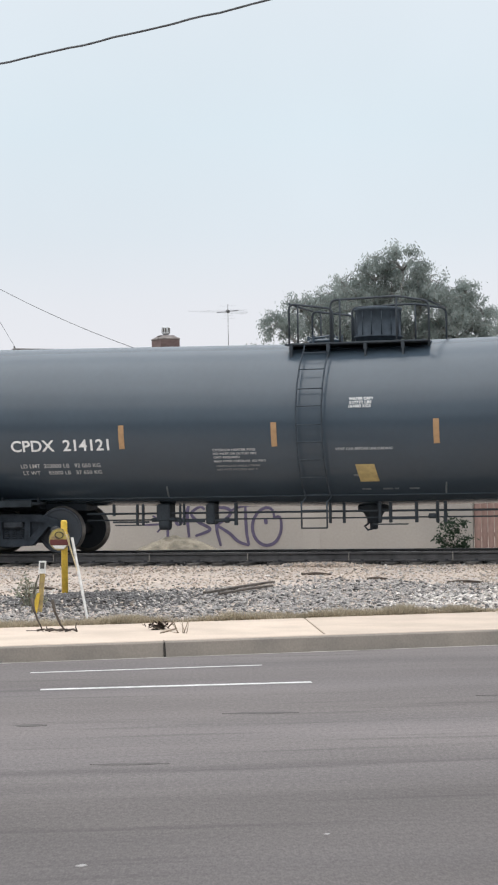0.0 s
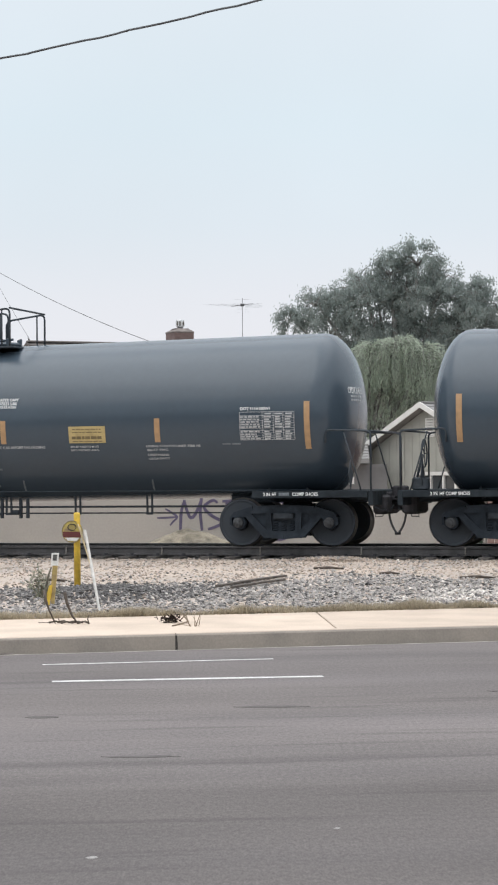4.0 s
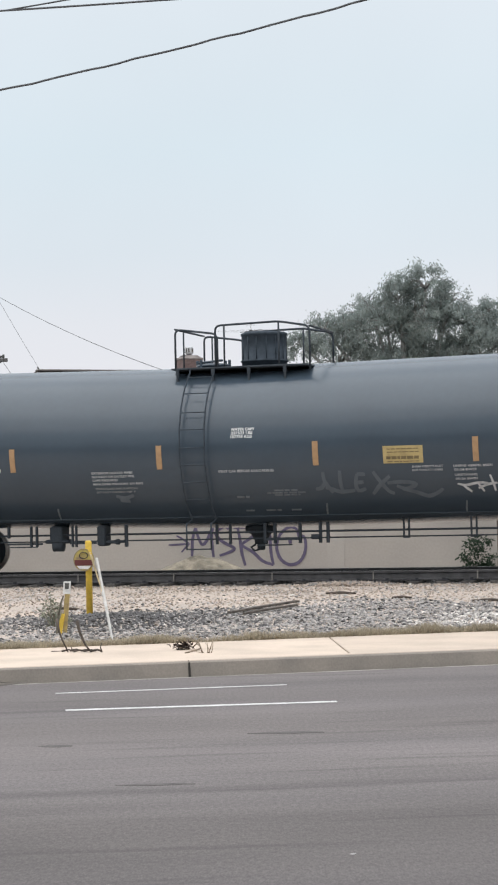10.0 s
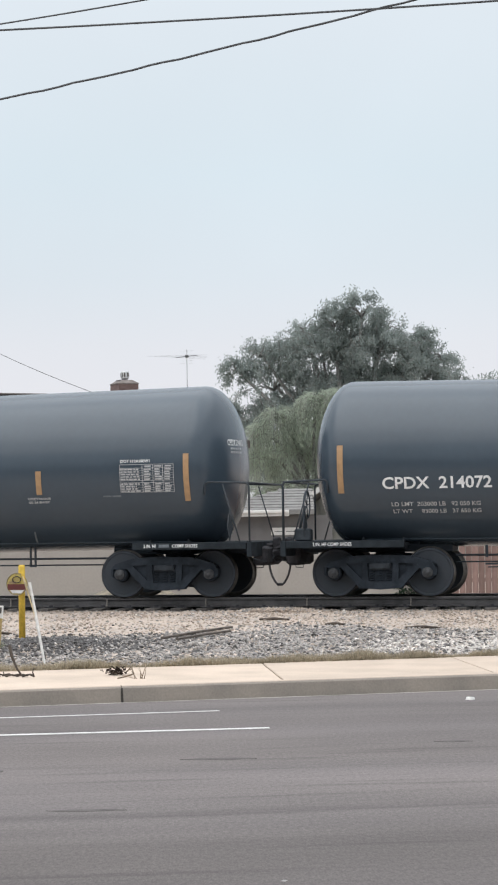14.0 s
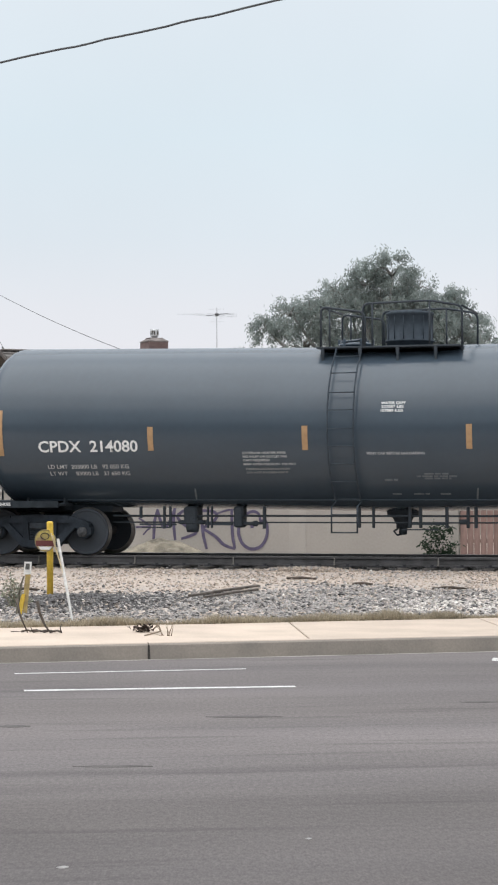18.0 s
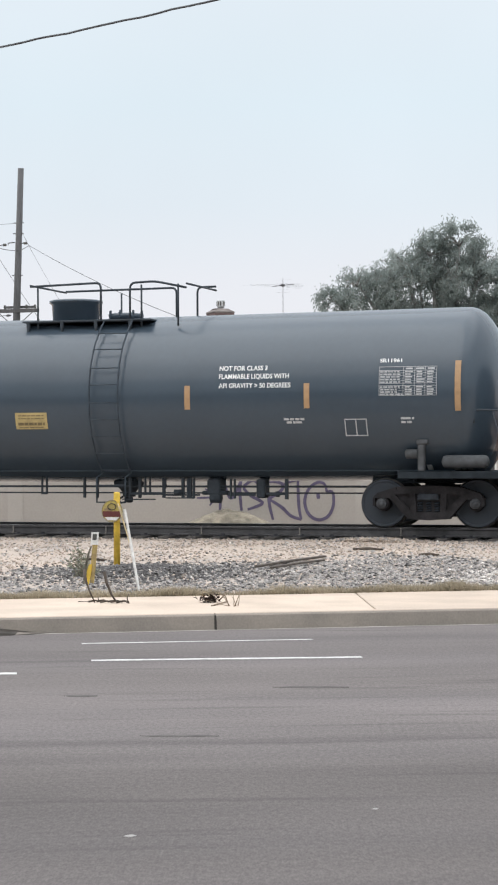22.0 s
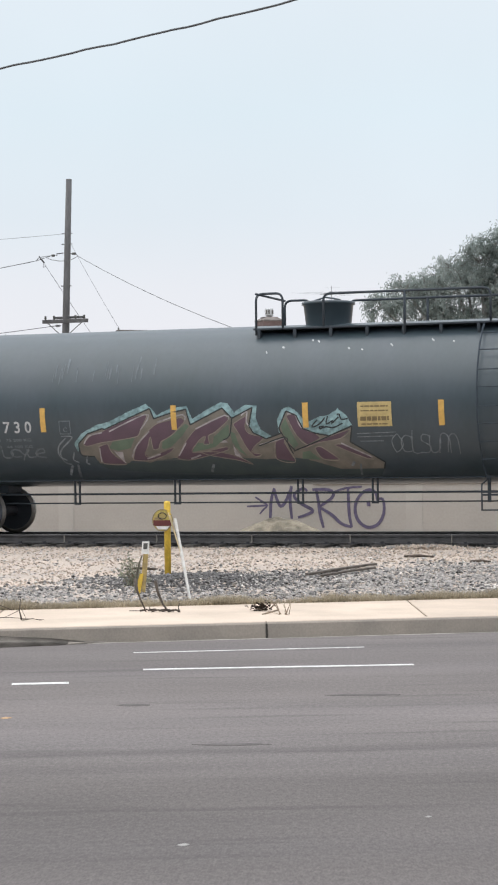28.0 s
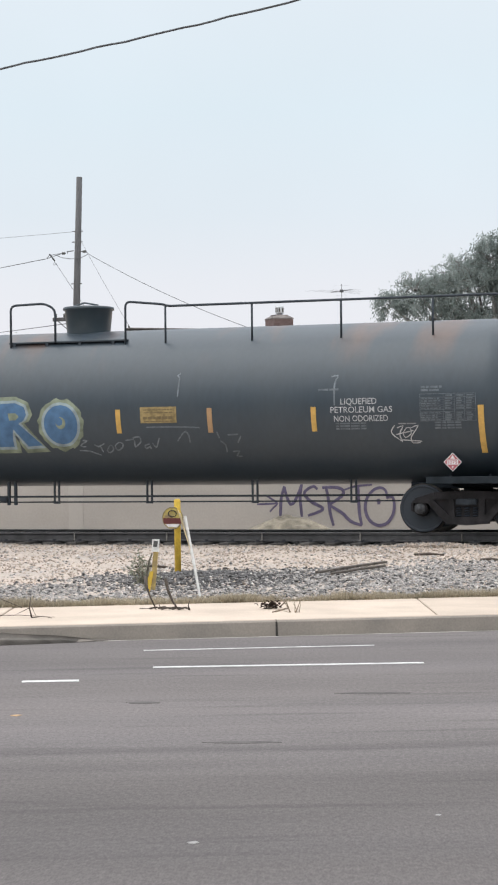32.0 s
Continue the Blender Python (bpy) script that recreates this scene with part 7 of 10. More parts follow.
def build_last_car():
    k = GAS_LONG
    car = base_car(k, "gas_long", True)
    head_marks(car, k, "SRIX", ((2.98, 4, 0.0), (2.85, 5, -0.22), (2.78, 5, -0.22)))
    tagged(car, "old black gas tank car with blue and yellow graffiti letters")
    z = 3.80
    platform_common(car, k, -1.45, 1.12, z)
    for y in (-0.95,):
        for pts in ([(-1.4, y, z - 0.1), (-1.4, y, 4.58), (-0.65, y, 4.60), (-0.42, y, 4.48), (-0.42, y, z)], [(1.1, y, z - 0.1), (1.1, y, 4.58), (1.9, y, 4.5), (2.0, y, 4.46), (9.45, y, 4.46), (9.55, y, 4.40), (9.55, y, 2.6)]):
            part("platform_railing", Shape().tube(bent(pts, 0.12), 0.024, 8), FRAME, car, "long black tube guard rail")
        for x in (1.95, 3.75, 5.55, 7.35, 9.15):
            part("railing_post", Shape().tube([(x, y, k.zc(x) + math.sqrt(k.r ** 2 - y * y) - 0.03), (x, y, 4.46)], 0.022, 8), FRAME, car)
    tub(car, k, -0.1, 4.0, 4.56)
    under_pipes(car, k, -6.9, 6.9, (-0.6, 1.42, 3.64, 5.65), (0.71, 0.60))
    outlet(car, k, -3.0, 0.5)
    for x, z0, z1, w in ((5.16, 1.94, 2.40, 0.10), (3.07, 1.95, 2.42, 0.10), (1.17, 1.96, 2.42, 0.10), (-5.3, 1.96, 2.42, 0.10)):
        tape(car, k, x, z0, z1, w, YELLOW_TAPE if x > 1.2 and x != 3.07 else (ORANGE if x == 3.07 else YELLOW_TAPE))
    tape(car, k, 8.38, 1.5, 2.38, 0.11, YELLOW_TAPE)
    tape(car, k, -8.4, 1.5, 2.38, 0.11, YELLOW_TAPE)
    notice(car, k, 1.64, 2.15, 0.75, 0.31, SIGN_DIRTY)
    letters(car, k, "LIQUEFIED", 5.70, 2.48, 0.115, WORN, 0.002, 0.70)
    letters(car, k, "PETROLEUM GAS", 5.50, 2.335, 0.115, WORN, 0.002, 1.2)
    letters(car, k, "NON ODORIZED", 5.56, 2.17, 0.115, WORN, 0.002, 1.05)
    data_table(car, k, 7.23, 2.60, 1.06, 0.50, FAINT)
    bars(car, k, [(7.25, 7.65, 2.73, 0.04), (7.25, 7.6, 2.67, 0.04)], FAINT)
    placard(car, k, 7.77, 1.33)
    bars(car, k, [(8.05, 8.3, 1.03, 0.05)], WORN)
    sprayed(car, k, [[(6.73, 2.03), (6.65, 1.92), (6.71, 1.83), (6.83, 1.74)], [(6.77, 1.98), (6.89, 2.02), (6.81, 1.87), (6.85, 1.72)], [(6.95, 1.98), (6.88, 1.89), (6.91, 1.8), (7.03, 1.87), (7.02, 1.98), (6.95, 1.98)], [(7.04, 1.98), (7.18, 2.02), (7.02, 1.8), (7.05, 1.7), (7.19, 1.71)], [(6.74, 1.86), (7.08, 1.93)], [(6.84, 1.76), (7.22, 1.73)]], 0.02, SPRAY, "thin white sprayed scribble stroke")
    sprayed(car, k, [[(2.46, 3.1), (2.39, 3.05), (2.44, 3.01), (2.42, 2.65)], [(5.51, 2.96), (5.64, 2.98), (5.58, 2.82), (5.58, 2.42)]], 0.032, SPRAY_THIN, "pale chalky stain")
    sprayed(car, k, [[(0.36, 1.83), (0.46, 1.83), (0.29, 1.73), (0.41, 1.71)], [(0.25, 1.64), (0.47, 1.62), (0.69, 1.54)], [(0.59, 1.75), (0.68, 1.71), (0.81, 1.77)], [(0.72, 1.71), (0.75, 1.6)], [(0.91, 1.72), (0.84, 1.63), (0.89, 1.59), (0.98, 1.65), (0.96, 1.73), (0.91, 1.72)], [(1.13, 1.79), (1.03, 1.72), (1.07, 1.63), (1.18, 1.69), (1.2, 1.76), (1.13, 1.79)], [(1.27, 1.82), (1.46, 1.85)], [(1.46, 1.83), (1.45, 1.68)], [(1.43, 1.87), (1.57, 1.89), (1.59, 1.79), (1.47, 1.7)], [(1.77, 1.75), (1.66, 1.72), (1.68, 1.66), (1.77, 1.7), (1.77, 1.65)], [(1.83, 1.77), (1.89, 1.68), (1.99, 1.86)]], 0.028, SPRAY_THIN, "grey sprayed letter stroke")
    sprayed(car, k, [[(2.36, 1.8), (2.46, 1.91), (2.55, 1.98), (2.61, 1.89), (2.61, 1.76)], [(1.74, 2.07), (2.3, 2.07), (2.85, 2.05)], [(3.19, 1.96), (3.23, 1.84)], [(3.24, 1.79), (3.33, 1.71), (3.33, 1.57)], [(3.4, 1.9), (3.62, 1.91)], [(3.45, 1.58), (3.59, 1.59), (3.51, 1.5), (3.62, 1.49)], [(3.67, 1.88), (3.59, 1.75)]], 0.03, FAINT, "faint grey sprayed line")
    bars(car, k, [(5.26, 5.66, 2.72, 0.035)], FAINT)
    bars(car, k, [(6.80, 7.14, 2.06, 0.02)], FADED)
    for z in (2.08, 2.03, 1.98):
        bars(car, k, [(5.59, 6.18, z, 0.03), (7.5, 8.0, z - 0.01, 0.03)], FAINT)

    def on_dome(x, z, out):
        a = k.half - k.head
        u, v = (x - a) / k.head, (z - k.z_mid) / k.r
        return Vector((x + 0.4 * out, -k.r * math.sqrt(max(0.0, 1 - u * u - v * v)) - out, z))

    for pts in [[(8.9, 2.86), (8.8, 2.86), (8.79, 2.68), (8.89, 2.61), (9.01, 2.59), (8.98, 2.43), (8.89, 2.38)], [(8.93, 2.99), (9.01, 2.69)], [(8.98, 2.99), (9.07, 2.74), (9.08, 2.95)], [(8.78, 3.82), (8.92, 3.57)], [(9.03, 3.32), (9.06, 3.22)]]:
        part("graffiti", stroke(Shape(), on_dome, pts, 0.03, 0.005), SPRAY_THIN, car, "pale sprayed scribble on the domed end")
    blue = mat("blue_spray", (0.075, 0.165, 0.30), rough=0.6, vary=0.15, scale=5)
    yel = mat("pale_yellow_green_spray", (0.27, 0.31, 0.22), rough=0.7, vary=0.25, scale=5)
    pale = mat("pale_blue_spray", (0.33, 0.40, 0.42), rough=0.7, vary=0.2, scale=5)

    def oval(cx, cz, rx, rz, wob=0.0, n=40):
        return [(cx + rx * (1 + wob * math.sin(j * 2.4)) * math.cos(2 * math.pi * j / n), cz + rz * (1 + wob * math.sin(j * 1.7 + 1)) * math.sin(2 * math.pi * j / n)) for j in range(n)]

    ox, oz = -0.06, 2.15
    # the letters as (outline grown by a margin): stem, bowl and leg of the one, disc of the other
    def letter(g):
        stem = [(-1.74 - g, 2.58 + g), (-1.03, 2.59 + g), (-0.84 + 0.7 * g, 2.51 + 0.7 * g), (-0.79 + g, 2.36), (-0.87 + g, 2.23), (-0.98 + g, 2.19), (-0.51 + g, 1.75 - g), (-0.83 - 0.5 * g, 1.74 - g), (-1.10, 2.08 - g), (-1.13 + g, 1.94), (-1.14 + g, 1.73 - g), (-1.53 - g, 1.74 - g), (-1.48 - g, 2.06), (-1.41 - g, 2.39 - g), (-1.70 - g, 2.35 - g)]
        return [stem, oval(ox, oz, 0.36 + g, 0.385 + g, 0.05 if g > 0.1 else 0.0)]

    for m, g, out, lab in ((yel, 0.13, 0.004, "pale yellow-green halo of graffiti letters"), (pale, 0.055, 0.007, "pale outline of graffiti letters"), (blue, 0.0, 0.010, "blue graffiti letters")):
        for shape in letter(g):
            part("graffiti", fill(Shape(), k, shape, out), m, car, lab)
    part("graffiti", fill(Shape(), k, oval(ox, oz + 0.03, 0.105, 0.12), 0.013), yel, car, "pale crescent in a graffiti letter")
    part("graffiti", fill(Shape(), k, oval(ox - 0.03, oz + 0.06, 0.075, 0.085), 0.0155), blue, car, "blue graffiti letters")
    part("graffiti", fill(Shape(), k, [(-1.19, 2.39), (-1.02, 2.39), (-0.95, 2.32), (-1.03, 2.25), (-1.17, 2.25)], 0.013), yel, car, "pale gap in a graffiti letter")
    place(13, car)


build_last_car()

# ---------------------------------------------------------------- behind the track: wall, fence, graffiti
WALL_Y = 46.0


def build_wall():
    w = thing("wall_far", "long grey rendered block wall behind the railway", "wall", kind="structure")
    sh = Shape().box((-90, WALL_Y, 0.2), (-13.86, WALL_Y + 0.2, 1.86)).box((-13.86, WALL_Y, 0.2), (-7.62, WALL_Y + 0.2, 1.54))
    part("wall_body", sh, WALL, w)
    for x0, x1, z in ((-90, -13.84, 1.864), (-13.82, -7.60, 1.544)):
        part("wall_cap", Shape().box((x0, WALL_Y - 0.03, z), (x1, WALL_Y + 0.23, z + 0.066), 0.01), WALL, w)
    for x, top in ((-27.5, 1.85), (-20.2, 1.85), (-11.4, 1.53)):
        part("pilaster", Shape().box((x - 0.2, WALL_Y - 0.012, 0.2), (x + 0.2, WALL_Y - 0.002, top)), mat("patched_wall_paint", (0.43, 0.405, 0.375), rough=0.9, vary=0.05, scale=0.8), w)

    def flat(x, z, out):
        return Vector((x, WALL_Y - out, z))

    sh = Shape()
    strokes = [
        [(-15.50, 1.04), (-15.21, 1.05), (-15.0, 1.06)], [(-15.29, 1.26), (-15.14, 1.17), (-14.99, 1.06), (-15.08, 0.97), (-15.18, 0.86)],
        [(-14.92, 0.68), (-14.91, 0.92), (-14.89, 1.19), (-14.81, 1.47)], [(-14.81, 1.45), (-14.76, 1.24), (-14.66, 1.04), (-14.55, 1.12), (-14.43, 1.37), (-14.38, 1.52)], [(-14.38, 1.5), (-14.42, 1.23), (-14.40, 0.92), (-14.38, 0.74)],
        [(-13.99, 1.39), (-14.08, 1.46), (-14.24, 1.39), (-14.32, 1.28), (-14.15, 1.10), (-13.86, 0.94), (-13.99, 0.85), (-14.23, 0.77)],
        [(-13.78, 1.46), (-13.72, 1.14), (-13.68, 0.83), (-13.60, 0.53)], [(-13.87, 1.43), (-13.52, 1.43), (-13.36, 1.36), (-13.39, 1.23), (-13.69, 1.03)], [(-13.69, 1.01), (-13.39, 0.83), (-13.17, 0.63), (-12.91, 0.54)],
        [(-12.99, 1.45), (-12.98, 1.09), (-12.96, 0.79), (-12.91, 0.54)], [(-13.36, 1.36), (-13.16, 1.43), (-12.95, 1.47), (-12.65, 1.49)],
        [(-12.29, 1.20), (-12.33, 1.36), (-12.47, 1.42), (-12.65, 1.34), (-12.79, 1.14), (-12.82, 0.90), (-12.73, 0.67), (-12.53, 0.54), (-12.30, 0.59), (-12.16, 0.78), (-12.12, 1.0), (-12.16, 1.2), (-12.31, 1.18)],
        [(-12.50, 1.16), (-12.49, 1.03)],
    ]
    for i, s in enumerate(strokes):
        part("wall_graffiti", stroke(Shape(), flat, s, 0.095 if i == 12 else (0.05 if i in (0, 1, 10) else 0.078), 0.003 + 0.0008 * i), PURPLE, w, "purple spray-painted stroke")
    fence = thing("fence", "reddish-brown upright board fence", "fence", kind="structure")
    rnd = random.Random(3)
    board = Shape().box((0, 0, 0), (0.138, 0.022, 1.55), 0.004).mesh("board", WOOD_FENCE)
    x = -7.56
    for i in range(64):
        b = part("board", board, None, fence)
        b.matrix_basis = pose(x, WALL_Y + 0.03 + rnd.uniform(-0.008, 0.008), 0.34 + rnd.uniform(-0.02, 0.02), 0, rnd.uniform(-0.5, 0.5), 0)
        x += 0.148
    for z in (0.7, 1.6):
        part("rail", Shape().box((-7.55, WALL_Y + 0.07, z), (2.0, WALL_Y + 0.13, z + 0.09)), WOOD_FENCE, fence)
    for i in range(5):
        part("fence_post", Shape().box((-7.6 + 2.3 * i, WALL_Y + 0.13, 0.3), (-7.5 + 2.3 * i, WALL_Y + 0.23, 1.95)), WOOD_FENCE, fence)


build_wall()


def build_mound():
    sh = Shape()
    cx, cy = -14.35, 44.9
    n, m = 48, 12
    rings = []
    for i in range(m + 1):
        r = 1.0 - i / m
        ring = []
        for j in range(n):
            a = 2 * math.pi * j / n
            rr = r * (1 + 0.18 * noise.noise((math.cos(a) * 1.7, math.sin(a) * 1.7, 3)))
            z = 0.36 + 0.46 * (1 - r ** 1.3) + (0.07 * noise.noise((math.cos(a) * r * 5, math.sin(a) * r * 5, 7)) if r < 0.95 else -0.03)
            ring.append((cx + 1.25 * rr * math.cos(a), cy + 0.8 * rr * math.sin(a), z))
        rings.append(ring)
    sh.loft(rings, True, True)
    solid("earth_mound", sh, MOUND, "low heap of tan earth against the wall", "heap")


build_mound()


def leaf_quads(sh, rnd, at, n, spread, size, droop=0.5):
    """A tuft of small leaves round a place."""
    for _ in range(n):
        p = at + Vector((rnd.gauss(0, spread), rnd.gauss(0, spread), rnd.gauss(0, spread * 0.8)))
        d = Vector((rnd.uniform(-1, 1), rnd.uniform(-1, 1), rnd.uniform(-1, 0.6) - droop)).normalized()
        s = d.cross(Vector((rnd.uniform(-1, 1), rnd.uniform(-1, 1), rnd.uniform(-1, 1)))).normalized()
        l, w = size * rnd.uniform(0.6, 1.3), size * rnd.uniform(0.11, 0.21)
        sh.add([p, p + d * l * 0.5 + s * w, p + d * l, p + d * l * 0.5 - s * w], [(0, 1, 2, 3)])


def build_bush():
    rnd = random.Random(11)
    b = thing("bush", "small dark green bush against the grey wall", "bush", at=pose(-8.02, 45.5, 0.37))
    for x, z in ((-0.15, 0.35), (0.05, 0.6), (0.2, 0.4), (-0.22, 0.3)):
        part("stem", Shape().tube([(0, 0, -0.05), (x * 0.5, 0, z * 0.6), (x, 0, z)], [0.02, 0.014, 0.006], 5), BARK, b)
    sh = Shape()
    for x, z, s in ((-0.15, 0.1, 0.08), (0.05, 0.1, 0.08), (0.15, 0.05, 0.06), (0.0, 0.55, 0.08), (-0.12, 0.62, 0.08), (0.06, 0.72, 0.07), (0.12, 0.5, 0.08), (-0.05, 0.4, 0.09), (-0.28, 0.32, 0.06), (0.33, 0.30, 0.07), (0.2, 0.18, 0.09), (-0.15, 0.2, 0.09), (0.25, 0.12, 0.06), (0.28, 0.66, 0.05)):
        leaf_quads(sh, rnd, Vector((x, 0, z)), 70, s, 0.10, 0.1)
    part("foliage", sh, leafy("bush_leaves", (0.05, 0.078, 0.055)), b)


build_bush()


# ---------------------------------------------------------------- unseen backdrops behind the road and along the track to the right
def build_unseen_backdrops():
    """Dark shapes out of view, added to darken what the tanks reflect."""
    m = mat("unseen_backdrop_grey", (0.17, 0.19, 0.195), rough=0.9, vary=0.3, scale=0.2, fine=3, fine_vary=0.3)
    for (ax, ay), (bx, by), n, high in (((-200, -32), (197, -32), 159, 9.0), ((22, 66), (190, 30), 80, 8.0)):
        d = (Vector((bx, by, 0)) - Vector((ax, ay, 0))).normalized()
        back = Vector((-d.y, d.x, 0)) * (-1 if ay < 0 else 1)
        rings = []
        for i in range(n + 1):
            p = Vector((ax, ay, 0)).lerp(Vector((bx, by, 0)), i / n)
            top = high + 5.0 * noise.noise((p.x * 0.05, 3, 1)) + 2.0 * noise.noise((p.x * 0.21, 1, 5))
            rings.append([p + Vector((0, 0, -0.05)), p + back * -0.5 + Vector((0, 0, top)), p + back * 4 + Vector((0, 0, top - 0.5)), p + back * 4 + Vector((0, 0, -0.05))])
        solid("backdrop", Shape().loft(rings), m, "plain dark backdrop out of view, added for the tank reflections", "backdrop", kind="structure")


build_unseen_backdrops()


# ---------------------------------------------------------------- the two-storey house
def build_house():
    ang = 40.0
    h = thing("house", "cream stucco two-storey house with brown roof and brick chimney", "house", at=pose(-23.75, 62.0, 0.4, 0, 0, ang))
    # local x along the front, y to the back, z from the ground
    L, D, EV, RG = 7.2, 8.1, 4.56, 6.12
    t = 0.2
    RY, LR = 3.78, L + 0.6
    wx0, wx1, wz0, wz1 = 4.53, 5.95, 3.18, 4.07
    sh = Shape()
    # front wall with its window opening
    sh.box((0, 0, -0.1), (wx0, t, EV)).box((wx1, 0, -0.1), (L, t, EV)).box((wx0, 0, -0.1), (wx1, t, wz0)).box((wx0, 0, wz1), (wx1, t, EV))
    sh.box((0, D - t, -0.1), (L, D, EV)).box((L - t, t, -0.1), (L, D - t, EV))
    part("front_wall", sh, STUCCO, h)
    sh = Shape()
    g0, g1, gz0, gz1 = 1.55, 5.42, 2.95, 4.2
    tri = [(t, EV), (RY, RG - 0.1), (D - t, EV)]
    sh.box((0, t, -0.1), (t, g0, EV)).box((0, g1, -0.1), (t, D - t, EV)).box((0, g0, -0.1), (t, g1, gz0)).box((0, g0, gz1), (t, g1, EV))
    sh.loft([[(0, y, z) for y, z in tri], [(t, y, z) for y, z in tri]])
    part("gable_wall", sh, STUCCO, h)
    # roof: two slopes of overlapping courses
    ov, eo = 0.35, 0.45
    rise = RG - EV
    for side, name in ((1, "front_roof_slope"), (-1, "back_roof_slope")):
        slope = part(name, roof_slope(LR, D, EV, RG, ov, eo, side, RY), SHINGLE, h, "brown shingled roof slope")
        if side == 1:
            n = 13
            for i in range(n):
                f0, f1 = i / n, (i + 1.12) / n
                y0, y1 = -eo + (RY + eo) * f0, -eo + (RY + eo) * min(1, f1)
                zz = lambda y: EV - 0.02 + rise * (y / RY)
                c = Shape()
                c.loft([[(x, y0, zz(y0) + 0.10), (x, y0, zz(y0) + 0.16), (x, y1, zz(y1) + 0.115), (x, y1, zz(y1) + 0.10)] for x in (-ov, LR + ov)])
                part("shingle_course", c, SHINGLE, slope)
    part("ridge_cap", Shape().box((-ov, RY - 0.12, RG + 0.09), (LR + ov, RY + 0.12, RG + 0.17), 0.03), SHINGLE, h)
    part("fascia", Shape().box((-ov, -eo - 0.04, EV - 0.32), (LR + ov, -eo - 0.01, EV - 0.06)), DARKTRIM, h)
    # barge boards on the gable
    for s in (-1, 1):
        y0, y1 = (-eo, RY) if s < 0 else (D + 0.15, RY)
        zl = EV - 0.02 - (rise * eo / RY if s < 0 else rise * 0.15 / (D - RY))
        sh = Shape().loft([[(x, y0, zl - 0.01), (x, y0, zl + 0.10), (x, y1, RG + 0.1), (x, y1, RG - 0.01)] for x in (-ov - 0.03, -ov - 0.003)])
        part("barge_board", sh, DARKTRIM, h)
    part("gable_vent", louvre(0.5, 0.62), TRIM, h, "white louvred vent").matrix_basis = pose(-0.02, RY + 0.1, RG - 1.05, 0, 0, -90)
    win = part("window", window_frame(wx1 - wx0, wz1 - wz0, 2), TRIM, h, "white-framed sliding window")
    win.matrix_basis = pose(wx0, -0.02, wz0)
    for i in range(2):
        part("pane", Shape().box((0.06 + i * 0.68, 0.05, 0.06), (0.06 + i * 0.68 + 0.60, 0.058, wz1 - wz0 - 0.06)), GLASS, win)
    part("muntin", Shape().box((1.03, 0.03, 0.06), (1.05, 0.049, wz1 - wz0 - 0.06)), TRIM, win)
    for f in (0.36, 0.66):
        part("muntin", Shape().box((0.75, 0.03, (wz1 - wz0) * f - 0.01), (1.36, 0.049, (wz1 - wz0) * f + 0.01)), TRIM, win)
    win = part("window", window_frame(g1 - g0, gz1 - gz0, 3), TRIM, h, "wide white-framed window")
    win.matrix_basis = pose(-0.02, g1, gz0, 0, 0, -90)
    for i in range(3):
        w = (g1 - g0) / 3
        part("pane", Shape().box((0.05 + i * w, 0.05, 0.06), ((i + 1) * w - 0.05, 0.058, gz1 - gz0 - 0.06)), GLASS, win)
    # low lean-to against the gable wall
    edge = ((0.7, 1.50), (7.4, 2.90))
    part("lean_to_roof", Shape().loft([[(x, y, z + 0.30 * (x + 1.3) / 1.3 - 0.30 + dz) for x, dz in ((-1.3, 0), (-1.3, 0.14), (-0.01, 0.14), (-0.01, 0))] for y, z in edge]), SHINGLE, h, "low brown lean-to roof")
    part("lean_to_wall", Shape().loft([[(x, y, z) for x, z in ((-1.05, -0.1), (-1.05, zt - 0.26), (-0.01, zt - 0.02), (-0.01, -0.1))] for y, zt in ((0.9, 1.54), (7.3, 2.87))]), STUCCO, h)
    # drain pipe at the corner
    part("drain_pipe", Shape().tube([(0.05, -0.25, EV - 0.2), (0.06, -0.06, EV - 0.6), (0.06, -0.06, 0.1)], 0.05, 8), DARKTRIM, h)
    # chimney in brick courses
    c0, c1, cy0, cy1, top = 3.41, 4.09, -0.45, 0.0, 6.36
    ch = part("chimney", Shape().box((c0, cy0, -0.1), (c1, cy1, top)).box((c0, 0.0, EV - 0.3), (c1, 0.35, top)), BRICK, h, "red brick chimney")
    part("chimney_cap", Shape().box((c0 - 0.015, cy0 - 0.015, top), (c1 + 0.015, 0.365, top + 0.05), 0.01).loft([[(c0, cy0, top + 0.05), (c1, cy0, top + 0.05), (c1, 0.35, top + 0.05), (c0, 0.35, top + 0.05)], [(c0 + 0.17, cy0 + 0.14, top + 0.15), (c1 - 0.17, cy0 + 0.14, top + 0.15), (c1 - 0.17, 0.2, top + 0.15), (c0 + 0.17, 0.2, top + 0.15)]]), mat("grey_mortar_cap", (0.21, 0.185, 0.175), rough=0.9, vary=0.2, scale=6), ch)
    flue = mat("pale_galvanised_flue", (0.62, 0.64, 0.65), rough=0.45, metal=0.3, vary=0.1, scale=12)
    fx, fy = c0 + 0.34, -0.09
    cap = part("flue_cap", Shape().lathe([(top + 0.15, 0.10), (top + 0.21, 0.10), (top + 0.21, 0.13), (top + 0.235, 0.135), (top + 0.40, 0.135), (top + 0.44, 0.14), (top + 0.445, 0.02)], "z", (fx, fy, 0), 12), flue, ch, "pale galvanised flue cap")
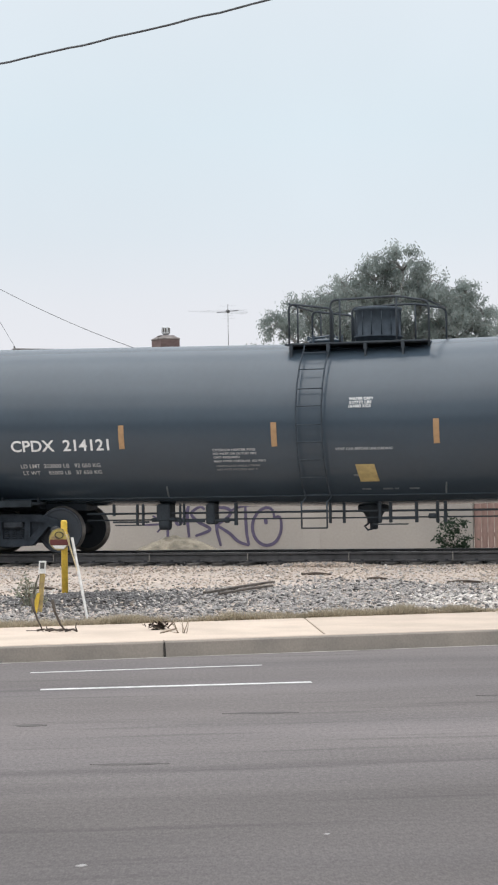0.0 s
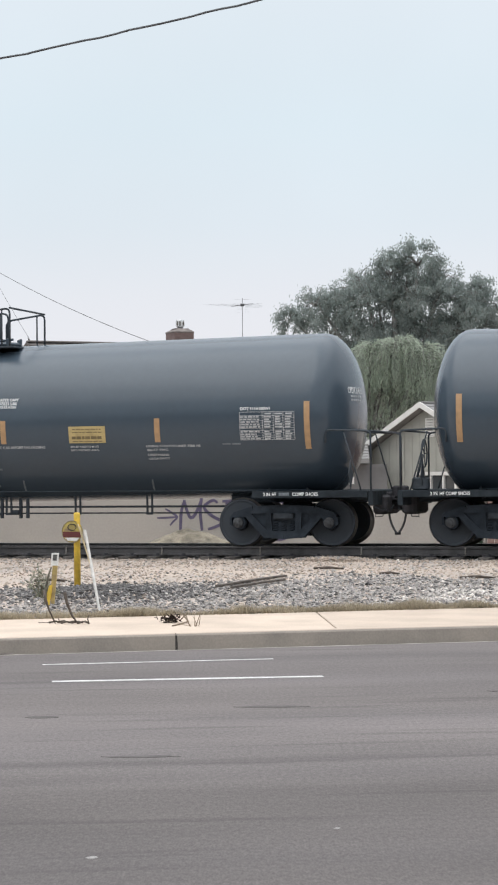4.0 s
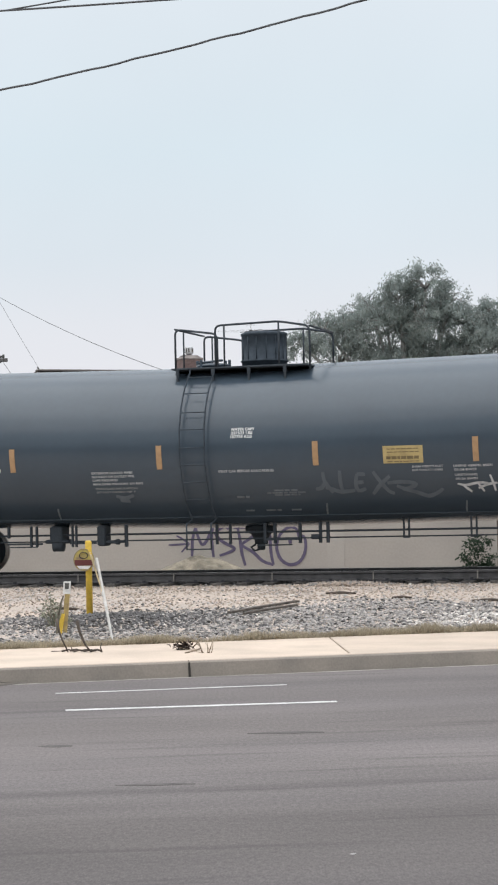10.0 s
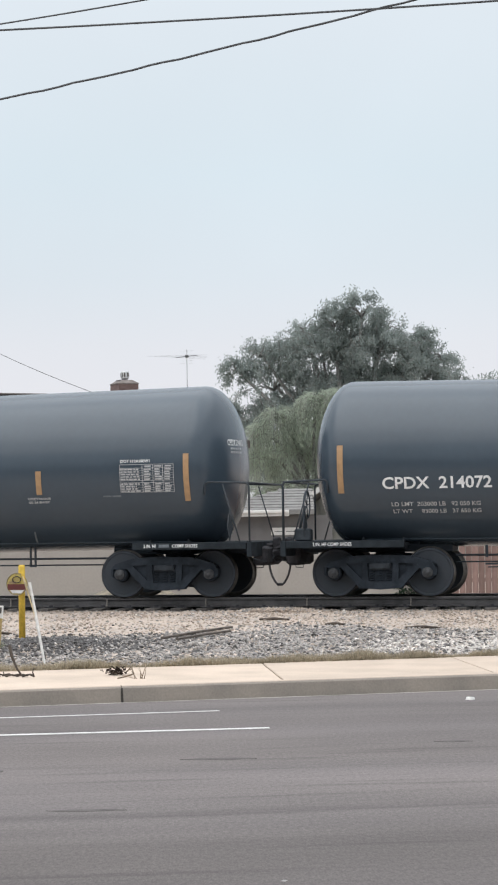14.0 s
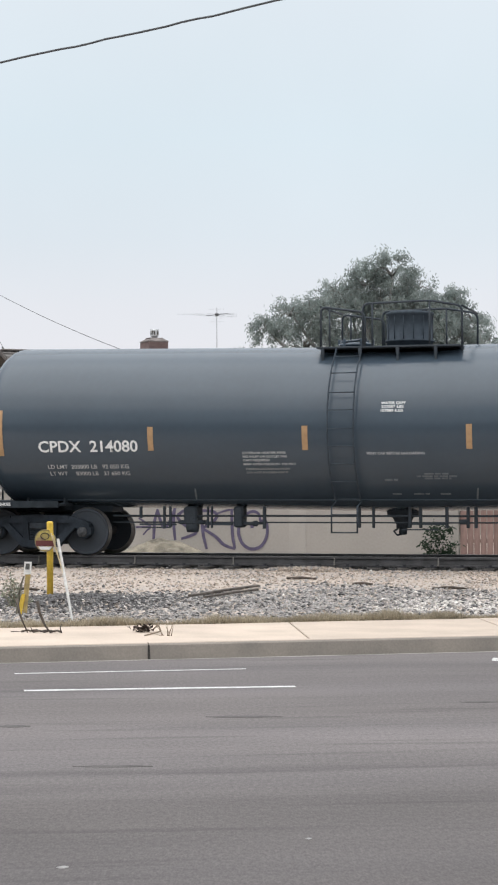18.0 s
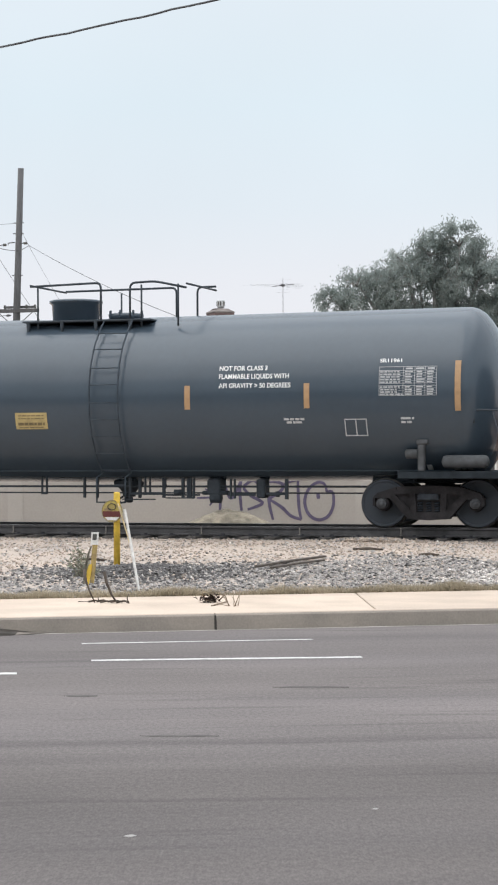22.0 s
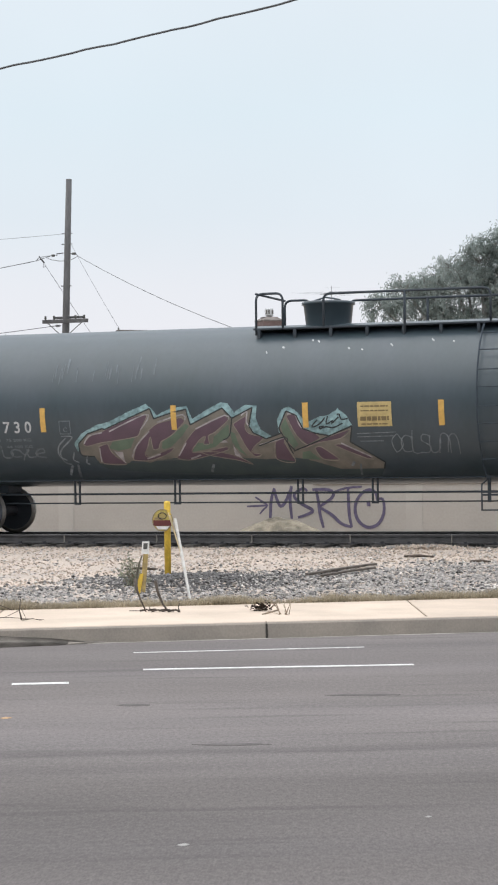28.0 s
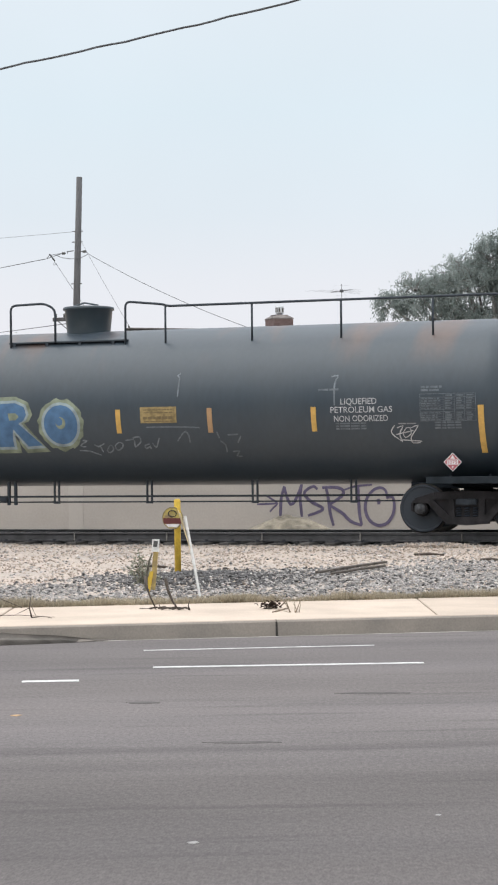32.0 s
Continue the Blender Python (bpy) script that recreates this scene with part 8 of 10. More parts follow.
    for an in (-150, -115, -62, -20, 20, 70, 120, 160):
        u, v = math.cos(radians(an)), math.sin(radians(an))
        part("vent_slot", Shape().loft([[(fx + 0.128 * u - 0.02 * v * g, fy + 0.128 * v + 0.02 * u * g, z) for g in (-1, 1)] + [(fx + 0.141 * u + 0.02 * v * -g, fy + 0.141 * v + 0.02 * u * g, z) for g in (1, -1)] for z in (top + 0.25, top + 0.39)]), DARKTRIM, cap)
    part("cap_slab", Shape().box((c0 + 0.10, -0.27, top + 0.125), (c1 - 0.10, 0.12, top + 0.155), 0.008), mat("grey_mortar_slab", (0.20, 0.175, 0.175), rough=0.9, vary=0.2, scale=6), ch)
    b0 = Shape().box((0.004, 0, 0.004), (0.186, 0.03, 0.058)).mesh("brick", BRICK)
    b1 = Shape().box((0.004, 0, 0.004), (0.09, 0.03, 0.058)).mesh("brick", BRICK)
    z, row = 3.0, 0
    while z < top - 0.06:
        x = c0 + (0.0 if row % 2 else -0.095)
        while x < c1 - 0.05:
            o = part("brick", b0 if x >= c0 - 0.01 and x + 0.19 < c1 + 0.02 else b1, None, ch)
            o.matrix_basis = pose(max(x, c0), cy0 - 0.012, z)
            x += 0.19
        z += 0.0645
        row += 1
    # low wing in front of the gable
    wing = part("wing", Shape().box((-3.2, 3.6, -0.1), (-0.01, 9.6, 2.1)), STUCCO, h, "low cream wing with a brown roof")
    sh = Shape().loft([[(x, 3.2, 1.95), (x, 6.6, 2.75), (x, 10.0, 1.95), (x, 10.0, 2.08), (x, 6.6, 2.90), (x, 3.2, 2.08)] for x in (-3.6, -0.02)])
    part("wing_roof", sh, SHINGLE, wing)
    sh = Shape().loft([[(x, 3.6, 2.05), (x, 6.6, 2.72), (x, 9.6, 2.05)] for x in (-3.2, -3.1)])
    part("wing_gable", sh, STUCCO, wing)
    part("vent", louvre(0.45, 0.6), TRIM, wing, "white louvred vent").matrix_basis = pose(-3.24, 6.8, 1.5, 0, 0, -90)
    return h


def roof_slope(L, D, EV, RG, ov, eo, side, ry):
    sh = Shape()
    rise = RG - EV
    y0, y1 = (-eo, ry) if side == 1 else (D + 0.15, ry)
    zl = EV - 0.02 - (rise * eo / ry if side == 1 else rise * 0.15 / (D - ry))
    return sh.loft([[(x, y0, zl - 0.06), (x, y0, zl + 0.08), (x, y1, RG + 0.08), (x, y1, RG - 0.06)] for x in (-ov, L + ov)])


def louvre(w, hgt):
    sh = Shape().box((-w / 2, 0, 0), (-w / 2 + 0.04, 0.05, hgt)).box((w / 2 - 0.04, 0, 0), (w / 2, 0.05, hgt)).box((-w / 2, 0, 0), (w / 2, 0.05, 0.04)).box((-w / 2, 0, hgt - 0.04), (w / 2, 0.05, hgt))
    for i in range(6):
        z = 0.06 + (hgt - 0.12) * i / 6
        sh.loft([[(x, -0.005, z), (x, 0.045, z + 0.06), (x, 0.045, z + 0.07), (x, -0.005, z + 0.012)] for x in (-w / 2 + 0.04, w / 2 - 0.04)])
    return sh


def window_frame(w, hgt, lights):
    e = 0.06
    sh = Shape().box((-0.05, -0.03, -0.05), (w + 0.05, 0.10, e)).box((-0.05, -0.03, hgt - e), (w + 0.05, 0.10, hgt + 0.06)).box((-0.05, -0.03, e), (e, 0.10, hgt - e)).box((w - e, -0.03, e), (w + 0.05, 0.10, hgt - e))
    for i in range(1, lights):
        sh.box((w * i / lights - 0.035, -0.01, e), (w * i / lights + 0.035, 0.10, hgt - e))
    return sh


build_house()


def build_antenna():
    an = thing("roof_antenna", "thin metal television antenna on the roof ridge", "antenna", at=pose(-20.32, 70.07, 6.78))
    metal = mat("dull_antenna_metal", (0.12, 0.12, 0.125), rough=0.5, metal=0.5)
    part("mast", Shape().tube([(0, 0, -0.25), (0, 0, 1.60)], 0.011, 6), metal, an)
    part("boom", Shape().tube([(-0.14, -0.9, 1.24), (0.14, 0.9, 1.46)], 0.012, 6), metal, an)
    for i, l in enumerate((1.10, 1.0, 0.9, 0.8, 0.55, 0.42, 0.36)):
        f = i / 6
        c = Vector((-0.14 + 0.28 * f, -0.9 + 1.8 * f, 1.24 + 0.22 * f))
        part("element", Shape().tube([c + Vector((-l, 0.1, 0.10 - 0.06 * f)), c, c + Vector((l, -0.1, -0.10 + 0.10 * f))], 0.0024, 4), metal, an)
    for z, l in ((1.55, 0.30), (1.20, 0.22), (1.10, 0.26)):
        part("element", Shape().tube([(-l, 0.05, z), (l, -0.05, z - 0.01)], 0.0022, 4), metal, an)
    part("phasing_box", Shape().box((-0.06, -0.06, 1.30), (0.06, 0.06, 1.40), 0.02), metal, an)


build_antenna()


def build_grey_house():
    """Gable towards the road, its ridge running back, and a low wing beside it."""
    h = thing("house", "low grey-green house with grey roof and white trim", "house", at=pose(-12.89, 66.5, 0.4, 0, 0, -36.8))
    W, RG, EV, DEEP = 4.17, 3.96, 1.98, 11.0
    wx0, wx1, wz0, wz1 = -0.55, 1.35, 1.05, 1.62
    sh = Shape().box((-3.9, 0, -0.1), (wx0, 0.2, 1.95)).box((wx1, 0, -0.1), (3.9, 0.2, 1.95)).box((wx0, 0, -0.1), (wx1, 0.2, wz0)).box((wx0, 0, wz1), (wx1, 0.2, 1.95))
    tri = [(-3.9, 1.95), (3.9, 1.95), (0, RG - 0.14)]
    sh.loft([[(x, y, z) for x, z in tri] for y in (0, 0.2)])
    sh.box((3.7, 0.2, -0.1), (3.9, DEEP, 1.95)).box((-3.9, 0.2, -0.1), (-3.7, DEEP, 1.95))
    part("gable_wall", sh, GREYWALL, h)
    # upright siding boards on the gable
    for i in range(20):
        x = -3.7 + 0.39 * i
        top = EV + (RG - EV) * (1 - abs(x) / W) - 0.22
        if wx0 - 0.2 < x < wx1 + 0.2:
            part("siding_board", Shape().box((x - 0.17, -0.02, 1.7), (x + 0.17, -0.003, top), 0.004), GREYWALL, h)
        else:
            part("siding_board", Shape().box((x - 0.17, -0.02, 0.0), (x + 0.17, -0.003, top), 0.004), GREYWALL, h)
    for s in (-1, 1):
        slope = part("roof_slope", Shape().loft([[(s * (W + 0.05), y, EV - 0.12), (s * (W + 0.05), y, EV), (0, y, RG), (0, y, RG - 0.12)] for y in (-0.35, DEEP)]), GREYROOF, h, "grey shingled roof slope")
        n = 14
        for i in range(n):
            f0, f1 = i / n, min(1, (i + 1.1) / n)
            p0, p1 = W * (1 - f0) + 0.05 * (1 - f0), W * (1 - f1)
            z0, z1 = EV + (RG - EV) * f0, EV + (RG - EV) * f1
            part("shingle_course", Shape().loft([[(s * p0, y, z0 + 0.003), (s * p0, y, z0 + 0.035), (s * p1, y, z1 + 0.012), (s * p1, y, z1 + 0.003)] for y in (-0.34, DEEP)]), GREYROOF, slope)
        part("barge_board", Shape().loft([[(s * (W + 0.08), y, EV - 0.16), (s * (W + 0.08), y, EV + 0.03), (0, y, RG + 0.04), (0, y, RG - 0.15)] for y in (-0.40, -0.36)]), TRIM, h, "white barge board")
        part("gutter", Shape().box((s * (W + 0.13) - 0.05, -0.36, EV - 0.14), (s * (W + 0.13) + 0.05, DEEP, EV - 0.01), 0.015), TRIM, h)
    part("ridge_cap", Shape().box((-0.12, -0.3, RG - 0.02), (0.12, DEEP, RG + 0.05), 0.02), GREYROOF, h)
    part("roof_vent", Shape().lathe([(RG + 0.02, 0.12), (RG + 0.12, 0.14), (RG + 0.14, 0.22), (RG + 0.24, 0.24), (RG + 0.33, 0.15), (RG + 0.36, 0.02)], "z", (0.1, 4.4, 0), 20), TRIM, h, "white domed roof vent")
    part("roof_fin", Shape().loft([[(-0.02, 2.5, RG), (0.02, 2.5, RG), (0.02, 2.95, RG), (-0.02, 2.95, RG)], [(-0.015, 2.8, RG + 0.3), (0.015, 2.8, RG + 0.3), (0.015, 2.92, RG + 0.3), (-0.015, 2.92, RG + 0.3)]]), TRIM, h)
    vent = part("gable_vent", louvre(0.42, 0.62), TRIM, h, "white louvred vent")
    vent.matrix_basis = pose(0.12, -0.06, RG - 1.12)
    win = part("window", window_frame(wx1 - wx0, wz1 - wz0, 3), TRIM, h, "white-framed window")
    win.matrix_basis = pose(wx0, -0.02, wz0)
    for i in range(3):
        part("pane", Shape().box((0.09 + i * 0.62, 0.05, 0.07), (0.56 + i * 0.62, 0.058, wz1 - wz0 - 0.07)), GLASS, win)
    # the low wing
    # Grey siding darkened in colour for the shade on the wing.
    wing_grey = mat("shade_darkened_wing_siding", (0.17, 0.165, 0.165), rough=0.9, vary=0.12, scale=1.5)
    wing = part("wing", Shape().box((-3.5, 0.0, -0.1), (-1.1, 0.2, 1.95)).box((-0.25, 0.0, -0.1), (0.9, 0.2, 1.95)).box((-1.1, 0, -0.1), (-0.25, 0.2, 1.34)).box((-1.1, 0, 1.48), (-0.25, 0.2, 1.95)).box((-3.5, 0.2, -0.1), (-3.3, 4.0, 1.95)), wing_grey, h, "low grey wing")
    wing.matrix_basis = pose(-12.89, 66.5, 0.4, 0, 0, -36.8).inverted() @ pose(-15.2, 66.4, 0.4, 0, 0, 14)
    part("wing_roof", Shape().loft([[(x, -0.45, 1.98), (x, -0.45, 2.10), (x, -0.44 + 2.64 * f, 2.10 + 0.76 * f), (x, -0.44 + 2.64 * f, 1.98 + 0.76 * f)] for x, f in ((-3.7, 0.0), (-0.7, 1.0), (0.3, 1.0))]), GREYROOF, wing, "grey shingled roof slope")
    for i in range(8):
        y0, y1 = -0.45 + 2.65 * i / 8, -0.45 + 2.65 * (i + 1) / 8
        z = lambda y: 2.105 + 0.76 * (y + 0.45) / 2.65
        part("shingle_course", Shape().loft([[(x, y0, z(y0)), (x, y0, z(y0) + 0.035), (x, y1, z(y1) + 0.008), (x, y1, z(y1))] for x in (-3.7 + 3.0 * (i + 0.5) / 8, 0.3)]), GREYROOF, wing)
    part("fascia", Shape().box((-3.72, -0.50, 1.92), (-0.55, -0.455, 2.13), 0.004), TRIM, wing, "white fascia board")
    part("gutter", Shape().box((-3.72, -0.60, 2.03), (-0.55, -0.505, 2.12), 0.01), TRIM, wing)
    part("window_frame", window_frame(0.85, 0.14, 2), TRIM, wing, "white-framed high window").matrix_basis = pose(-1.1, -0.02, 1.34)
    part("pane", Shape().box((-1.05, 0.05, 1.35), (-0.3, 0.06, 1.47)), GLASS, wing)
    return h


build_grey_house()


def build_left_house():
    h = thing("house", "low house with a red-brown tiled roof and cream wall", "house", at=pose(-36.5, 60.0, 0.4, 0, 0, 20))
    part("wall", Shape().box((0, 0, -0.1), (8.2, 5, 2.0)), STUCCO, h)
    roof = part("roof", Shape().loft([[(x, -0.5, 1.85), (x, -0.5, 2.0), (x, 2.6, 3.9), (x, 5.5, 2.0), (x, 5.5, 1.85), (x, 2.6, 3.75)] for x in (-0.4, 8.6)]), REDROOF, h, "red-brown tiled roof")
    for i in range(10):
        f0, f1 = i / 10, (i + 1.1) / 10
        y0, y1 = -0.5 + 3.1 * f0, -0.5 + 3.1 * min(1, f1)
        z = lambda y: 2.0 + 1.9 * (y + 0.5) / 3.1
        part("tile_course", Shape().loft([[(x, y0, z(y0)), (x, y0, z(y0) + 0.07), (x, y1, z(y1) + 0.02), (x, y1, z(y1))] for x in (-0.4, 8.6)]), REDROOF, roof)
    part("fascia", Shape().box((-0.4, -0.56, 1.78), (8.6, -0.51, 1.98)), TRIM, h)


build_left_house()


# ---------------------------------------------------------------- trees
def spray(sh, wood, rnd, p, d, length, leaves, size, droop):
    """A bending twig with leaves in small bunches along it."""
    pts = []
    q, v = p.copy(), d.normalized()
    n = 6
    for i in range(n + 1):
        pts.append(q.copy())
        v = (v + Vector((rnd.gauss(0, 0.18), rnd.gauss(0, 0.18), -droop * (0.4 + i / n)))).normalized()
        q = q + v * length / n
    wood.tube(pts, [0.022 * (1 - 0.8 * i / n) for i in range(n + 1)], 4)
    for i in range(1, n + 1):
        leaf_quads(sh, rnd, pts[i], leaves, 0.06 + 0.013 * i, size, 0.4 + droop)


def tree(name, label, base, lobes, trunk_r, leaf, density, size, seed, droop=0.2, length=1.0, leaves=5):
    """Trunk, limbs to each lobe, and a ragged crown of leafy twigs with gaps. lobes: (x, y, z, rx, rz)."""
    rnd = random.Random(seed)
    t = thing(name, label, "tree", at=Matrix.Translation(base))
    b = Vector(base)
    mid = Vector((sum(l[0] for l in lobes) / len(lobes), sum(l[1] for l in lobes) / len(lobes), 0)) - b
    fork = Vector((mid.x * 0.3, mid.y * 0.3, (min(l[2] for l in lobes) - b.z) * 0.55))
    part("trunk", Shape().tube([(0, 0, -0.3), (fork.x * 0.4, 0, fork.z * 0.5), tuple(fork)], [trunk_r, trunk_r * 0.85, trunk_r * 0.7], 10), BARK, t)
    sh, wood = Shape(), Shape()
    for x, y, z, rx, rz in lobes:
        c = Vector((x, y, z)) - b
        part("limb", Shape().tube([fork, fork.lerp(c, 0.5) + Vector((0, 0, 0.4)), c + Vector((0, 0, rz * 0.3))], [trunk_r * 0.5, trunk_r * 0.3, 0.04], 6), BARK, t)
        for _ in range(6):
            d = Vector((rnd.gauss(0, 1), rnd.gauss(0, 1), rnd.uniform(-0.2, 1))).normalized()
            e = c + Vector((d.x * rx, d.y * rx, d.z * rz)) * 0.9
            wood.tube([c, c.lerp(e, 0.5) + Vector((0, 0, 0.15)), e], [0.05, 0.028, 0.012], 4)
        for _ in range(int(density * rx * rz)):
            d = Vector((rnd.gauss(0, 1), rnd.gauss(0, 0.7), rnd.gauss(0.15, 1))).normalized()
            k = rnd.uniform(0.25, 0.92) ** 0.7
            p = c + Vector((d.x * rx * k, d.y * rx * k, d.z * rz * k))
            if noise.noise((p + b) * 0.85) < -0.34 or noise.noise((p + b) * 2.1) < -0.40:
                continue
            spray(sh, wood, rnd, p, d + Vector((0, 0, 0.35)), length * rnd.uniform(0.45, 1.1) * min(1.0, rx), leaves, size, droop)
    part("branchwork", wood, BARK, t)
    part("crown", sh, leaf, t, "ragged leafy crown")
    return t


tree("tree", "large haze-dulled green tree with a ragged drooping crown", (-16.3, 80.0, 0.4),
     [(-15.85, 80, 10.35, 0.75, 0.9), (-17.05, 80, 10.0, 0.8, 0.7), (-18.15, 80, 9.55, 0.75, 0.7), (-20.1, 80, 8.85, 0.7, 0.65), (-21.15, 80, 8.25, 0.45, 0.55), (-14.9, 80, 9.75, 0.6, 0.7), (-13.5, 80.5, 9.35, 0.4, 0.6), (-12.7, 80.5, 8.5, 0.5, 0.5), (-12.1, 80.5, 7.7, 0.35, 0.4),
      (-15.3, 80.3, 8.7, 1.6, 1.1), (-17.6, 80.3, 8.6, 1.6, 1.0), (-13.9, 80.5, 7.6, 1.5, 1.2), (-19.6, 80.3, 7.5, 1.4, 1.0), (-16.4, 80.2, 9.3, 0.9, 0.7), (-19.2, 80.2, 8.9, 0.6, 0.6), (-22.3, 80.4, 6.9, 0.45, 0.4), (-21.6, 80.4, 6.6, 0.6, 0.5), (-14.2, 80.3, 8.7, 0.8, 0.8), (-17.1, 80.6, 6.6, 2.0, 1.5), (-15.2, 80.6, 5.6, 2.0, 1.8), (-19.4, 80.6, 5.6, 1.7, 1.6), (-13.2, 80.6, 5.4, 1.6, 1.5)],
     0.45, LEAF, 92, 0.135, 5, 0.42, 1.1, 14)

def weeping_tree(name, label, base, lobes, seed):
    """Arching limbs whose long thin strands of narrow leaves hang straight down."""
    rnd = random.Random(seed)
    t = thing(name, label, "tree", at=Matrix.Translation(base))
    b = Vector(base)
    fork = Vector((0, 0, 2.6))
    part("trunk", Shape().tube([(0, 0, -0.3), (0.1, 0, 1.4), tuple(fork)], [0.2, 0.17, 0.14], 10), BARK, t)
    sh, wood = Shape(), Shape()
    for x, y, z, rx, n in lobes:
        c = Vector((x, y, z)) - b
        part("limb", Shape().tube([fork, fork.lerp(c, 0.6) + Vector((0, 0, 0.5)), c], [0.1, 0.06, 0.02], 6), BARK, t)
        for _ in range(n):
            an = rnd.uniform(0, 2 * math.pi)
            q = c + Vector((math.cos(an), math.sin(an), 0)) * rnd.uniform(0, 0.35) * rx + Vector((0, 0, rnd.gauss(-0.1, 0.12)))
            v = Vector((math.cos(an), math.sin(an), rnd.uniform(0.3, 1.1))).normalized()
            reach, pts = rnd.uniform(0.5, 1.0) * rx, []
            step = rnd.uniform(0.13, 0.20)
            for i in range(13):
                pts.append(q.copy())
                v = (v + Vector((rnd.gauss(0, 0.07), rnd.gauss(0, 0.07), -0.42 * (0.5 + 0.12 * i)))).normalized()
                q = q + v * step * (reach if i < 3 else 1.0)
                for _ in range(4):
                    d = (v + Vector((rnd.gauss(0, 0.28), rnd.gauss(0, 0.28), rnd.gauss(0, 0.12)))).normalized()
                    s = d.cross(Vector((rnd.uniform(-1, 1), rnd.uniform(-1, 1), 0.2))).normalized() * rnd.uniform(0.009, 0.015)
                    p = q + Vector((rnd.gauss(0, 0.03), rnd.gauss(0, 0.03), rnd.gauss(0, 0.04)))
                    l = rnd.uniform(0.11, 0.20)
                    sh.add([p, p + d * l * 0.4 + s, p + d * l, p + d * l * 0.4 - s], [(0, 1, 2, 3)])
            wood.tube(pts, [0.010 * (1 - 0.07 * i) for i in range(13)], 3)
    part("branchwork", wood, BARK, t)
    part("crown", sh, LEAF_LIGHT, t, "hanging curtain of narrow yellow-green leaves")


weeping_tree("tree", "yellow-green weeping tree behind the houses", (-16.6, 74.0, 0.4),
             [(-18.7, 74, 5.6, 0.6, 60), (-18.0, 74, 6.2, 0.7, 130), (-16.5, 74, 6.75, 0.8, 150), (-15.5, 74, 6.9, 0.8, 150), (-14.5, 74, 6.6, 0.7, 120), (-13.8, 74, 6.0, 0.6, 70), (-18.9, 74.3, 4.6, 0.8, 60), (-17.4, 74.3, 4.9, 0.9, 80), (-16.2, 74.6, 5.2, 1.0, 90), (-14.8, 74.6, 5.0, 1.0, 90), (-17.8, 73.6, 3.3, 1.2, 70), (-16.0, 73.6, 3.4, 1.2, 70)], 8)
# Leaves here are paled in colour too, for the distance haze.
tree("tree", "haze-dulled green tree behind the low house", (-37.6, 82.0, 0.4),
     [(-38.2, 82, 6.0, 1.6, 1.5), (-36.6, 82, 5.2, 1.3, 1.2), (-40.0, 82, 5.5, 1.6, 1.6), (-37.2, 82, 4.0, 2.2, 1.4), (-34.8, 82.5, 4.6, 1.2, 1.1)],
     0.3, leafy("hazed_grey_green_leaves", (0.31, 0.35, 0.30)), 60, 0.18, 9, 0.3, 1.0, 5)
tree("tree", "haze-dulled green tree behind the grey house", (-11.0, 86.0, 0.4),
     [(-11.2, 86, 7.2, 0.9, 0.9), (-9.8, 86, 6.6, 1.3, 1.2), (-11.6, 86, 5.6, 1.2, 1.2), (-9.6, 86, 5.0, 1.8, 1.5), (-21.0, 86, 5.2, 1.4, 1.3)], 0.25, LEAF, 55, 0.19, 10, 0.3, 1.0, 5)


# ---------------------------------------------------------------- pole and wires
def sag(a, b, drop, n=16):
    a, b = Vector(a), Vector(b)
    return [a.lerp(b, i / n) - Vector((0, 0, drop * 4 * (i / n) * (1 - i / n))) for i in range(n + 1)]


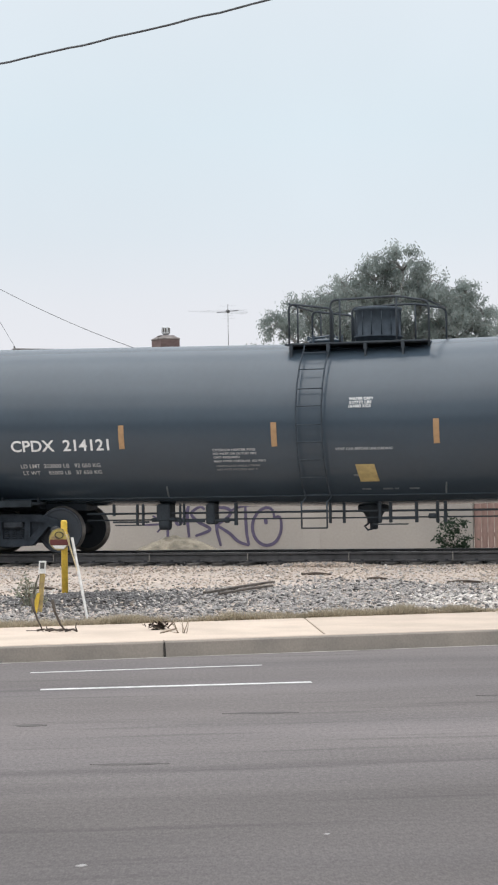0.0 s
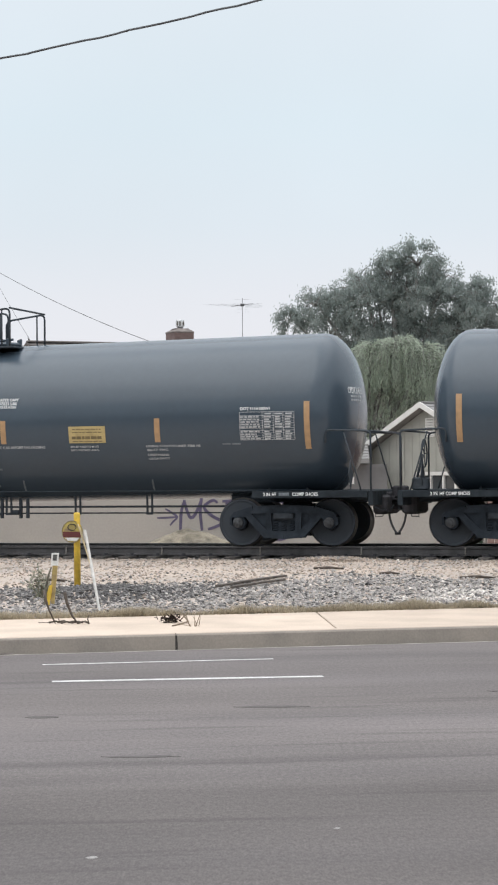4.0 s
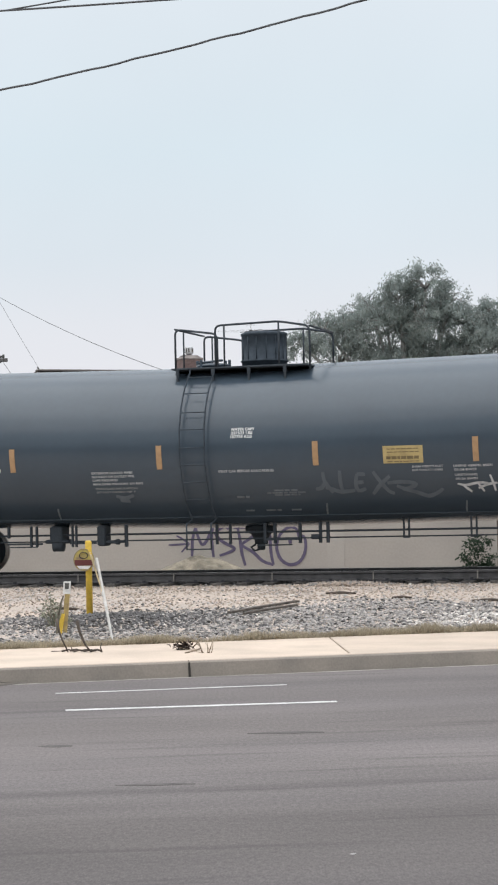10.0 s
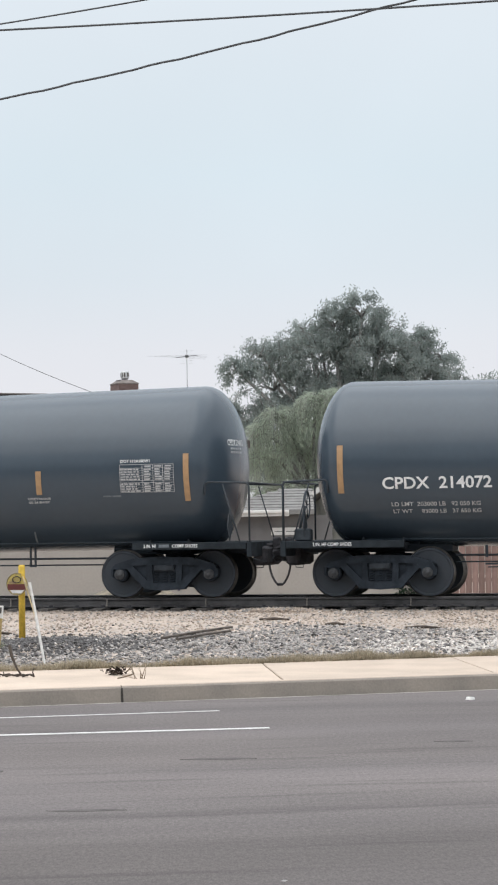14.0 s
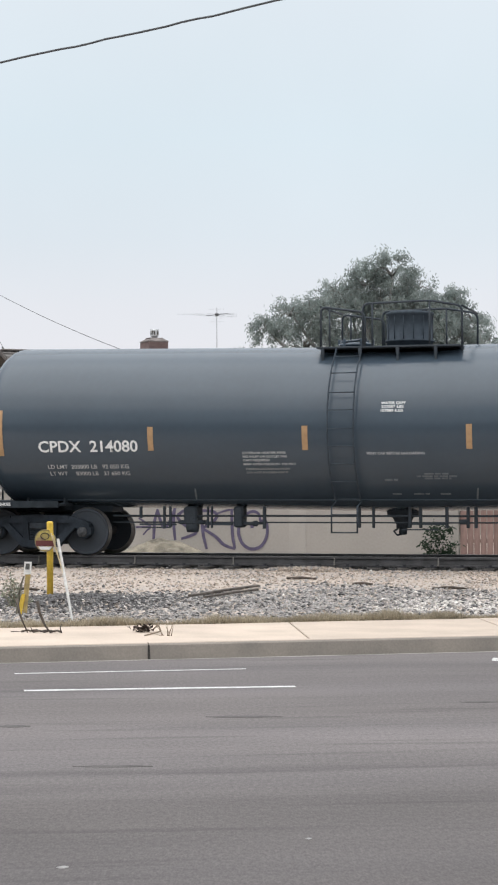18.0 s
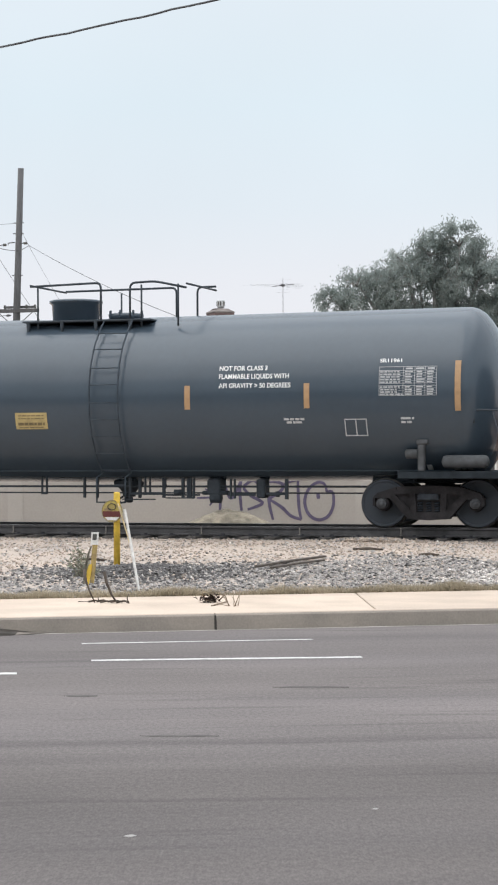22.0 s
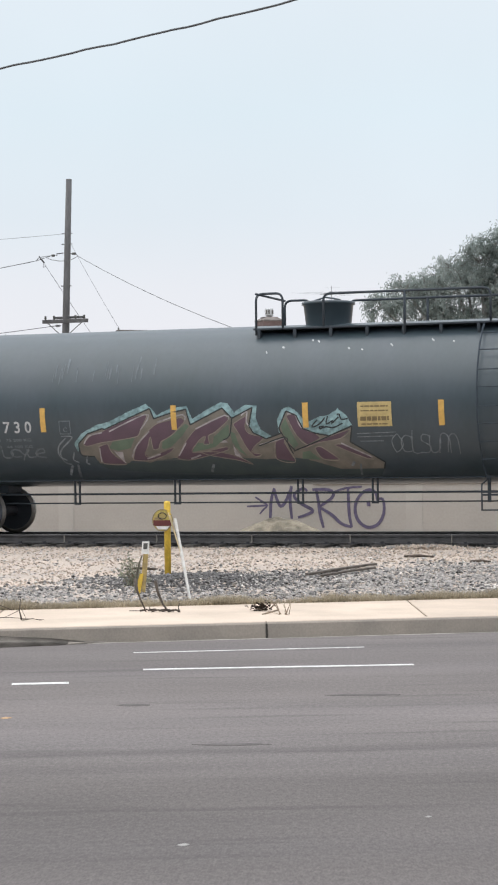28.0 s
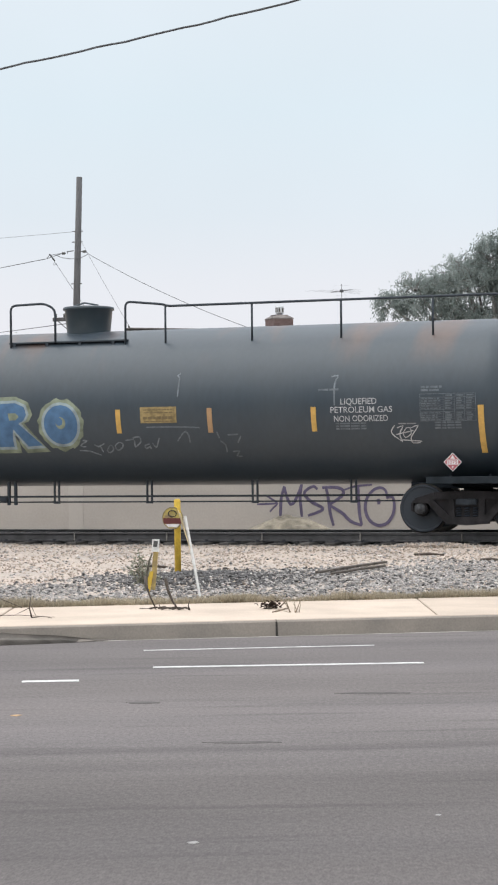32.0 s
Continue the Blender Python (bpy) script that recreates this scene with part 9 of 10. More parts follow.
def build_pole():
    p = thing("utility_pole", "tall dark wooden utility pole with crossarms", "utility pole", at=pose(-35.25, 80.0, 0.0))
    part("pole", Shape().tube([(-0.05, 0, 0), (0.17, 0, 7), (0.42, 0, 14.3)], [0.19, 0.16, 0.125], 12), POLE, p)
    part("crossarm", Shape().box((-0.83, -0.16, 8.14), (1.27, -0.04, 8.30), 0.01), POLE, p)
    part("crossarm", Shape().box((-0.45, 0.12, 8.34), (0.95, 0.22, 8.44), 0.01), POLE, p)
    for x in (-0.7, -0.3, 0.7, 1.1):
        part("insulator", Shape().lathe([(8.30, 0.03), (8.36, 0.06), (8.40, 0.04), (8.44, 0.055), (8.47, 0.02)], "z", (x, -0.10, 0), 10), CAPS, p)
    part("crossarm_brace", Shape().tube([(-0.6, -0.1, 8.16), (0.17, -0.14, 7.5)], 0.02, 5).tube([(1.0, -0.1, 8.16), (0.2, -0.14, 7.5)], 0.02, 5), POLE, p)
    part("upper_bracket", Shape().tube([(-0.10, -0.18, 11.02), (-0.10, -0.18, 11.11), (0.20, -0.18, 11.13)], 0.022, 6), CABLE, p)
    part("upper_bracket", Shape().tube([(0.46, -0.18, 11.09), (0.76, -0.18, 11.08)], 0.022, 6), CABLE, p)
    for x, z in ((-0.26, 11.04), (0.70, 11.08)):
        part("strain_insulator", Shape().lathe([(x - 0.09, 0.02), (x - 0.07, 0.06), (x - 0.01, 0.05), (x + 0.03, 0.065), (x + 0.08, 0.03)], "x", (0, -0.18, z), 10), CAPS, p)
    part("spreader_bar", Shape().tube([(-0.93, -0.18, 11.04), (-0.69, -0.18, 10.74)], 0.034, 6), CABLE, p, "short slanted dark bar between the wires")
    for pts in ([(-0.34, -0.18, 11.04), (-0.70, -0.18, 10.95), (-1.07, -0.18, 10.84)], [(-0.34, -0.18, 11.04), (-0.62, -0.18, 11.02), (-0.95, -0.18, 10.98), (-1.07, -0.18, 10.84)], [(-0.70, -0.18, 10.74), (-0.74, -0.18, 10.55), (-0.60, -0.18, 10.60)], [(-0.60, -0.18, 10.97), (-0.35, -0.18, 10.86), (0.05, -0.2, 10.79), (0.50, -0.2, 10.79), (0.88, -0.18, 10.97)], [(0.76, -0.18, 11.08), (0.88, -0.18, 10.97)]):
        part("jumper_wire", Shape().tube(pts, 0.013, 5), CABLE, p)
    for x, z in ((0.33, 11.97), (0.32, 11.52), (0.26, 9.73)):
        part("pole_bolt", Shape().tube([(x - 0.24, -0.05, z), (x + 0.24, -0.05, z)], 0.022, 6), CABLE, p)
    part("side_insulator", Shape().lathe([(-0.20, 0.02), (-0.14, 0.05), (-0.06, 0.05), (0.04, 0.02)], "x", (0.0, -0.2, 8.02), 8), CABLE, p)
    part("junction_box", Shape().box((-0.05, -0.32, 5.75), (0.25, -0.12, 6.35), 0.03), CAPS, p, "pale grey junction box")
    part("conduit", Shape().tube([(0.12, -0.2, 0), (0.18, -0.2, 5.8)], 0.04, 6), CABLE, p)


build_pole()


def wire(name, label, pts, r):
    return solid(name, Shape().tube(pts, r, 6), CABLE, label, "cable", "overhead wires")


wire("service_cable", "thin black service cable from pole to house", sag((-34.37, 79.8, 10.97), (-19.4, 66.2, 5.6), 0.35), 0.012)
wire("service_cable", "thin pale wire from pole to roof", sag((-34.73, 79.9, 11.52), (-26.56, 65.15, 6.80), 0.05), 0.007)
wire("service_cable", "thin black service cable from the pole", sag((-35.90, 79.8, 10.66), (-31.0, 77.0, 5.3), 0.08), 0.011)
wire("power_line", "thin wire strung along the pole line", sag((-34.95, 80, 11.97), (-70, 83, 11.6), 0.1), 0.007)
wire("power_line", "black wire strung along the pole line", sag((-36.32, 79.8, 10.84), (-70, 82, 9.9), 0.9), 0.015)
wire("power_line", "black wire strung along the pole line", sag((-35.45, 79.8, 8.02), (-70, 82, 7.0), 0.5), 0.014)
bracket = thing("weatherhead", "small grey weatherhead on the gable peak", "weatherhead", at=pose(-26.52, 65.15, 6.62))
part("mast", Shape().tube([(0.02, 0, -0.2), (0, 0, 0.05), (-0.05, -0.03, 0.18)], 0.03, 8), CAPS, bracket)


def near_wire(z0, slope, curve, r, wavy=0.0):
    """A cable high over the verge, across the view."""
    pts = []
    for i in range(401):
        x = -60 + i * 0.25
        u = x + 10.0
        z = z0 + slope * u + curve * u * u + wavy * (math.sin(x * 5.3) + 0.6 * math.sin(x * 8.9 + 1))
        pts.append((x, 30.0, z))
    return solid("overhead_cable", Shape().tube(pts, r, 6), CABLE, "thick wavy black overhead cable" if wavy else "thin black overhead power cable", "cable", "overhead wires", "structure")


near_wire(9.115, 0.150, 0.0036, 0.017, 0.007)
near_wire(9.93, -0.024, 0.0012, 0.016)
near_wire(10.21, 0.086, 0.0035, 0.013)
near_wire(10.54, -0.053, 0.0, 0.013)


# ---------------------------------------------------------------- the verge: posts, scrap, stones, grass
def build_marker_post():
    x, y = -11.55, 30.29
    p = thing("marker_post", "yellow steel marker post with a round warning sign", "post", at=pose(x, y, 0.26))
    part("post", Shape().lathe([(0, 0.052), (1.20, 0.052), (1.225, 0.046), (1.235, 0.02)], "z", n=20), YPOST, p)
    sign = part("sign", Shape().lathe([(0.006, 0.175), (-0.006, 0.175)], "y", (-0.05, -0.075, 0.93), 32), mat("faded_yellow_sign", (0.50, 0.40, 0.10), rough=0.6, vary=0.3, scale=14, tint=(0.24, 0.17, 0.10)), p, "round faded warning sign")
    part("rim", Shape().tube([(-0.05 + 0.172 * math.cos(2 * math.pi * j / 32), -0.085, 0.93 + 0.172 * math.sin(2 * math.pi * j / 32)) for j in range(33)], 0.006, 6, False), mat("dull_sign_edge", (0.30, 0.25, 0.14), rough=0.7, vary=0.2, scale=20), sign)
    part("band", Shape().box((-0.205, -0.088, 0.84), (0.105, -0.083, 0.93)), DARKRED, sign)
    part("foot", Shape().prism([(-0.17, 0.835), (0.07, 0.835), (0.02, 0.785), (-0.12, 0.785)], -0.088, -0.083), WSTAKE, sign)
    part("wire_tie", Shape().tube([(-0.05 + 0.07 * math.cos(2 * math.pi * j / 14), -0.095, 1.0 + 0.05 * math.sin(2 * math.pi * j / 14)) for j in range(20)], 0.007, 5), RUSTY, sign)


build_marker_post()


def build_stakes():
    s = thing("white_stake", "leaning white plastic marker stake", "stake")
    def strip(pts):
        return Shape().loft([[p + Vector((-w, 0, 0)), p + Vector((0, -0.012, 0)), p + Vector((w, 0, 0)), p + Vector((0, 0.012, 0))] for p, w in pts])

    a, b, c = Vector((-9.69, 26.29, 0.15)), Vector((-9.97, 26.45, 1.33)), Vector((-10.045, 26.40, 1.41))
    j = Vector((-9.875, 26.39, 0.86))
    part("stake", strip([(a, 0.017), (a.lerp(b, 0.5), 0.022), (b, 0.021)]), WSTAKE, s)
    part("split_strip", strip([(j, 0.006), (j.lerp(c, 0.5), 0.013), (c, 0.016)]), mat("yellowed_plastic_strip", (0.72, 0.58, 0.34), rough=0.7, vary=0.25, scale=9), s, "yellowed strip split from the stake")
    part("tip", strip([(c + Vector((0.012, 0, -0.03)), 0.022), (c + Vector((-0.012, 0.01, 0.04)), 0.026)]), YPOST, s, "yellow tip")
    s = thing("yellow_stake", "bent yellow marker stake with a white reflector", "stake", at=pose(-10.80, 27.15, 0.18))
    worn = mat("weathered_yellow_brown", (0.48, 0.36, 0.13), rough=0.85, vary=0.35, scale=12, tint=(0.24, 0.18, 0.10))

    def leg(pts, y0, y1):
        return Shape().loft([[(x - w, y0, z), (x + w, y0, z), (x + w, y1, z), (x - w, y1, z)] for x, z, w in pts])

    part("leg", leg([(0.055, -0.05, 0.022), (0.08, 0.25, 0.032), (0.10, 0.50, 0.036), (0.118, 0.66, 0.034)], -0.012, 0.012), worn, s, "weathered yellow-brown leg")
    part("leg", leg([(0.0, -0.04, 0.014), (0.01, 0.10, 0.024), (0.03, 0.24, 0.034), (0.055, 0.34, 0.022)], -0.030, -0.016), YPOST, s, "bright yellow lower leg")
    part("leg", leg([(-0.045, 0.06, 0.010), (-0.02, 0.28, 0.015), (0.03, 0.50, 0.012), (0.07, 0.60, 0.010)], -0.045, -0.033), mat("dark_frayed_strap", (0.17, 0.155, 0.12), rough=0.9, vary=0.3, scale=14), s, "dark frayed strap")
    plate = part("reflector", leg([(0.110, 0.62, 0.052), (0.124, 0.80, 0.054)], -0.030, -0.014), WSTAKE, s, "tilted white reflector plate")
    part("reflector_face", leg([(0.116, 0.69, 0.030), (0.124, 0.775, 0.032)], -0.036, -0.031), CAPS, plate, "grey reflector face")


build_stakes()


def twig_cluster(name, label, at, strokes, material):
    t = thing(name, label, "dead plant", at=pose(*at))
    for pts, r in strokes:
        part("twig", Shape().tube([Vector(p) for p in pts], [0.52 * r * (1 - 0.6 * i / (len(pts) - 1)) for i in range(len(pts))], 5), material, t)
    return t


DEAD = mat("dead_grey_brown_stems", (0.10, 0.08, 0.066), rough=0.95, vary=0.25, scale=10)
PALE_DEAD = mat("dry_pale_stems", (0.34, 0.27, 0.20), rough=0.95, vary=0.25, scale=10)
twig_cluster("dead_branch", "broken dead dark stems on the sidewalk edge", (-9.38, 24.3, 0.195), [([(0.12, 0, 0.0), (0.04, 0, 0.10), (-0.03, 0, 0.26), (-0.06, 0, 0.40)][::-1], 0.046), ([(-0.36, 0.05, 0.42), (-0.31, 0, 0.27), (-0.27, 0, 0.16), (-0.19, 0, 0.0)], 0.038), ([(0.27, 0, 0.0), (0.25, 0, 0.06), (0.27, 0, 0.12)], 0.022), ([(-0.13, 0, 0.02), (-0.15, 0, 0.07)], 0.018)] + [([(x, y, 0.012), (x + 0.09, y + 0.03, 0.03), (x + 0.16, y - 0.02, 0.012)], 0.028) for x, y in ((-0.28, 0), (-0.2, 0.08), (-0.1, -0.05), (-0.04, 0.06), (0.03, 0), (0.1, 0.05), (0.12, -0.04))] + [([(-0.42, 0, 0.01), (-0.2, 0, 0.015)], 0.012)], DEAD)
twig_cluster("dry_weed", "dry leafless weed growing from the sidewalk joint", (-7.72, 24.2, 0.19), [([(a, 0, 0), (0.5 * (a + b) + 0.015, 0, 0.5 * h), (b, 0.04, h)], r) for a, b, h, r in ((0.0, -0.22, 0.26, 0.009), (-0.02, -0.11, 0.22, 0.012), (0.05, 0.02, 0.18, 0.012), (0.06, 0.12, 0.22, 0.014), (0.10, 0.11, 0.19, 0.012), (0.08, 0.0, 0.14, 0.010), (-0.02, -0.34, 0.07, 0.008))], PALE_DEAD)
twig_cluster("dead_branch", "dead twigs lying on the sidewalk edge", (-10.75, 22.75, 0.195), [([(0.15, 0, 0), (0.12, 0, 0.12), (0.14, 0, 0.26)], 0.022), ([(-0.45, 0, 0.02), (0.0, 0, 0.03), (0.45, 0, 0.01)], 0.012), ([(0.15, 0, 0.0), (0.30, 0, 0.02), (0.42, 0, 0.0)], 0.012), ([(0.02, 0, 0.12), (-0.25, 0, 0.22), (-0.45, 0, 0.25)], 0.010), ([(0.12, 0, 0.12), (-0.1, 0, 0.02)], 0.010), ([(0.14, 0, 0.15), (0.22, 0, 0.0)], 0.009)], DEAD)


def build_clump():
    rnd = random.Random(6)
    c = thing("dead_weed_clump", "dark clump of dead leaves on the sidewalk", "dead plant", at=pose(-8.15, 24.75, 0.195))
    sh = Shape()
    for _ in range(190):
        p = Vector((rnd.gauss(-0.02, 0.055), rnd.gauss(0, 0.04), abs(rnd.gauss(0.03, 0.03))))
        d = Vector((rnd.uniform(-1, 1), rnd.uniform(-1, 1), rnd.uniform(-0.2, 0.5))).normalized() * rnd.uniform(0.04, 0.07)
        s = d.cross(Vector((0.2, 0.5, 1))).normalized() * rnd.uniform(0.012, 0.025)
        sh.add([p, p + d * 0.5 + s, p + d, p + d * 0.5 - s], [(0, 1, 2, 3)])
    part("dead_foliage", sh, mat("dead_dark_leaves", (0.075, 0.052, 0.042), rough=0.9, island=0.4), c)
    part("stem", Shape().tube([(0.1, 0, 0.02), (0.2, -0.05, 0.10), (0.25, -0.1, 0.02), (0.2, -0.6, 0.0)], 0.010, 5), PALE_DEAD, c)


build_clump()


def build_joint_weed():
    """The dark crack in the kerb's joint."""
    solid("kerb_joint", Shape().loft([[along(-0.685, -0.006, 0.0), along(-0.655, -0.006, 0.0), along(-0.655, 0.0, 0.0), along(-0.685, 0.0, 0.0)], [along(-0.682, 0.020, 0.17), along(-0.66, 0.020, 0.17), along(-0.66, 0.03, 0.17), along(-0.682, 0.03, 0.17)]]), mat("dark_joint_dirt", (0.05, 0.045, 0.04), rough=0.95), "dark open joint in the kerb", "joint", kind="structure")


build_joint_weed()


def build_planks():
    for (x0, y0), (x1, y1), w in (((-9.30, 30.5), (-8.75, 32.6), 0.035), ((-9.0, 30.3), (-8.55, 31.8), 0.022)):
        a, b = Vector((x0, y0, ground_z(x0, y0) + 0.02)), Vector((x1, y1, ground_z(x1, y1) + 0.03))
        d = (b - a).normalized()
        s = Vector((-d.y, d.x, 0)) * w
        sh = Shape().loft([[p - s, p + s, p + s + Vector((0, 0, 0.035)), p - s + Vector((0, 0, 0.03))] for p in (a, a.lerp(b, 0.5) + Vector((0.02, 0, 0.01)), b)])
        solid("old_plank", sh, mat("grey_brown_plank", (0.135, 0.115, 0.10), rough=0.95, vary=0.3, scale=8), "weathered dark broken plank lying on the gravel", "plank", "scrap planks")
    for x, y, l in ((-8.5, 34.6, 0.55), (-7.2, 33.6, 0.35), (-5.6, 33.0, 0.6), (-12.4, 31.3, 0.6)):
        z = ground_z(x, y) + 0.02
        sh = Shape().tube([(x - l / 2, y, z), (x, y + 0.05, z + 0.015), (x + l / 2, y - 0.04, z)], [0.02, 0.026, 0.016], 6)
        solid("stick", sh, DEAD, "short dark stick lying on the gravel", "stick", "scrap sticks")
    z = ground_z(-4.6, 36.3)
    solid("pale_board", Shape().loft([[(-4.75, 36.3, z + 0.01), (-4.70, 36.35, z + 0.01), (-4.70, 36.35, z + 0.05), (-4.75, 36.3, z + 0.05)], [(-4.15, 36.6, z + 0.12), (-4.10, 36.65, z + 0.12), (-4.10, 36.65, z + 0.16), (-4.15, 36.6, z + 0.16)]]), PALE_DEAD, "pale splintered board beside the rail", "board")


build_planks()


def near_post(x, y):
    return math.exp(-(((x + 10.7) / 1.25) ** 2 + ((y - 29.2) / 1.35) ** 2))


def scatter_stones(name, label, material, seed, n, keep, size):
    """Loose angular stones, as one mesh of small rough lumps."""
    rng = np.random.default_rng(seed)
    xs = rng.uniform(-20.5, 1.5, n)
    ws = rng.uniform(0.0, 1.03, n)
    base = np.array([(1, 0, 0), (0, 1, 0), (-1, 0, 0), (0, -1, 0), (0, 0, 1), (0, 0, -1)], float)
    tri = np.array([(0, 1, 4), (1, 2, 4), (2, 3, 4), (3, 0, 4), (1, 0, 5), (2, 1, 5), (3, 2, 5), (0, 3, 5)])
    verts, faces = [], []
    c = 0
    for x, w in zip(xs, ws):
        yb = kerb_y(x) + SIDE
        y = yb + w * (TRACK_Y - 1.35 - yb)
        p = keep(x, y, w)
        if rng.random() > p:
            continue
        s = rng.uniform(*size)
        v = base * (s * rng.uniform(0.65, 1.3, (6, 3)))
        a = rng.uniform(0, 2 * math.pi)
        ca, sa = math.cos(a), math.sin(a)
        v = v @ np.array([[ca, sa, 0], [-sa, ca, 0], [0, 0, 0.6]])
        t = rng.uniform(-0.6, 0.6)
        ct, st = math.cos(t), math.sin(t)
        v = v @ np.array([[1, 0, 0], [0, ct, st], [0, -st, ct]])
        verts.append(v + (x, y, ground_z(x, y) + s * 0.30 + 0.10 * near_post(x, y) ** 2))
        faces.append(tri + c * 6)
        c += 1
    me = bpy.data.meshes.new(name)
    me.from_pydata(np.concatenate(verts).tolist(), [], np.concatenate(faces).tolist())
    me.materials.append(material)
    tagged(new(name, me), label, "gravel", kind="stuff")


def patch(x, y, f, k=0.0):
    return noise.noise((x * f, y * f, k))


def pale_patch(x, y):
    return max(0.0, min(1.0, (x + 6.6) / 1.6)) * math.exp(-((y - kerb_y(x) - SIDE - 2.2) / 1.5) ** 2)


def grey_zone(x, y, w):
    knots = ((-30, 0.33), (-14, 0.34), (-11.8, 0.42), (-9.8, 0.60), (-7.2, 0.70), (-5.6, 0.58), (-3, 0.48), (20, 0.45))
    for (a, p), (b, q) in zip(knots, knots[1:]):
        if a <= x <= b:
            edge = p + (q - p) * (x - a) / (b - a)
    edge += 0.14 * patch(x, y, 0.45) + 0.08 * patch(x, y, 1.4, 2)
    return max(0.0, min(1.0, (edge - w) / 0.10))


scatter_stones("gravel", "grey crushed railway ballast spread over the verge", STONE, 1, 110000, lambda x, y, w: 0.55 * grey_zone(x, y, w) * (1 - 0.8 * pale_patch(x, y)) * (1 - 0.95 * near_post(x, y)) * min(1, w / 0.07) + 0.03, (0.014, 0.036))
scatter_stones("dark_gravel", "dark grey crushed stone round the marker post", STONE_DARK, 2, 110000, lambda x, y, w: (0.95 * near_post(x, y) + 0.07 * grey_zone(x, y, w)) * min(1, w / 0.08), (0.016, 0.046))
scatter_stones("tan_gravel", "tan and pink stones in the dirt beside the track", STONE_TAN, 3, 80000, lambda x, y, w: 0.08 * (1 - near_post(x, y)) + 0.38 * (1 - grey_zone(x, y, w)) * (0.45 + 0.9 * patch(x, y, 0.8, 3)), (0.010, 0.030))
scatter_stones("pale_gravel", "whitish crushed stone patch near the sidewalk", STONE_WHITE, 4, 80000, lambda x, y, w: 1.0 * pale_patch(x, y) * (0.6 + 0.9 * patch(x, y, 0.9, 6)) * min(1, w / 0.05) + 0.008, (0.014, 0.042))


def ballast_shoulder(name, label, material, seed, n, lo, hi):
    rng = np.random.default_rng(seed)
    base = np.array([(1, 0, 0), (0, 1, 0), (-1, 0, 0), (0, -1, 0), (0, 0, 1), (0, 0, -1)], float)
    tri = np.array([(0, 1, 4), (1, 2, 4), (2, 3, 4), (3, 0, 4), (1, 0, 5), (2, 1, 5), (3, 2, 5), (0, 3, 5)])
    verts, faces = [], []
    for i in range(n):
        x = rng.uniform(-21, 1)
        y = TRACK_Y + rng.uniform(lo, hi)
        s = rng.uniform(0.02, 0.045)
        bank = max(0.0, patch(x, 3, 0.5, 9)) * 0.22
        near = y < TRACK_Y - 0.80
        lift = (rng.uniform(-0.10, -0.04) + (bank if y < TRACK_Y - 1.0 else 0.4 * bank)) if near else rng.uniform(-0.06, 0.0)
        verts.append(base * (s * rng.uniform(0.65, 1.3, (6, 3))) + (x, y, 0.475 + lift))
        faces.append(tri + i * 6)
    me = bpy.data.meshes.new(name)
    me.from_pydata(np.concatenate(verts).tolist(), [], np.concatenate(faces).tolist())
    me.materials.append(material)
    tagged(new(name, me), label, "ballast", kind="stuff")


ballast_shoulder("ballast", "pale pinkish stone ballast beside the rail", STONE_TAN, 12, 8000, -1.75, -0.95)
ballast_shoulder("ballast", "grey stone ballast heaped against the sleeper ends", STONE, 14, 3500, -1.70, -1.05)
# Dark stone here puts the under-train shade into the ballast colour.
ballast_shoulder("track_ballast", "ballast between the sleepers, coloured dark for the shade under the train", STONE_DARK, 13, 7000, -0.95, 1.5)


def build_grass():
    rng = random.Random(8)
    sh = Shape()
    for i in range(75000):
        x = rng.uniform(-20, 1.5)
        yb = kerb_y(x) + SIDE
        d = abs(rng.gauss(0.1, 0.28))
        y0 = yb + d
        if noise.noise((x * 0.8, 2, 9)) * 0.7 + 0.5 * noise.noise((x * 3.1, y0 * 2, 1)) + 0.36 < d * 0.8 and (d > 0.16 + 0.1 * noise.noise((x * 2.3, 4, 4)) or rng.random() < 0.35):
            continue
        y = yb - 0.06 + d
        h = rng.uniform(0.03, 0.115) * (1.0 + 0.8 * noise.noise((x * 1.5, 7, 1)) + 0.5 * noise.noise((x * 5.5, y0 * 4, 2)))
        a = rng.uniform(0, math.pi)
        w = 0.006
        lean = Vector((rng.gauss(0, 0.45), rng.gauss(0, 0.45), 0)) * h
        p = Vector((x, y, ground_z(x, y) - 0.005))
        s = Vector((math.cos(a), math.sin(a), 0)) * w
        sh.add([p - s, p + s, p + lean + Vector((0, 0, h))], [(0, 1, 2)])
    ob = part("dry_grass", sh, GRASS)
    tagged(ob, "strip of short dry grass along the sidewalk", "grass", kind="stuff")
    weed = thing("weed", "grey-green leafy weed beside the yellow stake", "weed", at=pose(-11.22, 28.0, 0.22))
    leaves = Shape()
    for a, b, c in ((-0.16, 0.02, 0.44), (-0.09, 0.05, 0.52), (-0.02, 0.0, 0.47), (0.05, 0.03, 0.40), (-0.22, 0.0, 0.30), (0.10, 0.0, 0.26), (0.20, 0.02, 0.16)):
        pts = [Vector((a * 0.2, b * 0.3, -0.04)), Vector((a * 0.55, b, c * 0.5)), Vector((a, b, c))]
        part("stem", Shape().tube(pts, [0.008, 0.006, 0.003], 5), PALE_DEAD, weed)
        for j in range(9):
            f = 0.3 + 0.7 * j / 8
            q = pts[0].lerp(pts[1], f * 2) if f < 0.5 else pts[1].lerp(pts[2], f * 2 - 1)
            leaf_quads(leaves, rng, q, 7, 0.022, 0.065, -0.1)
    part("foliage", leaves, mat("grey_green_weed", (0.25, 0.26, 0.19), rough=0.9, island=0.3), weed)


build_grass()


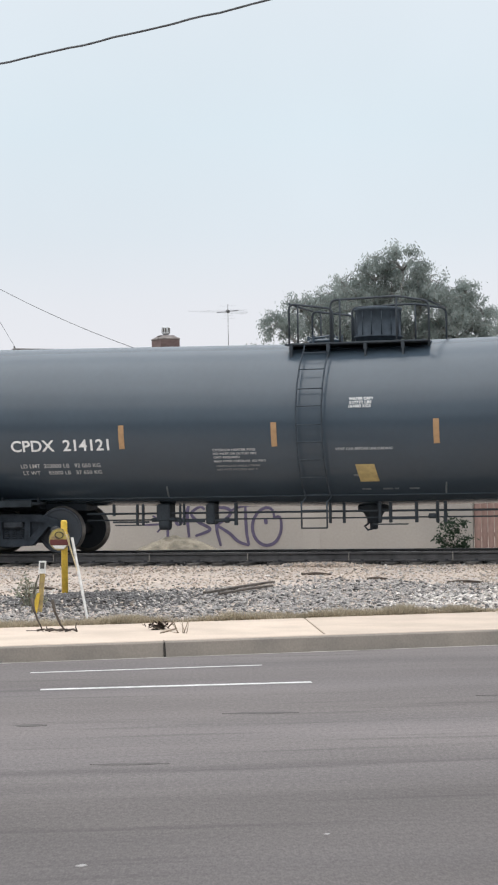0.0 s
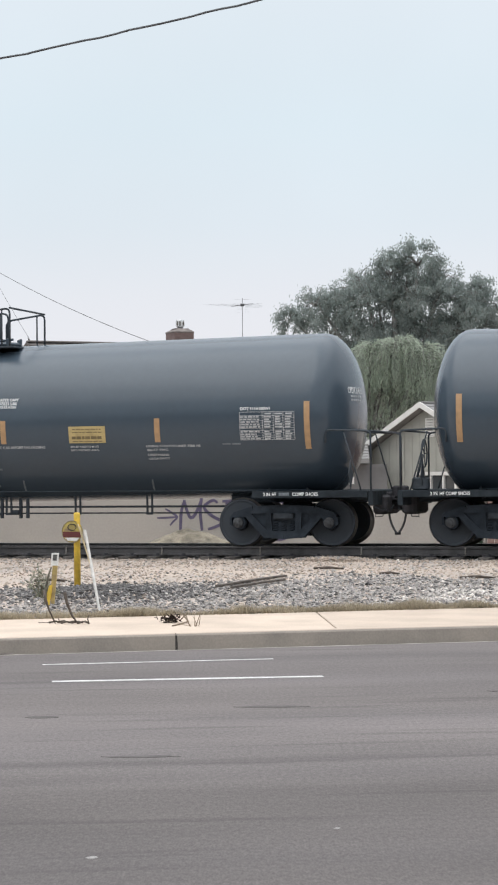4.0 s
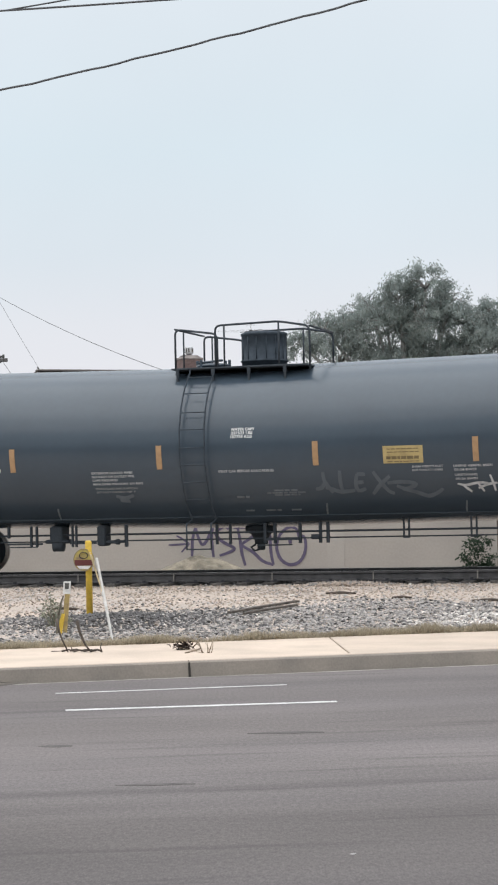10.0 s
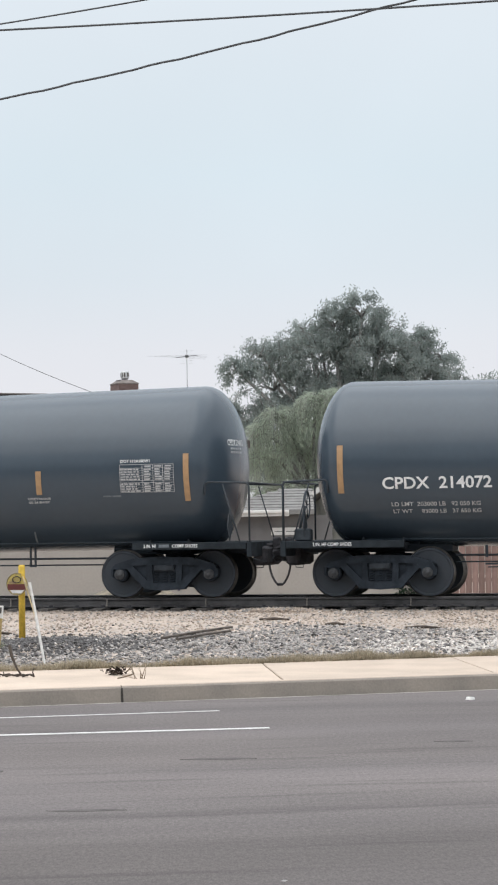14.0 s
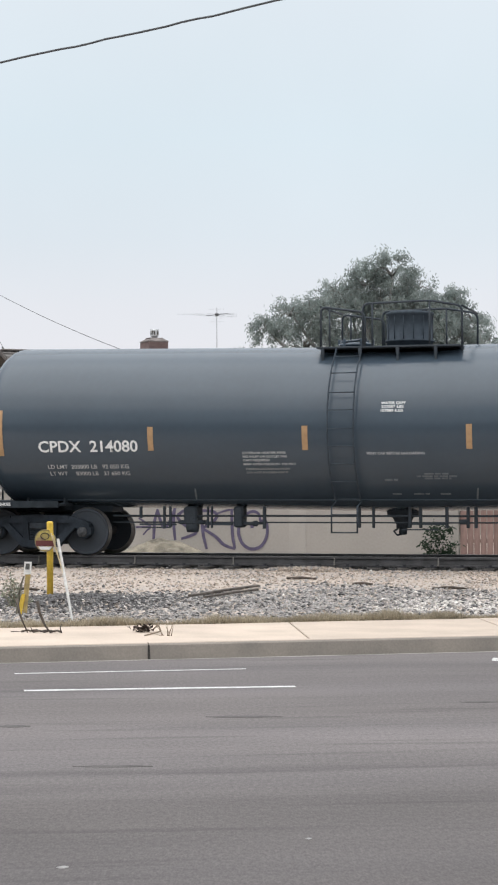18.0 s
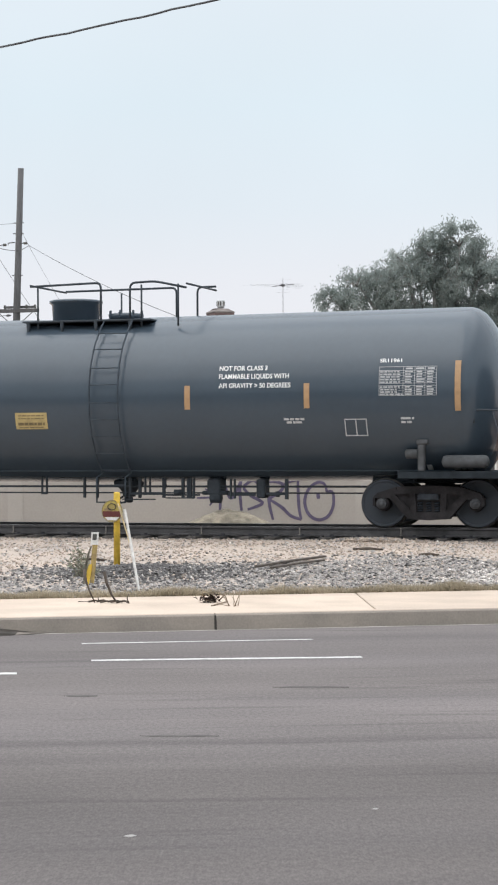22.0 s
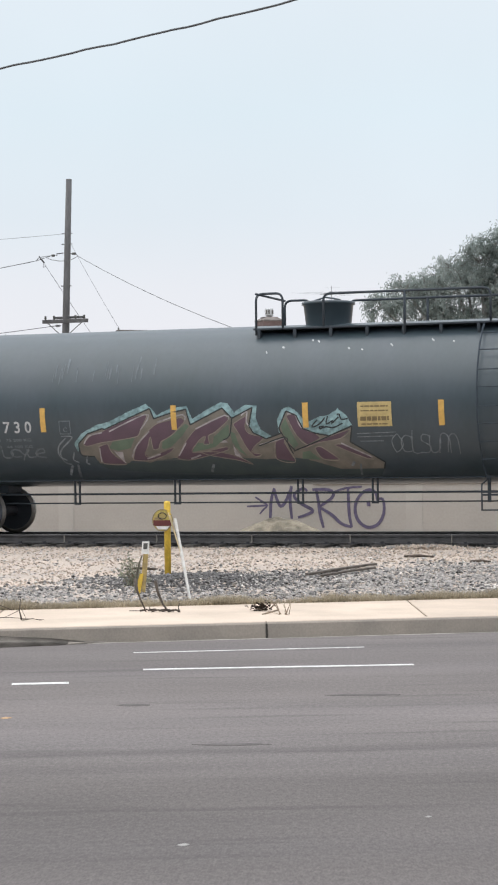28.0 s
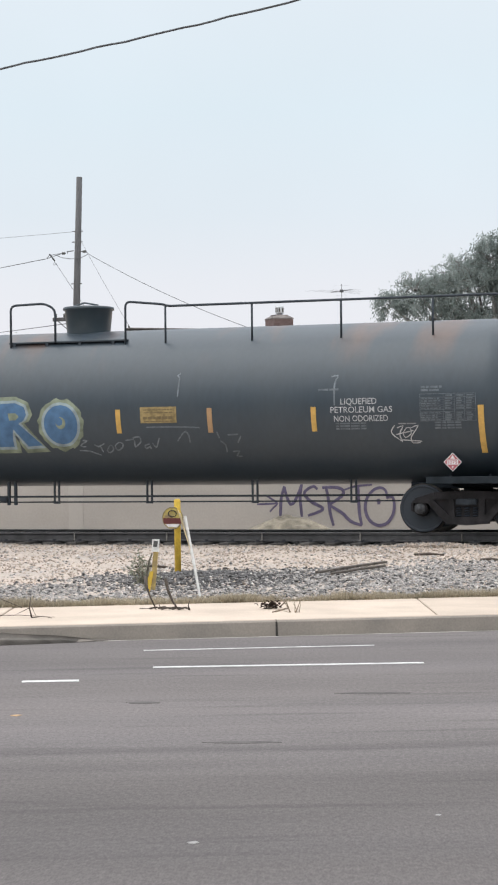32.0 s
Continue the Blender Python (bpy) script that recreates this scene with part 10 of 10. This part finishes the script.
SCRAP = mat("dusty_pale_scrap", (0.30, 0.29, 0.28), rough=0.9, vary=0.2, scale=20)


def build_litter():
    for (x, y), r, m, lab in (((-3.49, 23.78), 0.05, WSTAKE, "crumpled white litter on the road"), ((-7.30, 15.34), 0.042, mat("dry_orange_leaf", (0.50, 0.32, 0.17), rough=0.8, vary=0.2, scale=20), "small dry orange leaf on the asphalt"), ((-2.83, 11.67), 0.018, SCRAP, "small pale scrap on the asphalt"), ((-3.92, 10.47), 0.03, SCRAP, "pale scuff of old paint on the asphalt"), ((-8.3, 27.9), 0.06, SCRAP, "flattened dusty litter in the gravel")):
        rnd = random.Random(int(abs(x * 100)))
        ring = [(x + r * (1.3 if j % 2 else 0.8) * math.cos(2 * math.pi * j / 9), y + 1.4 * r * math.sin(2 * math.pi * j / 9) * rnd.uniform(0.7, 1.2)) for j in range(9)]
        z = ground_z(x, y) + 0.03 if y > kerb_y(x) + SIDE else 0.002
        flat_one = r < 0.05
        sh = Shape().loft([[(a, b, z) for a, b in ring], [(x + (a - x) * 0.75, y + (b - y) * 0.75, z + (0.004 if flat_one else 0.03) * rnd.uniform(0.7, 1.3)) for a, b in ring]])
        solid("litter", sh, m, lab, "litter", "litter")
    tar = mat("dark_tar_stain", (0.098, 0.088, 0.084), rough=0.9, vary=0.2, scale=9)
    for x, y, l, w in ((-6.6, 16.43, 0.13, 0.07), (-4.85, 17.6, 0.30, 0.07), (-4.95, 14.3, 0.26, 0.05), (-3.0, 19.3, 0.16, 0.05)):
        ring = [(x + l * math.cos(2 * math.pi * j / 18) * (1 + 0.15 * math.sin(j * 2.3)) - 0.3 * w * math.sin(2 * math.pi * j / 18), y + w * math.sin(2 * math.pi * j / 18) + 0.3 * l * math.cos(2 * math.pi * j / 18)) for j in range(18)]
        solid("tar_stain", Shape().loft([[(a, b, 0.0) for a, b in ring], [(a, b, 0.0025) for a, b in ring]]), tar, "small dark tar stain on the asphalt", "stain", "road stains", "structure")
    # the drift of dirt in the gutter
    sh = Shape()
    rings = []
    for i in range(25):
        s = -6.5 + 3.9 * i / 24
        w = 0.34 * math.sin(math.pi * i / 24) ** 0.7 + 0.01
        h = 0.13 * math.sin(math.pi * i / 24) ** 1.2 * (1 + 0.35 * noise.noise((s * 1.7, 0, 3))) + 0.004
        rings.append([along(s, 0.015, h), along(s, -w * 0.22, h * 0.6), along(s, -w * 0.5, 0.02), along(s, -w, 0.002)])
    sh.loft(rings, True, True)
    solid("gutter_dirt", sh, mat("damp_gutter_dirt", (0.23, 0.205, 0.18), rough=0.95, vary=0.2, scale=4), "dark drift of dirt in the gutter", "dirt", kind="structure")


build_litter()


# ---------------------------------------------------------------- what moves
def motions():
    for i, car in CARS.items():
        walk(car, [(t, pose(CAR_START[i] + d, TRACK_Y, RAIL_Z)) for t, d in TRAVEL])
    ts, ds = [t for t, d in TRAVEL], [d for t, d in TRAVEL]
    times = [i / 15 for i in range(0, 452)] + [30.2, 32.0]
    turns = [(t, math.degrees(float(np.interp(t, ts, ds)) / WHEEL_R)) for t in times]
    for ax in [c for car in CARS.values() for c in car.children if c.name.startswith("wheelset")]:
        x = ax.location.x
        walk(ax, [(t, pose(x, 0, WHEEL_R, 0, a % 360, 0)) for t, a in turns])


motions()
